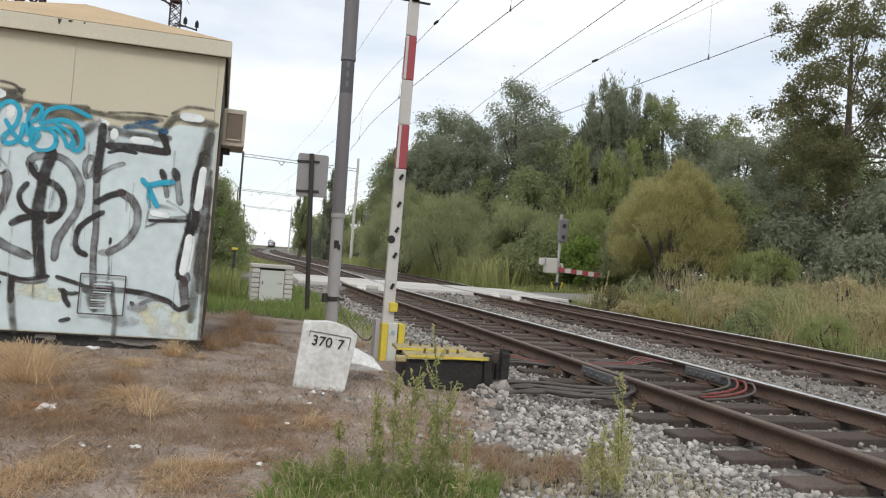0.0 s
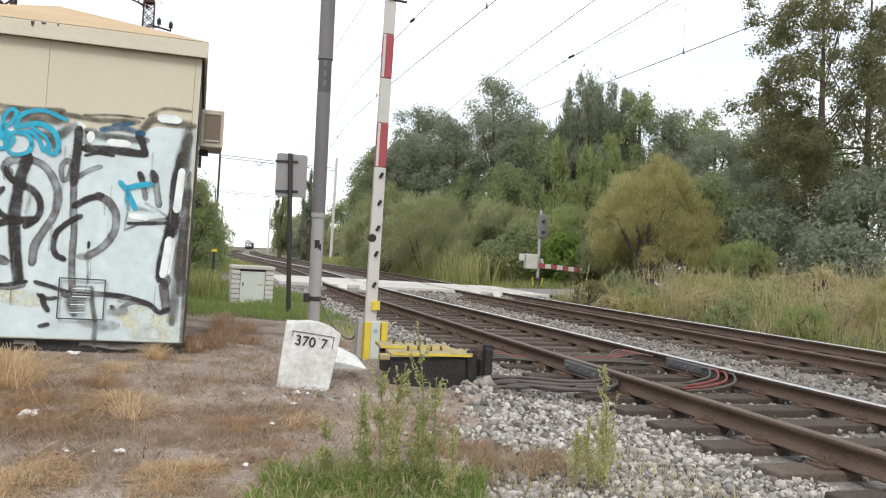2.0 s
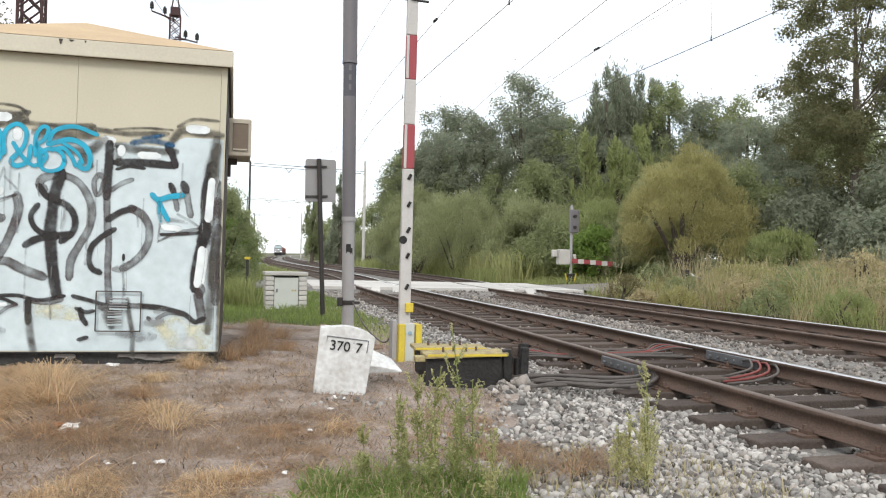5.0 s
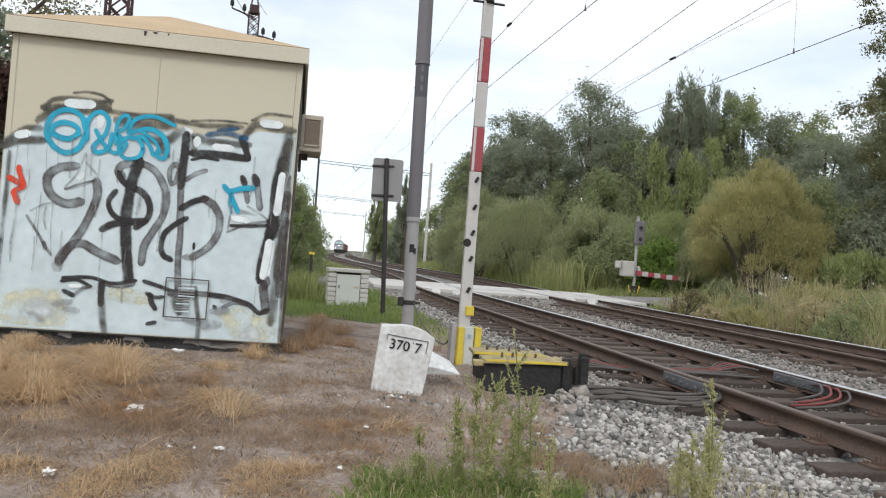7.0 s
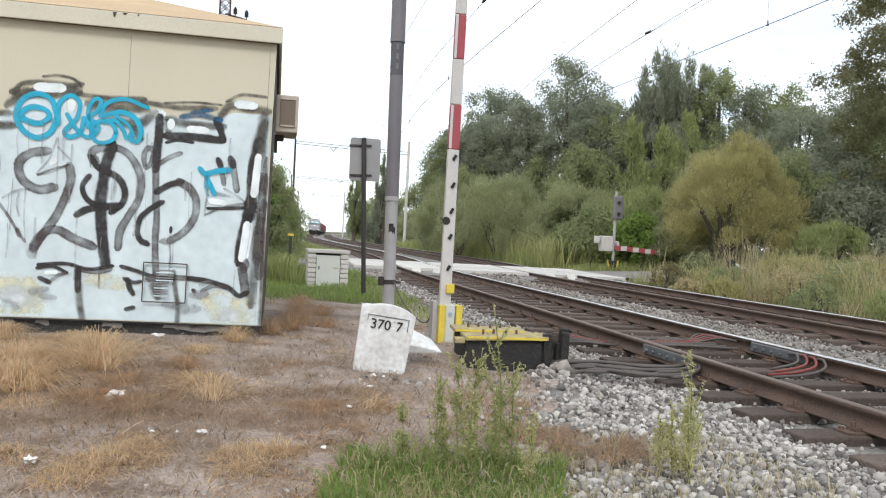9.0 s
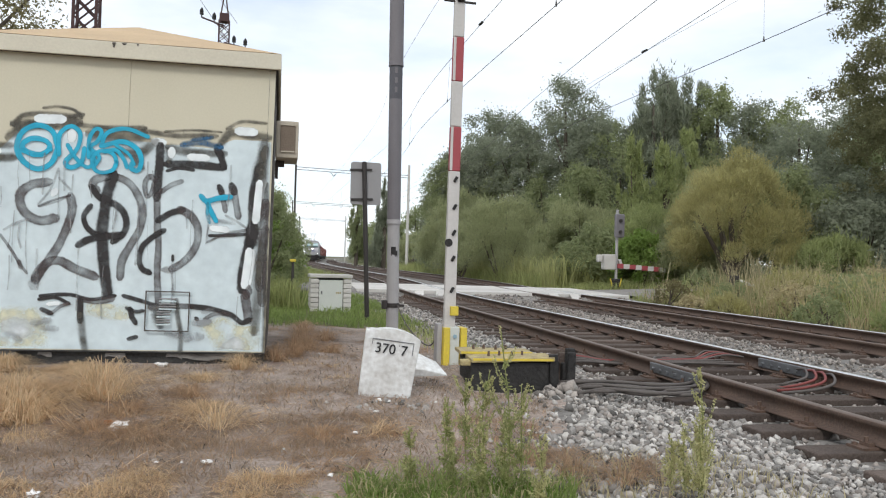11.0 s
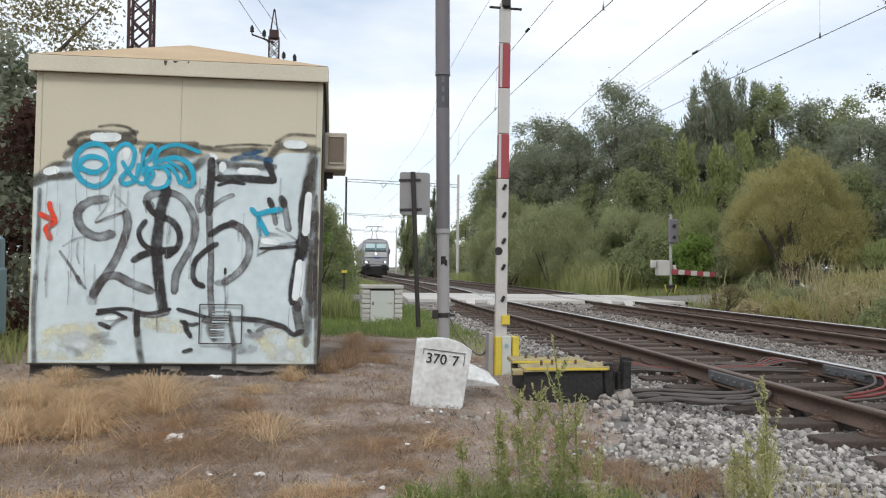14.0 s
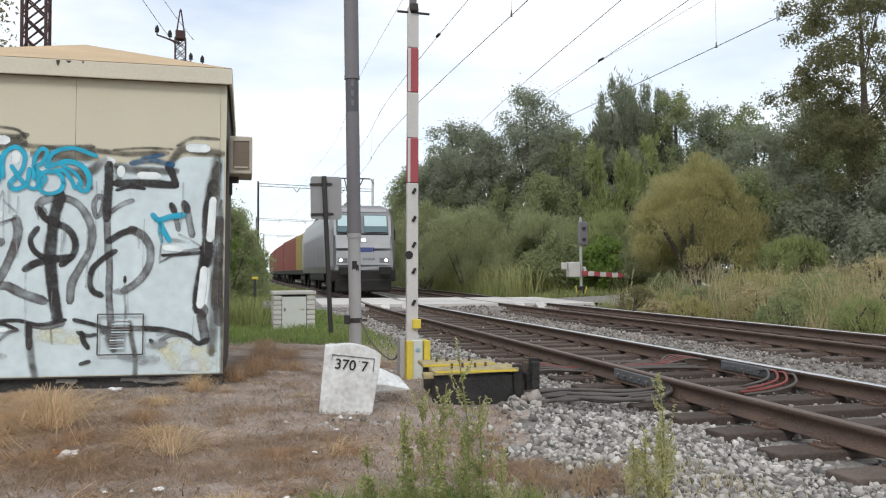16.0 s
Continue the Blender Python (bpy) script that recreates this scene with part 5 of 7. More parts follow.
def make_marker_post():
    p = thing("marker_post", "short yellow-topped marker post in the grass", "post", pose(1.18, 18.3, -0.16))
    part("shaft", rod(bmesh.new(), (0, 0, 0), (0, 0, 1.0), 0.03, seg=8), M_darkpost, p)
    bm = bmesh.new()
    box(bm, 0, 0, 1.03, 0.13, 0.08, 0.06, 0.01)
    part("cap", bm, M_sigyel, p)


def make_litter(x, y, w, mat, kind_):
    z = height(x, y)
    t = thing("litter", kind_, "litter", pose(x, y, z + 0.022, 0, 0, random.uniform(0, 180)), group="litter on the dirt")
    bm = bmesh.new()
    bmesh.ops.create_icosphere(bm, subdivisions=2, radius=w / 2)
    for v in bm.verts:
        v.co = Vector((v.co.x * 1.1, v.co.y * 0.7, v.co.z * 0.4)) * (1 + 1.3 * noise.noise(v.co * 45 + Vector((x, y, 0))))
    part("scrap", bm, mat, t)


make_pole()
make_boom()
make_sign()
make_cabinet()
make_milestone()
make_hatch()
make_cables()
make_red_cables()
make_lead()
make_stump()
make_sheet()
make_far_barrier()
lattice("lattice_mast", "dark rusty lattice mast behind the hut", -3.61, 20, 0.49, 13, False)
lattice("line_mast", "distant lattice mast with insulator arms", -1.0, 40, 0.48, 12.36, True)
make_gantry(75, 9.2, 3.5, 7.2)
make_gantry(126, 9.4, 3.3, 7.0)
make_gantry(180, 9.4, 3.3, 7.0)
make_wires()
make_left_kiosk()
make_marker_post()
for lx, ly, lw in ((-0.16, 4.42, 0.05), (-0.42, 4.42, 0.03), (-0.29, 4.40, 0.03), (-0.66, 7.50, 0.09), (1.05, 6.02, 0.05), (1.12, 5.98, 0.035), (0.72, 5.0, 0.03), (-1.9, 6.4, 0.06), (0.45, 4.0, 0.035), (-0.9, 3.9, 0.07), (0.95, 5.6, 0.03), (-2.1, 6.9, 0.05)):
    make_litter(lx, ly, lw, M_litter, "crumpled white paper scrap on the dirt")
make_litter(-0.74, 5.40, 0.11, M_litter, "white food wrapper with an orange corner")
make_litter(-0.80, 5.46, 0.08, M_litter_o, "orange plastic scrap on the dirt")


# ---- plants ----
def crown(lobes, n, loose=0.24):
    """Places and outward ways on the outer parts of a heap of rough balls."""
    lobes = np.array(lobes, float)
    w = lobes[:, 3] ** 2
    pick = rng.choice(len(lobes), n, p=w / w.sum())
    d = unit(rng.normal(0, 1, (n, 3)))
    d[:, 2] = np.where(d[:, 2] < -0.55, -d[:, 2], d[:, 2])
    rad = 1 - np.abs(rng.normal(0, 0.42, n)) + np.where(rng.random(n) < loose, rng.uniform(0, 0.9, n), 0)
    q = lobes[pick]
    clump = 0.16 * np.sin(d[:, 0] * 9 + q[:, 0] * 3) * np.sin(d[:, 1] * 8 + q[:, 1] * 5) * np.sin(d[:, 2] * 9 + q[:, 2])
    p = q[:, :3] + d * (q[:, 3:4] * (rad + clump)[:, None]) * np.stack([np.ones(n), np.ones(n), q[:, 4]], 1)
    return p, d


def plant(name, label, category, x, y, top, r, low, style, mat, n, size, seed, group=""):
    """A tree or bush: trunk with limbs, crown of many leaves in uneven clumps."""
    rs = random.Random(seed)
    z0 = height(x, y)
    top -= z0
    t = thing(name, label, category, pose(x, y, z0), group)
    lobes = []
    mid, half = (top + low) / 2, (top - low) / 2
    if style == "poplar":
        for k in range(46):
            f = rs.random() ** 0.9
            wide = r * (1.0 - 0.72 * f)
            a, q = rs.uniform(0, 6.28), math.sqrt(rs.random())
            rr = r * (0.30 - 0.16 * f) * rs.uniform(0.7, 1.25)
            lobes.append((math.cos(a) * q * wide, math.sin(a) * q * wide, low + (top - low) * f - rr * 0.9 - 0.07 * top * q * f, rr * 0.8, 3.6))
    elif style == "bush":
        for k in range(44):
            a, f = rs.uniform(0, 6.28), math.sqrt(rs.random())
            hgt = (top - low) * (0.30 + 0.70 * math.sqrt(max(0, 1 - f * f))) * rs.uniform(0.86, 1.04)
            rr = r * rs.uniform(0.15, 0.28)
            lobes.append((math.cos(a) * f * r * 0.86, math.sin(a) * f * r * 0.86, low + max(hgt - rr, rr * 0.6), rr, 1.15))
        for k in range(22):
            a, f = k * 0.2856 + rs.uniform(-0.2, 0.2), rs.uniform(0.72, 0.95)
            lobes.append((math.cos(a) * r * f, math.sin(a) * r * f, low + rs.uniform(0.08, 0.42) * (top - low), r * rs.uniform(0.16, 0.26), 1.2))
    elif style == "open":
        for k in range(120):
            d = Vector((rs.gauss(0, 1), rs.gauss(0, 1), rs.gauss(-0.05, 1))).normalized() * rs.uniform(0.25, 1.0) ** 0.6
            rr = r * rs.uniform(0.07, 0.17)
            lobes.append((d.x * r, d.y * r, mid + d.z * half, rr, 0.95))
    else:
        for k in range(84):
            d = Vector((rs.gauss(0, 1), rs.gauss(0, 1), rs.gauss(0.15, 1))).normalized() * rs.uniform(0.62, 1.0)
            rr = r * rs.uniform(0.17, 0.27)
            lobes.append((d.x * (r - rr * 0.6), d.y * (r - rr * 0.6), mid + d.z * (half - rr * 0.6), rr, 1.0))
    feathery = mat in (L_grey, L_yellow, L_lime) or style == "poplar"
    fine = 0.74 if style == "round" else 0.85 if style == "poplar" else 1.0
    p, d = crown(lobes, int(n * (1.75 if feathery else 1.42) / fine ** 1.9), 0.06 if style == "open" else 0.10)
    keep = p[:, 2] > -0.02
    leaves("crown", p[keep], d[keep], size * fine * (0.47 if feathery else 0.72), mat, t, 4.2 if feathery else 1.7, feathery)
    bm = bmesh.new()
    tr = max(0.05, (0.012 if style == "open" else 0.022) * top)
    if style == "bush" and low > 0.5:
        rod(bm, (0, 0, -0.1), (0.03, 0, low), 0.27, 0.22, 9)
        for k in range(9):
            q = lobes[k * 3]
            rod(bm, (rs.uniform(-0.12, 0.12), rs.uniform(-0.12, 0.12), low * 0.8), (q[0] * 0.8, q[1] * 0.8, q[2]), 0.11, 0.03, 6)
    elif style == "bush":
        for k in range(6):
            q = lobes[k]
            rod(bm, (rs.uniform(-0.2, 0.2), rs.uniform(-0.2, 0.2), -0.05), (q[0] * 0.8, q[1] * 0.8, q[2]), tr * 0.6, tr * 0.2, 6)
    else:
        fork = low + (top - low) * 0.25
        rod(bm, (0, 0, -0.1), (0.05 * r, 0, fork), tr * 1.3, tr, 8)
        rod(bm, (0.05 * r, 0, fork), (0, 0, top * 0.86), tr, tr * 0.2, 7)
        for k in range(11 if style == "open" else 7):
            q = lobes[(k * 2) % len(lobes)]
            start = (0.03 * r, 0, min(fork + (top - fork) * 0.08 * (k % 8), q[2]))
            rod(bm, start, q[:3], tr * (0.22 if style == "open" else 0.5), tr * 0.08, 6)
    part("trunk", bm, M_bark, t)
    return t


TREES = "trees beyond the tracks"
BUSHES = "bushes beyond the tracks"
plant("tree", "tall round-crowned dark green tree behind the bushes", "tree", 19.6, 46.5, 12.5, 3.6, 1.0, "round", L_dark, 11000, 0.17, 1, TREES)
for px, py, ph, pr in ((23.2, 42, 12.0, 2.6), (24.7, 43, 13.7, 2.9), (26.4, 42.5, 12.6, 2.7), (25.5, 44, 13.2, 2.6)):
    plant("poplar_tree", "upright dark green poplar with pointed tops", "tree", px, py, ph, pr, 1.0, "poplar", L_dark, 9500, 0.17, int(px), TREES)
plant("tree", "dark green tree with a ragged crown", "tree", 17.6, 54.5, 12.4, 3.2, 1.5, "round", L_dark, 8500, 0.18, 4, TREES)
for px, py, ph, pr, sd in ((26.9, 41.2, 11.9, 2.7, 16), (17.4, 47.2, 10.6, 2.8, 17), (15.4, 57, 9.4, 2.7, 18), (15.6, 50.5, 9.9, 2.6, 19), (22.6, 47.5, 10.9, 2.6, 20)):
    plant("tree", "mid-height tree filling the tree line", "tree", px, py, ph, pr, 0.5, "round", (L_mid, L_dark)[sd % 2], 7000, 0.17, sd, TREES)
plant("tree", "smaller dark tree beside the hedge", "tree", 15.8, 58, 10.3, 2.8, 1.2, "round", L_dark, 6500, 0.18, 5, TREES)
plant("tree", "dark tree filling the gap between crowns", "tree", 22.2, 51, 11.2, 3.4, 1.0, "round", L_dark, 7000, 0.19, 15, TREES)
for px, py, ph, pr, sd in ((28.2, 40.5, 11.4, 2.8, 6), (30.2, 39, 11.0, 2.9, 7), (32.4, 37.5, 10.8, 3.0, 8), (34.5, 36, 10.6, 3.0, 9), (27.6, 35, 8.9, 3.0, 10), (30.8, 32, 8.6, 3.0, 11), (21.3, 44, 10.2, 2.8, 12)):
    plant("tree", "mixed green tree with thin upper twigs", "tree", px, py, ph, pr, 0.6, "round", L_mid if sd % 2 else L_dark, 7500, 0.17, sd, TREES)
plant("tree", "large open-crowned tree with sky showing through", "tree", 23.3, 23.6, 13.2, 3.9, 2.4, "open", L_field, 21000, 0.09, 21, TREES)
plant("tree", "large tree with a leaning crown at the field edge", "tree", 26.6, 24.5, 14.5, 4.4, 1.0, "open", L_field, 20000, 0.105, 22, TREES)
plant("tree", "tall tree among the field trees", "tree", 30.0, 24.0, 13.0, 4.2, 1.0, "round", L_dark, 8000, 0.17, 23, TREES)
for px, py, ph in ((18.9, 36.0, 7.6), (20.6, 36.0, 7.4), (22.6, 37, 8.6)):
    plant("young_birch", "young light green birch in front of darker trees", "tree", px, py, ph, 1.45, 0.4, "poplar", L_lime, 5200, 0.15, int(px * 3), TREES)
plant("willow_bush", "large rounded yellow-green willow bush", "bush", 17.8, 26.0, 5.4, 2.5, 0.7, "bush", L_yellow, 36000, 0.064, 31, BUSHES)
plant("willow_bush", "yellow-green willow bush beside the larger one", "bush", 20.6, 26.6, 5.0, 2.2, 0.0, "bush", L_mid, 9000, 0.10, 32, BUSHES)
def bush(px, py, ph, pr, mt, sd):
    plant("bush", "dense rounded bush beyond the second track", "bush", px, py, ph, pr, 0.0, "bush", mt, int((6600 if mt in (L_grey, L_lime) else 3300) * pr), 0.078 if mt in (L_grey, L_lime) else 0.12, sd, BUSHES)


for spot in ((14.2, 42, 4.9, 3.3, L_grey, 41), (15.2, 51, 8.3, 2.6, L_dark, 62), (17.0, 48.5, 8.6, 2.7, L_mid, 63), (15.6, 59, 8.8, 2.6, L_dark, 64), (20.8, 42, 8.6, 2.6, L_mid, 65), (23.4, 40.5, 8.0, 2.6, L_dark, 66), (18.0, 40.5, 6.4, 2.3, L_mid, 67), (16.8, 37.5, 4.3, 2.9, L_grey, 42), (13.4, 48, 5.4, 2.8, L_grey, 43), (18.6, 34, 3.9, 2.6, L_lime, 44), (15.6, 33.5, 2.9, 1.9, L_mid, 45), (20.6, 32, 5.3, 2.6, L_grey, 46), (22.5, 29.5, 5.8, 2.8, L_dark, 47)):
    bush(*spot)
for spot in ((24.5, 27.5, 5.2, 2.5, L_dark, 48), (21.5, 24.0, 3.9, 2.2, L_dark, 49), (19.3, 22.6, 2.3, 1.5, L_lime, 50), (18.3, 45, 6.6, 3.0, L_mid, 51), (22.6, 46, 7.5, 3.4, L_dark, 52), (15.3, 55, 6.6, 2.8, L_mid, 53), (16.9, 63, 7.4, 3.0, L_mid, 54), (20.5, 19.5, 2.7, 1.8, L_dark, 55), (22.8, 20.8, 4.9, 2.4, L_dark, 56), (16.6, 30.9, 2.5, 1.3, L_bright, 57), (18.2, 29.6, 2.9, 1.5, L_grey, 58), (25.2, 21.5, 5.6, 2.6, L_dark, 59), (27.5, 20.5, 5.5, 2.6, L_mid, 61), (25, 32, 6, 3, L_dark, 60)):
    bush(*spot)
for k in range(64):
    y = 9.0 + (k * 7.3) % 16
    x = line(y) + FAR_TRACK + 3.6 + (k * 3.7) % 7.5
    if abs(y - road_y(x)) > 4:
        plant("low_shrub", "low grey-green shrub among the dry verge grass", "shrub", x, y, height(x, y) + 0.45 + 0.8 * ((k * 5) % 7) / 6, 0.45 + 0.25 * (k % 4), 0.0, "bush", (L_verge, L_verge, L_mid, L_yellow, L_verge)[k % 5], 620, 0.075, 200 + k, "shrubs on the far verge")
for px, py, top, r, mt in ((11.9, 17.6, 0.25, 0.55, L_yellow), (11.5, 18.6, 0.15, 0.4, L_verge), (12.3, 20.9, 0.5, 0.6, L_autumn), (13.2, 19.2, 0.55, 0.7, L_mid), (13.0, 16.4, 0.6, 0.7, L_verge), (12.2, 14.6, 0.35, 0.6, L_mid), (12.4, 12.6, 0.4, 0.6, L_lime), (14.4, 22.5, 0.9, 0.9, L_mid)):
    plant("low_shrub", "low rounded shrub at the foot of the verge", "shrub", px, py, top + 0.12, r, 0.0, "bush", mt, 900, 0.06, int(px * 100 + py), "shrubs on the far verge")
# the hedge that follows the line into the distance, on both sides
for k in range(16):
    y = 66 + k * 9 + (k % 3)
    off = 11.5 + 0.7 * math.sin(k * 1.9)
    plant("hedge_bush", "bush in the hedge along the line", "bush", line(y) + off, y, 6.4 + 1.6 * math.sin(k * 2.3), 3.4, 0.0, "bush", (L_mid, L_dark, L_grey)[k % 3], 3600, 0.22, 100 + k, "hedge beyond the tracks")
for k, (y, xx, top, r) in enumerate(((19.6, 0.45, 2.9, 1.05), (21.5, -0.2, 3.2, 1.5), (24, 0.2, 3.5, 1.7), (27.5, -1.6, 4.0, 2.2), (32.5, 1.0, 3.5, 1.6), (37, 1.3, 3.4, 1.6), (43, 1.3, 3.3, 1.6), (50, 1.3, 3.4, 1.9), (60, 1.4, 3.7, 2.2), (72, 1.6, 4.0, 2.3), (86, 1.8, 4.3, 2.6), (105, 2.4, 4.8, 2.8), (130, 3.6, 5.2, 3.2))):
    plant("hedge_bush", "fresh green bush beside the hut side of the line", "bush", xx, y, top, r, 0.0, "bush", (L_mid, L_bright, L_mid)[k % 3], 15000 if y < 25 else 4200 if y < 50 else 2600, 0.055 if y < 25 else 0.12 if y < 50 else 0.2, 140 + k, "hedge on the hut side")
plant("tree", "thin ragged tree far along the line", "tree", 13.2, 92, 8.2, 1.7, 1.5, "poplar", L_mid, 2600, 0.26, 160)
plant("tree", "dark narrow tree by the line", "tree", 15.0, 84, 9.5, 1.6, 0.8, "poplar", L_dark, 3200, 0.24, 161)
plant("tree", "broad tree with open foliage behind the hut", "tree", -7.2, 21, 8.8, 3.8, 1.6, "round", L_autumn, 6000, 0.12, 170)
plant("tree", "dark tree in the shade behind the hut", "tree", -5.6, 16.5, 5.2, 2.6, 0.2, "bush", L_dark, 9000, 0.12, 171)
# this bush's dark leaf colour paints in the shade left of the hut
plant("bush", "red-brown bush with painted-in shade behind the hut corner", "bush", -3.6, 12.6, 3.3, 1.3, 0.0, "bush", L_brown, 4200, 0.09, 172)
plant("bush", "dark bush in shade behind the kiosk", "bush", -4.9, 12.8, 3.4, 1.6, 0.0, "bush", L_dark, 5000, 0.10, 173)


def scatter(n, x0, x1, y0, y1, test=None):
    x, y = rng.uniform(x0, x1, n), rng.uniform(y0, y1, n)
    keep = [(a, b, height(a, b)) for a, b in zip(x, y) if test is None or test(a, b)]
    return np.array(keep)


def stuff(ob, label, category):
    return tagged(ob, label, category, kind="stuff")


def right_of_tracks(x, y, d0):
    return x > line(y) + FAR_TRACK + d0 and abs(y - road_y(x)) > ROAD_HALF + 0.1


def uneven(p, h, seed):
    return np.array([h * (0.35 + 1.5 * max(0.0, 0.35 + noise.noise((x * 0.9, y * 0.9, seed)) + 0.4 * noise.noise((x * 2.7, y * 2.7, seed)))) for x, y, _ in p])


def patchy(x, y, seed, level, scale=0.8):
    return noise.noise((x * scale, y * scale, seed)) + 0.5 * noise.noise((x * scale * 3, y * scale * 3, seed)) > level


for nm, n, x0, d0, seed, level, hg, w, mt, lb in (
    ("dry_grass", 26000, 11.8, 2.6, 1, 0.0, 0.6, 0.014, L_verge, "pale dry grass on the far verge"),
    ("dry_grass", 17000, 12.7, 3.4, 7, 0.0, 1.2, 0.013, L_verge, "tall pale seeding grass clumps on the far verge"),
    ("rusty_verge_grass", 8000, 11.8, 2.4, 17, 0.1, 0.42, 0.014, L_rustgrass, "brownish dead grass on the far verge"),
    ("verge_grass", 17000, 11.8, 2.1, 27, -0.05, 0.6, 0.016, L_weed, "green weeds among the dry verge grass"),
):
    spots = scatter(n, x0, 24, 7.5, 25, lambda x, y: right_of_tracks(x, y, d0 + 0.6 * math.sin(y * 1.3)) and patchy(x, y, seed, level))
    stuff(blades(nm, spots, uneven(spots, hg, seed + 50), w, 0.5, mt, droop=0.3), lb, "grass")
stuff(blades("verge_grass", scatter(15000, 12, 24, 24, 36, lambda x, y: right_of_tracks(x, y, 2.4) and patchy(x, y, 37, -0.2)), 0.36, 0.025, 0.5, L_weed), "green grass beside the road", "grass")
stuff(blades("verge_grass", scatter(13000, 11.5, 17, 32, 62, lambda x, y: right_of_tracks(x, y, 2.2) and x < line(y) + FAR_TRACK + 5.2 + noise.noise((x, y, 71)) and patchy(x, y, 72, -0.2)), 1.9, 0.035, 0.28, L_reed, droop=0.2), "tall yellow-green grass on the bank of the far track", "grass")
stuff(blades("verge_grass", scatter(18000, 11.5, 20, 33, 75, lambda x, y: right_of_tracks(x, y, 1.9) and x < line(y) + 10), 0.85, 0.045, 0.3, L_weed), "tall green verge grass along the far track", "grass")
stuff(blades("lawn", scatter(19000, -1.5, 3.6, 11.8, 24, lambda x, y: x < ballast_edge(y) + 0.2 and abs(y - road_y(x)) > ROAD_HALF + 0.05 and y > 12.3 + 0.9 * noise.noise((x, y, 5)) and patchy(x, y, 47, -0.25, 1.2)), 0.15, 0.012, 0.5, L_grass, droop=0.2), "green grass round the cable cabinet", "grass")
stuff(blades("hedge_grass", scatter(5000, -1.2, 1.35, 16.8, 23.4, lambda x, y: x < 1.25 + 0.25 * noise.noise((y, x, 3))), 0.75, 0.025, 0.35, L_weed, droop=0.2), "tall green weeds below the hedge", "grass")
stuff(blades("hedge_grass", scatter(9000, -2, 5, 30.5, 60, lambda x, y: x < line(y) - 2.2), 0.4, 0.035, 0.3, L_weed), "green grass below the hedge", "grass")
stuff(blades("far_rough_grass", scatter(5000, -9, -2.6, 8.5, 16), 0.3, 0.02, 0.3, L_weed), "rough grass behind the kiosk", "grass")


def on_dirt(x, y):
    return x < ballast_edge(y) - 0.1 and not (-2.4 < x < 0.4 and 7.6 < y < 10.9)


# trampled straw and rusty dead grass on the dirt
def arching(name, base, way, reach, rise, width, mat):
    """Long blades that rise, bend over and hang: three pieces each."""
    n = len(base)
    side = np.stack([-way[:, 1], way[:, 0], np.zeros(n)], 1) * (width * rng.uniform(0.6, 1.3, n))[:, None] / 2
    fall = rng.uniform(0.72, 0.97, n)
    rows = []
    for u, w in ((0.0, 1.0), (0.3, 0.9), (0.66, 0.7), (1.0, 0.12)):
        p = base + np.concatenate([way * (reach * u ** 1.1)[:, None], (rise * 4 * (u * fall) * (1 - u * fall))[:, None]], 1)
        rows += [p - side * w, p + side * w]
    v = np.stack(rows, 1).reshape(-1, 3)
    i = np.arange(n)[:, None] * 8
    return soup(name, v, np.concatenate([i + [[k, k + 1, k + 3, k + 2]] for k in (0, 2, 4)]), mat)


def fans(n):
    a = rng.uniform(0, 6.28, n)
    return np.stack([np.cos(a), np.sin(a)], 1)


def clumps(name, centres, each, spread, reach, rise, mat, label, category="grass"):
    m = len(centres) * each
    base = np.repeat(centres, each, 0) + np.concatenate([rng.normal(0, spread, (m, 2)), np.full((m, 1), -0.006)], 1)
    big = np.repeat(np.exp(rng.normal(-0.15, 0.45, len(centres))), each)
    comb = np.repeat(fans(len(centres)), each, 0) * 0.8
    way = fans(m) + comb
    stuff(arching(name, base, way, reach * big * rng.uniform(0.3, 1.2, m), rise * big * rng.uniform(0.3, 1.3, m), 0.0042, mat), label, category)


clumps("dead_grass", scatter(1700, -4.2, 2.5, 2.8, 12.5, lambda x, y: on_dirt(x, y) and patchy(x, y, 9, 0.12 if x < 0.5 else 0.22, 0.9)), 34, 0.05, 0.10, 0.028, L_rustgrass, "matted rusty dead grass on the dirt")
clumps("dead_grass", scatter(1200, -4.2, 2.5, 2.8, 12.5, lambda x, y: on_dirt(x, y) and patchy(x, y, 19, -0.2 if x < 1.2 else 0.1, 0.8)), 22, 0.06, 0.11, 0.02, L_deadbrown, "dark brown rotted grass on the dirt")
clumps("straw", scatter(620, -4.2, 1.2, 2.8, 8.2, lambda x, y: on_dirt(x, y) and patchy(x, y, 3, 0.3 if x < -0.6 else 0.45, 0.9)), 40, 0.04, 0.13, 0.05, L_straw, "pale straw lying over the dirt")
clumps("straw", scatter(420, -4.2, 2.2, 2.8, 9, lambda x, y: on_dirt(x, y)), 7, 0.07, 0.12, 0.015, L_straw, "single pale stalks on the dirt")
for mt, n, sd, level in ((L_deadbrown, 26000, 61, -0.25), (L_litter, 22000, 62, -0.3), (L_rustgrass, 12000, 63, 0.0), (M_bark, 2500, 64, -0.1)):
    stuff(blades("plant_litter", scatter(n, -4.0, 2.4, 2.9, 9.5, lambda x, y: on_dirt(x, y) and patchy(x, y, sd, level, 1.6) and rng.random() < 1.25 - 0.13 * y), 0.042, 0.0055, 1.5, mt, droop=0.95), "fine dead stalks strewn over the dirt", "plant litter")
clumps("withered_grass", scatter(300, -4.2, 2.5, 2.8, 11, on_dirt), 6, 0.07, 0.09, 0.014, M_bark, "dark withered stalks and twigs on the dirt", "twigs")


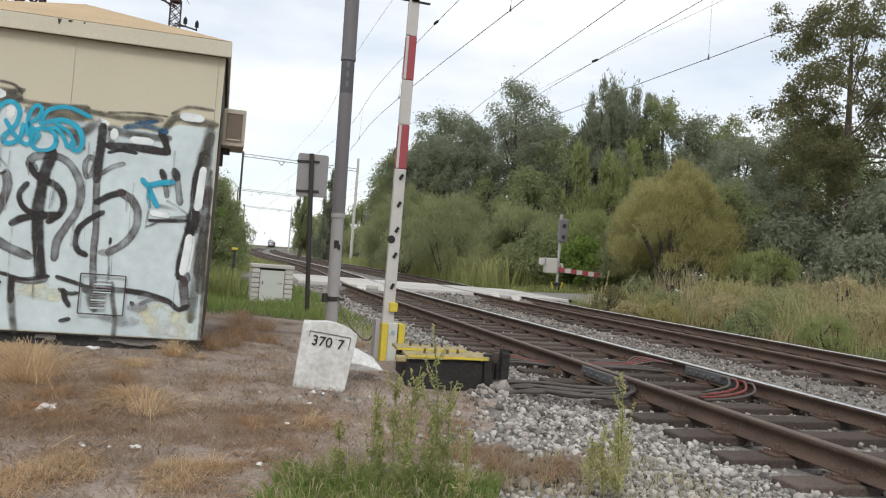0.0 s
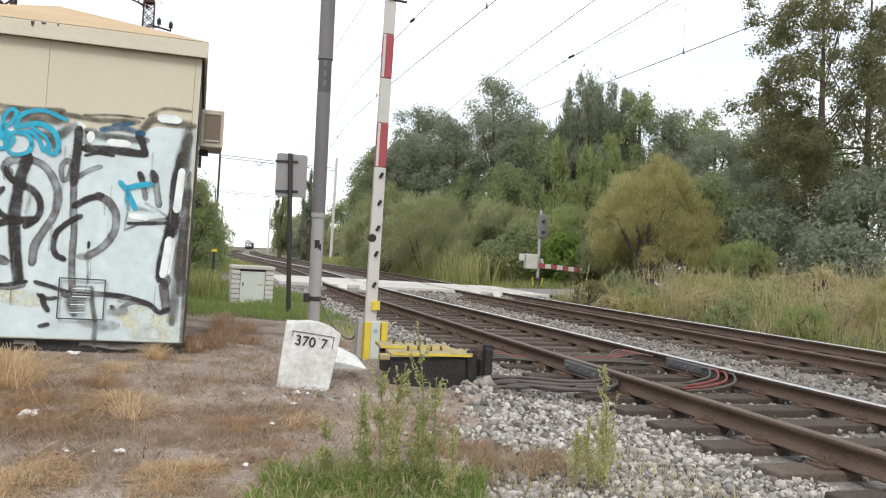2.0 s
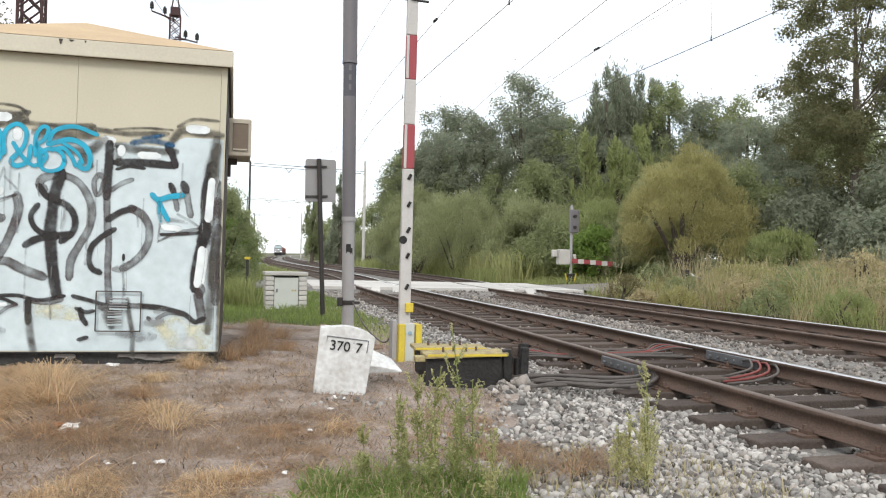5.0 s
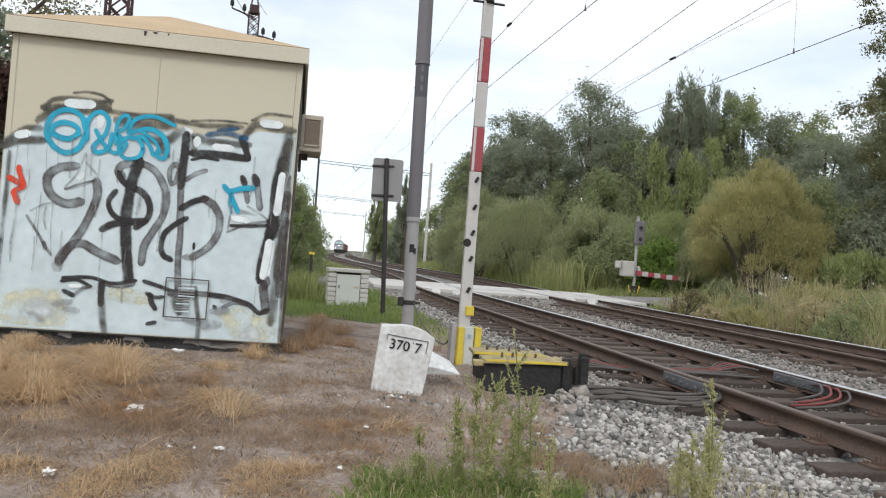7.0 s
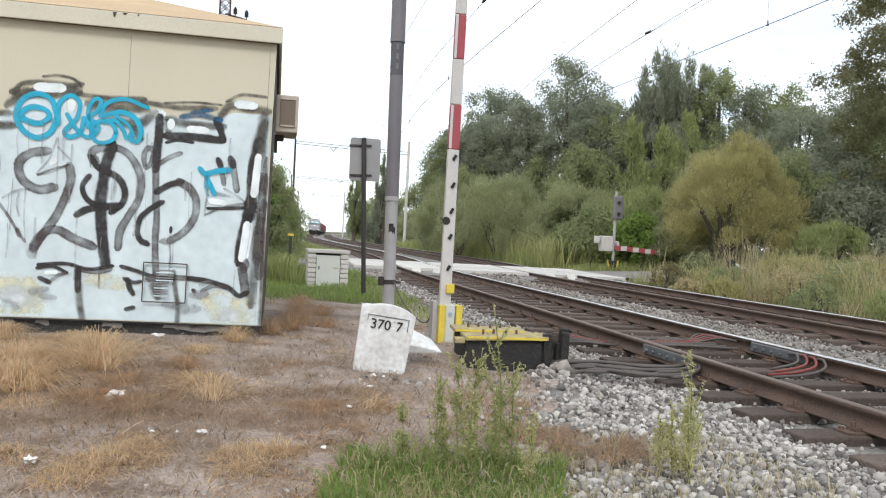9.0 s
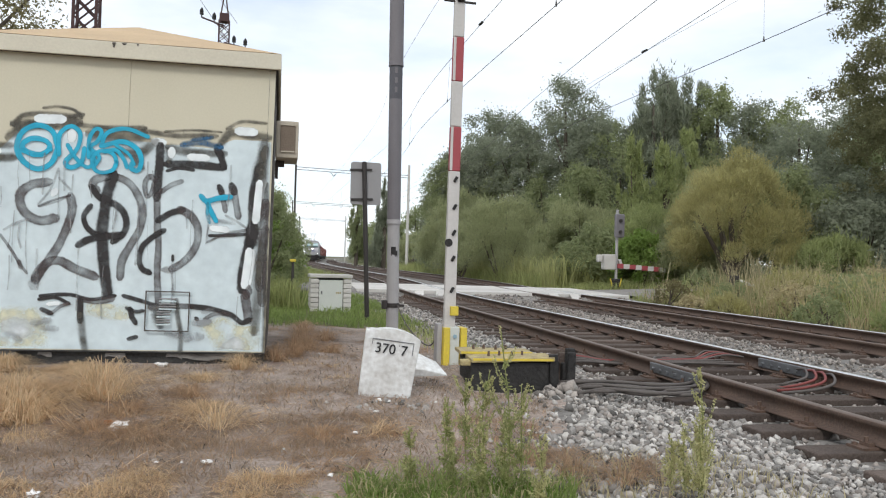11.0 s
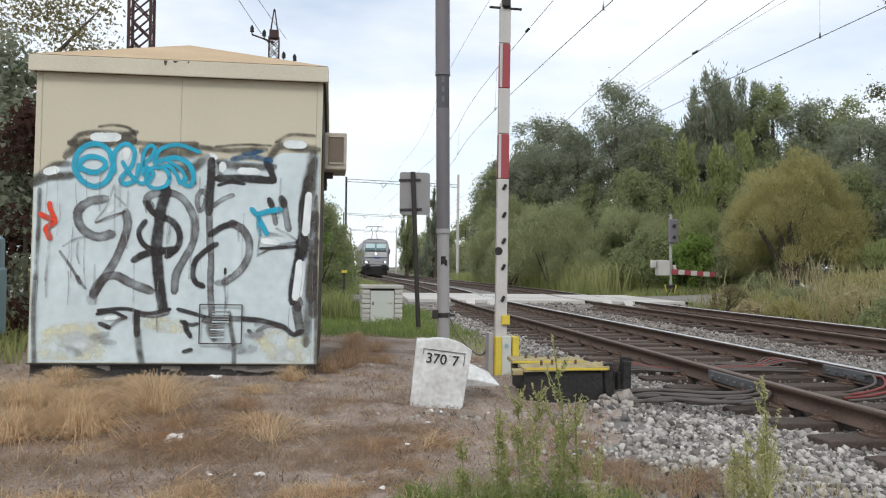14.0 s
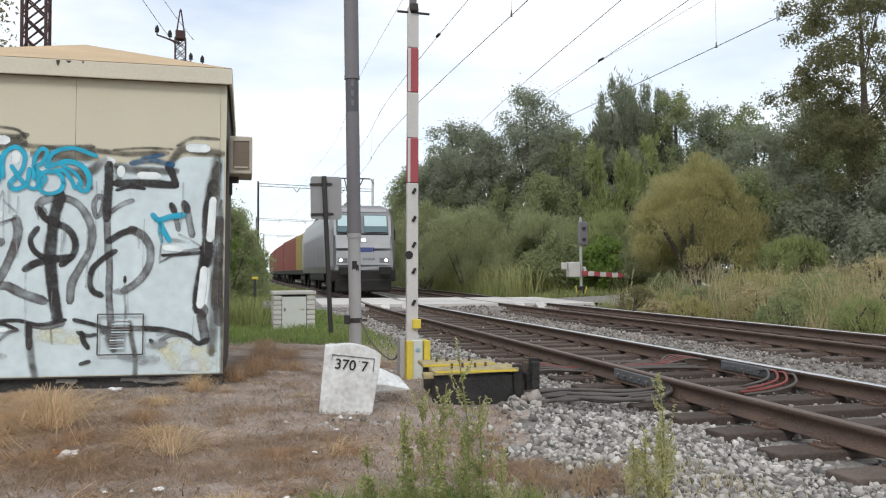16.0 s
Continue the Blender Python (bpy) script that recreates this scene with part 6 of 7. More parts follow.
def tuft(x, y, h, n, spread, mat, label, group):
    z = height(x, y)
    d = fans(n)
    k = rng.uniform(0.15, 1.0, n)
    base = np.concatenate([d * (spread * 0.32 * k)[:, None] + rng.normal(0, 0.015, (n, 2)), np.full((n, 1), -0.01)], 1)
    d = unit(d + rng.normal(0, 0.3, (n, 2)))
    t = arching("grass_tuft", base, d, spread * 1.25 * k * rng.uniform(0.6, 1.25, n), h * (1.12 - 0.5 * k) * rng.uniform(0.55, 1.1, n), 0.0048, mat)
    t.matrix_world = pose(x, y, z)
    tagged(t, label, "grass tuft", group)


DRY = "dry grass tufts"
for x, y, h, s in ((-0.98, 6.3, 0.29, 0.56), (-1.5, 6.05, 0.23, 0.55), (-1.9, 6.3, 0.24, 0.5), (-1.35, 5.6, 0.2, 0.46), (-1.75, 5.5, 0.2, 0.46), (-2.3, 5.9, 0.25, 0.5), (-0.14, 5.45, 0.15, 0.42), (0.02, 7.45, 0.16, 0.24), (-0.28, 6.85, 0.08, 0.26), (-1.9, 7.25, 0.15, 0.3), (-1.3, 7.2, 0.10, 0.26), (-2.5, 6.9, 0.2, 0.36), (-2.4, 5.2, 0.2, 0.4), (-0.25, 5.8, 0.08, 0.3)):
    tuft(x, y, h, 620 if x < -0.5 else 230, s, L_straw, "arching tuft of straw-coloured dry grass", DRY)


def mat_of_straw(x, y, r, n, mat=None, label="trampled mat of pale tangled straw on the dirt"):
    """A trampled mat: blades lying every way over one another."""
    a, k = rng.uniform(0, 6.28, n), np.sqrt(rng.random(n))
    base = np.stack([np.cos(a) * k * r, np.sin(a) * k * r * 0.9, -0.008 + 0.03 * (1 - k) * rng.random(n)], 1)
    t = arching("grass_mat", base, fans(n), rng.uniform(0.03, 0.16, n), rng.uniform(0.01, 0.075, n) * (1.25 - k), 0.0042, mat or L_straw)
    t.matrix_world = pose(x, y, height(x, y))
    tagged(t, label, "straw mat", "straw mats")


for x, y, r, n in ((-0.55, 3.92, 0.24, 620), (-0.45, 4.12, 0.16, 300), (-0.68, 3.68, 0.18, 380), (0.08, 3.96, 0.2, 480), (0.24, 4.05, 0.16, 300), (0.03, 3.72, 0.13, 220), (-1.06, 3.98, 0.2, 420), (-1.5, 4.1, 0.26, 480), (-2.0, 4.5, 0.3, 500), (-1.2, 5.15, 0.2, 260)):
    mat_of_straw(x, y, r, n)
for x, y, r, n in ((-0.55, 4.9, 0.4, 700), (-0.1, 4.75, 0.35, 480), (-0.95, 4.8, 0.35, 500), (0.4, 4.65, 0.32, 420), (-0.6, 5.35, 0.4, 520), (0.3, 5.4, 0.34, 300), (-1.45, 4.8, 0.34, 420), (0.75, 5.4, 0.3, 260), (-0.5, 6.2, 0.4, 400), (0.9, 6.4, 0.34, 240), (0.3, 6.4, 0.36, 260)):
    mat_of_straw(x, y, r, n, L_deadbrown, "flattened mat of dark rotted grass on the dirt")

for x, y, h, s in ((0.55, 8.3, 0.22, 0.3), (0.75, 9.1, 0.2, 0.3), (0.35, 7.9, 0.16, 0.24), (1.1, 10.3, 0.15, 0.4), (0.9, 11.4, 0.18, 0.4), (-0.6, 5.15, 0.09, 0.35), (0.5, 5.0, 0.07, 0.3), (-0.75, 5.75, 0.10, 0.34), (-0.35, 6.25, 0.09, 0.28), (0.75, 10.0, 0.2, 0.36), (-0.9, 5.35, 0.08, 0.3), (1.0, 8.9, 0.12, 0.3)):
    tuft(x, y, h, 260, s, L_rustgrass, "rusty brown dead grass tuft", DRY)
for x, y, h, s in ((1.95, 3.75, 0.12, 0.3), (1.75, 3.95, 0.12, 0.26), (1.6, 4.25, 0.10, 0.26), (2.15, 3.95, 0.09, 0.22), (1.85, 4.3, 0.08, 0.25)):
    tuft(x, y, h, 110, s, L_rustgrass, "thin dead grass tuft among the stones", DRY)
    tuft(x + 0.06, y + 0.05, h, 90, s, L_deadbrown, "thin dead grass tuft among the stones", DRY)
for mt, n, hg, sd in ((L_grass, 6500, 0.10, 6), (L_bright, 6500, 0.11, 36), (L_weed, 2500, 0.13, 16), (L_verge, 2200, 0.13, 26)):
    stuff(blades("green_grass", scatter(n, 0.35, 2.05, 2.6, 4.4, lambda x, y: patchy(x, y, sd, -0.12, 1.6) and x > 0.42 + 0.3 * noise.noise((x * 3, y * 3, 8)) + 0.12 * max(0, y - 3.3) and y < 3.95 - 0.3 * abs(x - 1.0) + 0.35 * noise.noise((x * 4, y * 4, 1)) and x < ballast_edge(y) + 0.15), hg, 0.007, 0.6, mt, droop=0.25), "fresh green grass and weeds at the edge of the gravel", "grass")
stuff(blades("green_grass", scatter(900, 1.3, 2.9, 2.8, 4.2), 0.10, 0.006, 0.4, L_verge), "thin dry grass in the gravel", "grass")
stuff(blades("track_grass", scatter(1500, 2.3, 3.4, 8.5, 16, lambda x, y: x < ballast_edge(y) + 0.15), 0.16, 0.01, 0.4, L_weed), "weeds along the edge of the ballast", "grass")


def weed(x, y, h, mat, seed, label):
    """A tall weed: stem, side shoots, narrow leaves and seed heads."""
    rs = random.Random(seed)
    t = thing("weed", label, "weed", pose(x, y, height(x, y)), "tall weeds by the gravel")
    bm = bmesh.new()
    lean = Vector((rs.uniform(-0.08, 0.08), rs.uniform(-0.05, 0.05), 1)).normalized()
    sway = Vector((rs.uniform(-0.05, 0.05), rs.uniform(-0.03, 0.03), 0)) * h
    shoots = [([Vector((0, 0, -0.02)), lean * h * 0.5 + sway, lean * h], 1.0)]
    for k in range(int(9 + 18 * h)):
        a, f = rs.uniform(0, 6.28), rs.uniform(0.10, 0.93)
        out = Vector((math.cos(a), math.sin(a), 0))
        ln = h * rs.uniform(0.10, 0.32) * (1.15 - 0.8 * f)
        s = lean * h * f + sway * (1 - (2 * f - 1) ** 2)
        shoots.append(([s, s + out * ln * 0.42 + lean * ln * 0.45, s + out * ln * 0.66 + lean * ln * 1.05], 0.5))
    c, o, c2, o2 = [], [], [], []
    for pts, w in shoots:
        pts = smooth_line(pts, 6)
        tube(bm, pts, 0.003 * w, 4)
        n = len(pts)
        for i, p in enumerate(pts):
            f = p.z / h
            for _ in range(2 if f > 0.35 or rs.random() < 0.5 else 1):
                d = Vector((rs.gauss(0, 1), rs.gauss(0, 1), rs.gauss(-0.1, 0.6))).normalized()
                r = rs.uniform(0.003, 0.026) * (1.3 - f)
                high = f > 0.45 + rs.uniform(-0.15, 0.2) and i > 2
                (c2 if high else c).append(p + d * r * (0.5 if high else 1))
                (o2 if high else o).append(d)
    tagged(part("stem", bm, L_weed, t), kind="stuff")
    tagged(leaves("foliage", np.array(c), np.array(o), 0.0078, mat, t, 5.0), kind="stuff")
    tagged(leaves("seed_head", np.array(c2), np.array(o2), 0.0085, L_seed, t, 2.0), kind="stuff")


WEEDS = [(1.225, 3.5, 0.80, L_weed, 1), (1.10, 3.55, 0.60, L_weed, 2), (1.03, 3.5, 0.58, L_weed, 3), (1.33, 3.6, 0.55, L_weed, 4), (0.93, 3.6, 0.48, L_weed, 6), (2.165, 3.4, 0.66, L_seed, 7), (2.08, 3.35, 0.36, L_seed, 8), (2.22, 3.45, 0.45, L_seed, 9), (2.04, 3.45, 0.30, L_seed, 10), (1.30, 3.3, 0.36, L_seed, 11), (0.8, 3.7, 0.32, L_weed, 13), (2.13, 3.3, 0.40, L_seed, 14), (1.28, 3.7, 0.36, L_weed, 16), (1.0, 3.75, 0.30, L_weed, 17), (1.07, 3.35, 0.40, L_weed, 18)]
for wx, wy, wh, wm, ws in WEEDS:
    weed(wx, wy, wh, wm, ws, "yellow-green seeding weed in the gravel" if wm is L_seed else "tall green leafy weed beside the gravel")


# ---- ballast stones ----
def gravel(name, base, size, label, rough, mat=None):
    """Broken stones: deformed icosahedra or octahedra in one mesh."""
    bm = bmesh.new()
    if rough:
        bmesh.ops.create_cube(bm, size=1.2)
        bmesh.ops.triangulate(bm, faces=bm.faces)
    else:
        bmesh.ops.create_icosphere(bm, subdivisions=1, radius=1)
    bm.verts.ensure_lookup_table()
    bv = np.array([v.co[:] for v in bm.verts])
    bf = np.array([[v.index for v in f.verts] for f in bm.faces])
    bm.free()
    n, k = len(base), len(bv)
    s = size * np.minimum(np.exp(rng.normal(-0.1, 0.35, n)), 1.7)
    v = bv[None] * (1 + rng.normal(0, 0.22, (n, k, 3)))
    v = v * rng.uniform(0.55, 1.15, (n, 1, 3)) * s[:, None, None] / 2
    q = unit(rng.normal(0, 1, (n, 4)))
    w, x, y, z = q.T
    rot = np.stack([1 - 2 * (y * y + z * z), 2 * (x * y - z * w), 2 * (x * z + y * w), 2 * (x * y + z * w), 1 - 2 * (x * x + z * z), 2 * (y * z - x * w), 2 * (x * z - y * w), 2 * (y * z + x * w), 1 - 2 * (x * x + y * y)], 1).reshape(n, 3, 3)
    v = np.einsum("nij,nkj->nki", rot, v) + base[:, None]
    f = (bf[None] + (np.arange(n) * k)[:, None, None]).reshape(-1, 3)
    stuff(soup(name, v.reshape(-1, 3), f, mat or M_stone), label, "gravel")


def heap(p, lift):
    p = p.copy()
    p[:, 2] += rng.uniform(-0.01, lift, len(p))
    return p


def off_sleepers(x, y):
    c = line(y)
    return abs(x - c) > 1.38 and abs(x - c - FAR_TRACK) > 1.38


def in_tracks(x, y):
    return not off_sleepers(x, y)


def near_bed(x, y):
    d = x - ballast_edge(y) - 0.5 * noise.noise((x * 2, y * 2, 0)) - rng.normal(0, 0.28)
    return d > 0 and x < line(y) - 1.05 and not (2.0 < x < 2.8 and 6.9 < y < 7.6) and rng.random() < 0.3 + 0.7 * min(d / 0.9, 1)


gravel("ballast", heap(scatter(27000, 0.9, 4.2, 1.2, 9.5, near_bed), 0.02), 0.044, "pale grey broken ballast stones beside the near rail", False)
gravel("ballast", heap(scatter(15000, 0.9, 4.2, 0.8, 9.5, near_bed), 0.018), 0.042, "brownish broken ballast stones beside the near rail", False, M_bedstone)
gravel("ballast", heap(scatter(16000, 3.0, 12.2, 2.5, 13, lambda x, y: x > line(y) + 1.2 and x < line(y) + FAR_TRACK + 2.0 and off_sleepers(x, y)), 0.03), 0.048, "grey ballast between the tracks", True, M_bedstone)
gravel("ballast", heap(scatter(14000, 3.0, 12.2, 2.5, 24, lambda x, y: in_tracks(x, y) and abs(y - road_y(x)) > 2.9), 0.03), 0.048, "dark ballast between the sleepers", True, M_bedstone)
gravel("ballast", heap(scatter(14000, 2.9, 12.6, 12, 24.2, lambda x, y: x > ballast_edge(y) and x < line(y) + FAR_TRACK + 2.0 and abs(y - road_y(x)) > 2.9 and off_sleepers(x, y)), 0.03), 0.06, "grey ballast towards the crossing", True, M_bedstone)
gravel("ballast", heap(scatter(9000, 2.4, 4.6, 9.3, 24.2, lambda x, y: x > ballast_edge(y) + rng.normal(0, 0.2) and x < line(y) - 1.1 and abs(y - road_y(x)) > 2.9), 0.02), 0.055, "pale ballast along the near track towards the crossing", True)
gravel("stray_stones", heap(scatter(1500, -2.5, 2.6, 3.0, 10, lambda x, y: x < ballast_edge(y) and rng.random() < math.exp((x - ballast_edge(y)) * 0.9) and not (-2.4 < x < 0.4 and y > 7.6)), 0.005), 0.028, "stray pale stones on the dirt", False)
gravel("clods", heap(scatter(5500, -4.0, 2.6, 2.8, 9, on_dirt), 0.0), 0.018, "crumbs of earth and grit on the dirt", True, M_dirt)
def pile(n, x, y, sx, sy, lift):
    a, b = rng.normal(x, sx, n), rng.normal(y, sy, n)
    return np.array([(p, q, height(p, q) + lift * rng.random() * math.exp(-(((p - x) / sx) ** 2 + ((q - y) / sy) ** 2) / 2)) for p, q in zip(a, b)])


gravel("rubble", pile(60, 2.78, 6.58, 0.16, 0.09, 0.10), 0.09, "broken rubble heaped in front of the cable pit", False, M_bedstone)
gravel("rubble", pile(22, 2.95, 6.5, 0.2, 0.1, 0.06), 0.075, "pale rubble heaped in front of the cable pit", False)
gravel("rubble", pile(26, 1.12, 5.9, 0.22, 0.14, 0.01), 0.05, "pale chips at the foot of the milestone", False)
gravel("ballast", heap(scatter(5000, 1.0, 12, -4, 2.5, lambda x, y: x > ballast_edge(y) + rng.normal(0, 0.2) and x < line(y) + FAR_TRACK + 2.0), 0.02), 0.06, "grey ballast beside the near track", True)
stuff(blades("rough_grass", scatter(5000, -5, 1.3, -4, 2.6, lambda x, y: patchy(x, y, 77, 0.0)), 0.12, 0.012, 0.6, L_verge, droop=0.3), "thin dry grass on the dirt bank", "grass")


# ---- train ----
M_locobody = material("silver_grey_loco_paint", (0.31, 0.31, 0.32), (0.21, 0.21, 0.22), 0.4, 0.2, scale=1.5, fine=30, bump=0.02)
M_locofront = material("pale_loco_front", (0.44, 0.44, 0.45), (0.30, 0.30, 0.31), 0.4, 0.1, scale=2, fine=30, bump=0.02)
M_under = material("dark_underframe", (0.035, 0.032, 0.03), (0.018, 0.017, 0.016), 0.7, 0.2, scale=3, fine=30, bump=0.2)
M_glass = material("teal_windscreen", (0.10, 0.17, 0.18), (0.06, 0.11, 0.12), 0.08, bump=0, spec=0.9)
M_blind = material("pale_sun_blind", (0.52, 0.66, 0.68), (0.46, 0.60, 0.62), 0.6, bump=0)
M_locoblue = material("blue_loco_plate", (0.05, 0.07, 0.22), rough=0.4, bump=0)
M_ywagon = material("dull_yellow_container", (0.38, 0.30, 0.085), (0.28, 0.215, 0.065), 0.55, 0.1, scale=1.2, fine=25, bump=0.04)
M_rwagon = material("faded_red_container", (0.29, 0.085, 0.068), (0.19, 0.065, 0.055), 0.6, 0.1, scale=1.2, fine=25, bump=0.04)
M_lamp = glow("headlamp_glow", (1.0, 0.95, 0.85), 9.0)


def bogie(vehicle, y):
    bm = bmesh.new()
    for sx in (-1, 1):
        box(bm, sx * 1.02, y, 0.62, 0.16, 2.9, 0.34, 0.05)
    box(bm, 0, y, 0.66, 1.9, 0.5, 0.3, 0.03)
    b = part("bogie", bm, M_under, vehicle)
    for dy in (-1.2, 1.2):
        bm = bmesh.new()
        for sx in (-1, 1):
            rod(bm, (sx * 0.70, y + dy, 0.5), (sx * 0.83, y + dy, 0.5), 0.5, seg=18)
        rod(bm, (-0.8, y + dy, 0.5), (0.8, y + dy, 0.5), 0.09, seg=8)
        part("wheelset", bm, M_under, b)


def make_loco():
    """The front looks along -y; its nose is at y = 0."""
    v = thing("locomotive", "silver-grey boxy electric locomotive hauling the freight train", "locomotive")
    side = [(1.36, 0.95), (1.47, 1.25), (1.48, 2.9), (1.40, 3.45), (1.24, 3.86), (0.95, 3.98)]
    prof = side + [(-x, z) for x, z in reversed(side)]
    def nose(z):
        return 0.05 + max(0, z - 1.9) * 0.30 + max(0, 1.3 - z) * 0.1
    bm = bmesh.new()
    rings = []
    for end, sgn in ((0.0, 1), (0.55, 1), (18.4, -1), (18.9, -1)):
        ring = []
        for x, z in prof:
            w = 0.90 if end in (0.0, 18.9) else 1.0
            y = end + (nose(z) if end == 0.0 else 0.4 * nose(z) if end == 0.55 else -nose(z) if end == 18.9 else -0.4 * nose(z))
            ring.append(bm.verts.new((x * w, y, z)))
        rings.append(ring)
    n = len(prof)
    for a, b in zip(rings, rings[1:]):
        for i in range(n):
            bm.faces.new((a[i], a[(i + 1) % n], b[(i + 1) % n], b[i]))
    bm.faces.new(rings[0])
    bm.faces.new(rings[-1][::-1])
    part("body", bm, M_locobody, v, "ribbed silver-grey body")
    def front(name, x, z, sx, sz, mat, out=0.012, depth=0.03, label=""):
        bm = bmesh.new()
        slant = math.atan(0.30) if z > 1.9 else 0
        box(bm, x, nose(z) - out, z, sx, depth, sz, 0.008, turn=Matrix.Rotation(-slant, 4, "X"))
        return part(name, bm, mat, v, label)
    front("front_panel", 0, 1.62, 2.4, 0.62, M_locofront)
    front("front_panel", 0, 2.34, 2.42, 0.62, M_locofront)
    for sx in (-1, 1):
        w = front("windscreen", sx * 0.59, 3.16, 1.06, 0.82, M_glass, 0.03)
        bm = bmesh.new()
        box(bm, sx * 0.59, nose(3.26) - 0.050, 3.28, 1.0, 0.01, 0.50, turn=Matrix.Rotation(-math.atan(0.30), 4, "X"))
        part("sun_blind", bm, M_blind, w)
        h = front("headlamp_housing", sx * 0.92, 1.52, 0.42, 0.20, M_plate, 0.03)
        bm = bmesh.new()
        rod(bm, (sx * 1.0, nose(1.52) - 0.05, 1.52), (sx * 1.0, nose(1.52) - 0.07, 1.52), 0.065, seg=14)
        part("headlamp", bm, M_lamp, h)
        bm = bmesh.new()
        rod(bm, (sx * 0.875, 0.1, 1.05), (sx * 0.875, -0.45, 1.05), 0.11, seg=12)
        box(bm, sx * 0.875, -0.5, 1.05, 0.56, 0.08, 0.38, 0.05)
        part("buffer", bm, M_under, v)
        front("pillar", sx * 1.22, 3.06, 0.12, 0.96, M_locofront, 0.02)
    u = front("upper_lamp_housing", 0.02, 2.42, 0.3, 0.24, M_locofront, 0.04)
    bm = bmesh.new()
    rod(bm, (0.02, nose(2.42) - 0.06, 2.42), (0.02, nose(2.42) - 0.08, 2.42), 0.075, seg=14)
    part("headlamp", bm, M_lamp, u)
    front("wiper_strip", 0, 2.68, 2.3, 0.06, M_under, 0.035)
    front("name_plate", 0.12, 1.99, 0.52, 0.20, M_locoblue, 0.035)
    front("emblem_bar", 0.44, 1.99, 0.05, 0.22, M_locoblue, 0.035)
    for k in range(5):
        front("number_bar", 0.02 + k * 0.11, 1.58, 0.07, 0.09, M_plate, 0.03)
    front("roof_edge", 0, 3.76, 2.2, 0.18, M_locofront, 0.02)
    bm = bmesh.new()
    box(bm, 0, 0.35, 0.84, 2.85, 0.7, 0.5, 0.06)
    box(bm, 0, 0.10, 0.42, 2.5, 0.25, 0.58, 0.08)
    part("snow_plough", bm, M_under, v)
    bm = bmesh.new()
    box(bm, 0, 9.45, 0.78, 2.6, 9.0, 0.42, 0.05)
    part("underframe", bm, M_under, v)
    for k in range(26):
        for sx in (-1, 1):
            bm = bmesh.new()
            box(bm, sx * 1.485, 3.2 + k * 0.5, 2.0, 0.02, 0.06, 1.5)
            part("body_rib", bm, M_locobody, v)
    for sx in (-1, 1):
        bm = bmesh.new()
        box(bm, sx * 1.485, 1.35, 2.55, 0.03, 0.55, 0.75, 0.02)
        part("cab_window", bm, M_glass, v)
        bm = bmesh.new()
        box(bm, sx * 1.55, 1.0, 2.7, 0.10, 0.08, 0.5, 0.02)
        part("mirror", bm, M_under, v)
    for y in (4.6, 14.3):
        bogie(v, y)
    bm = bmesh.new()
    box(bm, 0, 9.5, 4.02, 1.7, 15, 0.14, 0.03)
    part("roof_equipment", bm, M_under, v)
    for y, up in ((3.2, 1), (15.6, 0)):
        top = 5.5 if up else 4.3
        bm = bmesh.new()
        box(bm, 0, y, 4.05, 1.1, 1.3, 0.12, 0.02)
        for sx in (-0.35, 0.35):
            rod(bm, (sx, y, 4.08), (sx * 0.5, y + 1.0, (4.1 + top) / 2), 0.035, seg=6)
            rod(bm, (sx * 0.5, y + 1.0, (4.1 + top) / 2), (sx * 1.3, y + 0.1, top), 0.025, seg=6)
        rod(bm, (-0.8, y + 0.1, top), (0.8, y + 0.1, top), 0.03, seg=6)
        rod(bm, (-0.8, y + 0.1, top), (-0.98, y + 0.1, top - 0.25), 0.02, seg=6)
        rod(bm, (0.8, y + 0.1, top), (0.98, y + 0.1, top - 0.25), 0.02, seg=6)
        part("pantograph", bm, M_under, v)
        for sx in (-0.5, 0.5):
            for dy in (-0.6, 0.6):
                bm = bmesh.new()
                rod(bm, (sx, y + dy, 3.85), (sx, y + dy, 4.05), 0.08, 0.06, 8)
                part("insulator", bm, M_under, v)
    return v


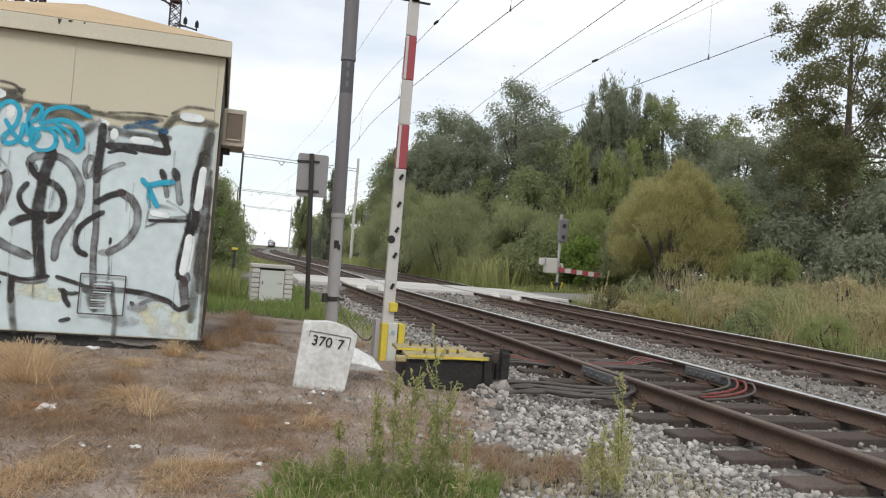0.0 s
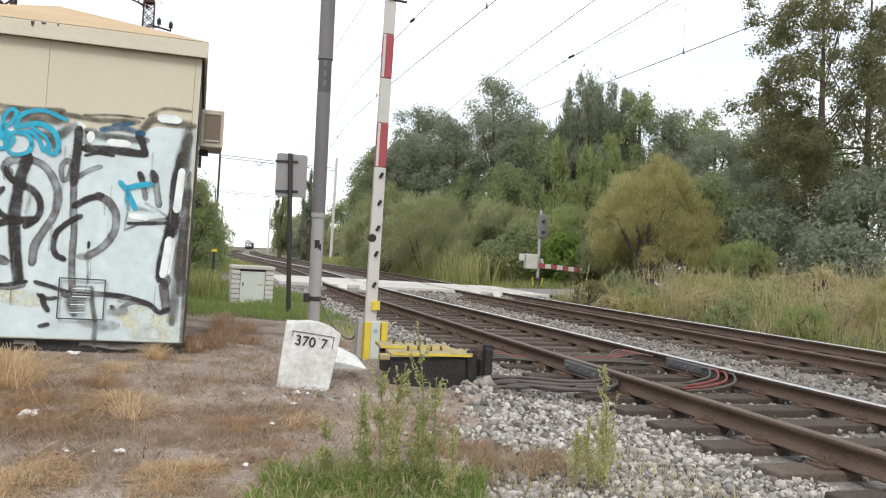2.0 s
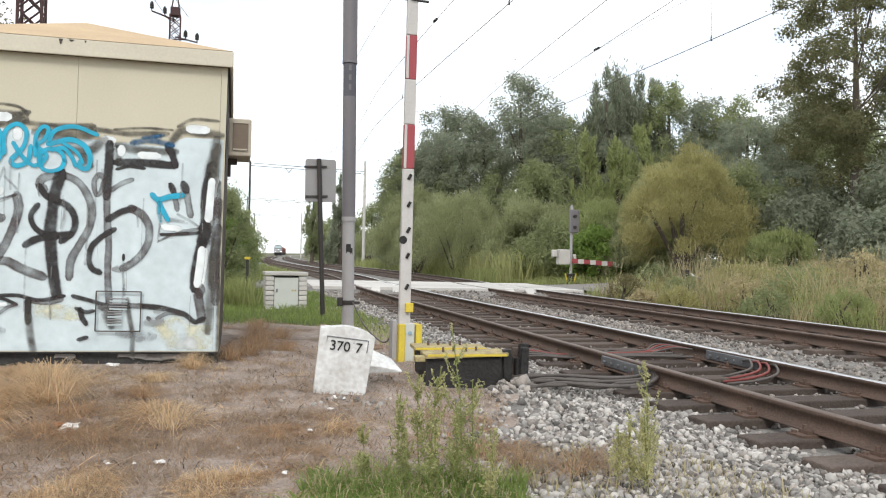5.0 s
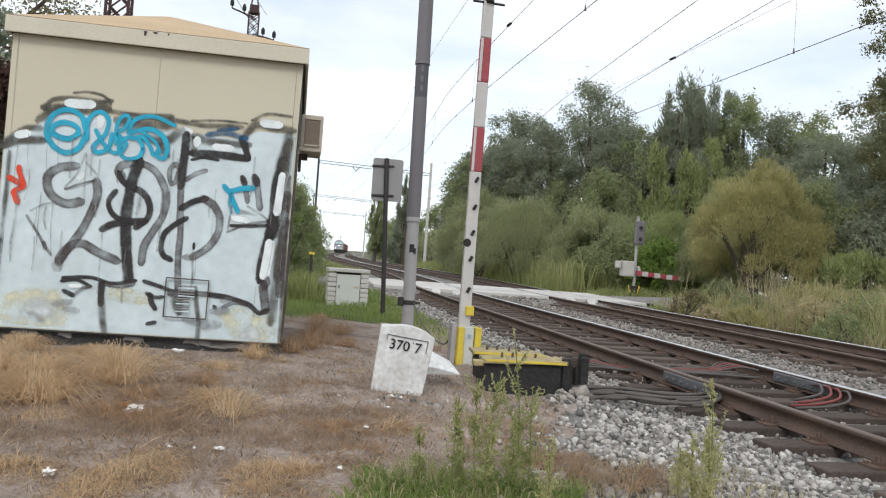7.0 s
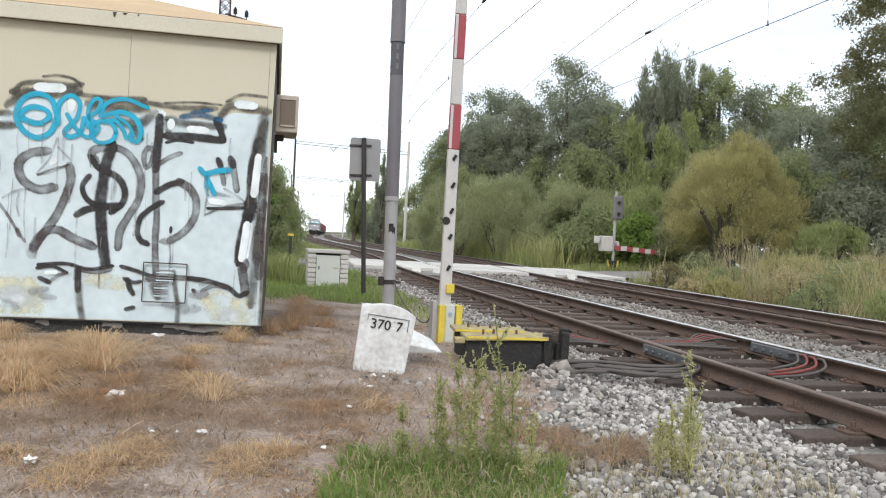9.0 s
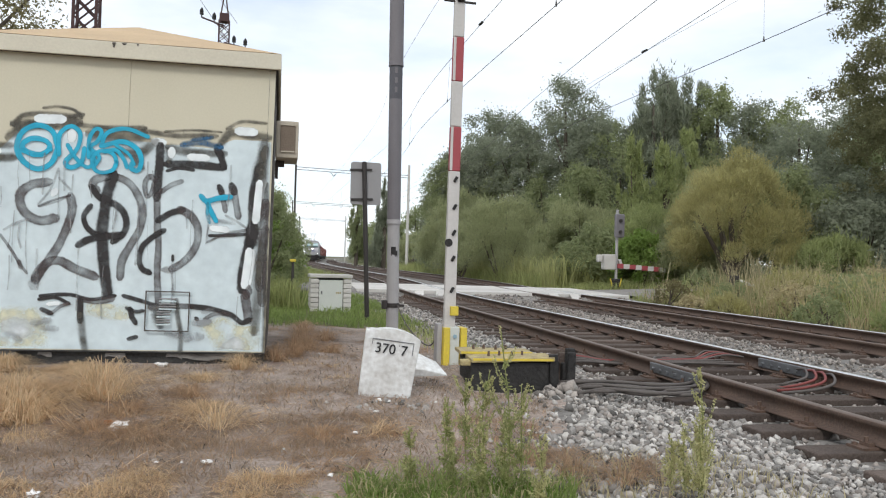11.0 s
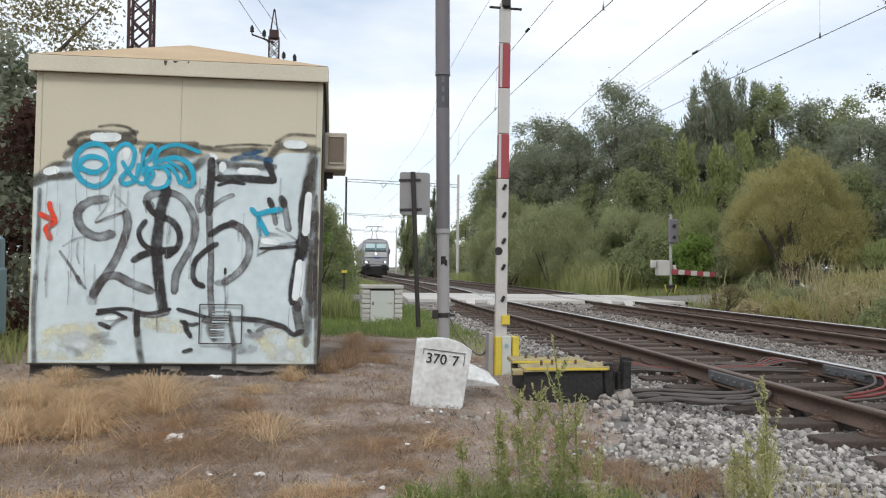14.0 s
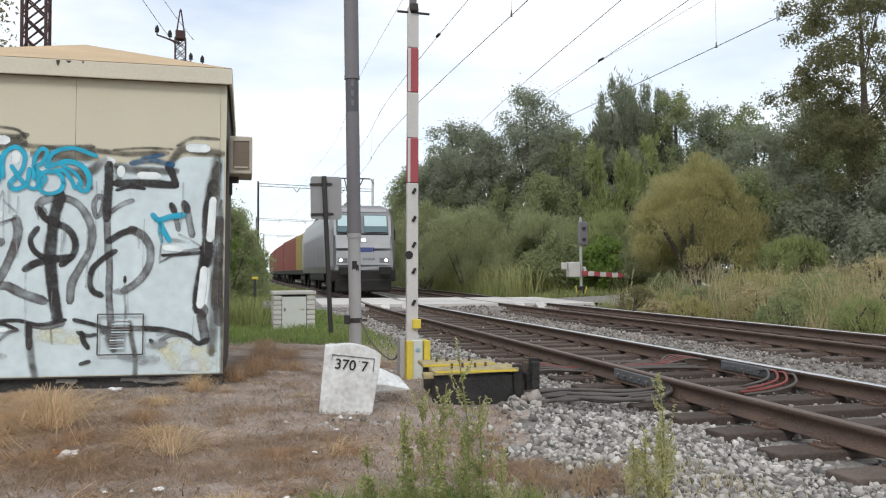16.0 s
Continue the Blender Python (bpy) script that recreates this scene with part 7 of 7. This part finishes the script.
def make_wagon(mat, label, tall, second=None):
    w = thing("container_wagon", label, "freight wagon", group="wagons of the freight train")
    bm = bmesh.new()
    for sx in (-1, 1):
        box(bm, sx * 1.1, 9.8, 1.0, 0.18, 19.4, 0.32, 0.02)
    for k in range(9):
        box(bm, 0, 0.6 + k * 2.3, 1.0, 2.2, 0.2, 0.2)
    part("chassis", bm, M_under, w)
    for y in (2.6, 17.0):
        bogie(w, y)
    for sx in (-0.875, 0.875):
        bm = bmesh.new()
        rod(bm, (sx, 0.1, 1.05), (sx, -0.45, 1.05), 0.1, seg=10)
        rod(bm, (sx, -0.45, 1.05), (sx, -0.52, 1.05), 0.24, seg=14)
        part("buffer", bm, M_under, w)
    for y0, ln in ((0.4, 6.06), (6.75, 12.2)):
        mat = second or mat if y0 > 1 else mat
        bm = bmesh.new()
        box(bm, 0, y0 + ln / 2, 1.17 + tall / 2, 2.38, ln, tall, 0.02)
        c = part("container", bm, mat, w)
        bm = bmesh.new()
        for k in range(int(ln / 0.28)):
            for sx in (-1, 1):
                box(bm, sx * 1.195, y0 + 0.2 + k * 0.28, 1.17 + tall / 2, 0.05, 0.14, tall - 0.24)
        tagged(part("corrugation", bm, mat, c), kind="stuff")
        for sx in (-1, 1):
            for dy in (0.05, ln - 0.05):
                bm = bmesh.new()
                box(bm, sx * 1.2, y0 + dy, 1.17 + tall / 2, 0.09, 0.1, tall, 0.01)
                part("corner_post", bm, mat, c)
    return w


SPEED, FRONT = 25.5, 34.6
LOCO = make_loco()
FIRST = make_wagon(M_ywagon, "wagon with yellow and red containers behind the locomotive", 2.55, M_rwagon)
RED = make_wagon(M_rwagon, "faded red container wagon of the freight train", 2.5)
WAGONS = [(FIRST, 19.9), (RED, 40.1)] + [(copy_thing(RED, Matrix()), 60.3 + 20.2 * k) for k in range(6)]


def ride(y0):
    """Rows of a vehicle that rolls down the line at an even speed, its nose y0 behind the train's front."""
    rows = []
    for k in range(17):
        y = FRONT + SPEED * (16 - k) + y0
        turn = math.degrees(math.atan2(line(y + 16) - line(y + 3), 13.0))
        rows.append((float(k), pose(line(y), y, 0, 0, 0, -turn)))
    return rows


def motions():
    walk(LOCO, ride(0.0))
    for wagon, back in WAGONS:
        walk(wagon, ride(back))


motions()
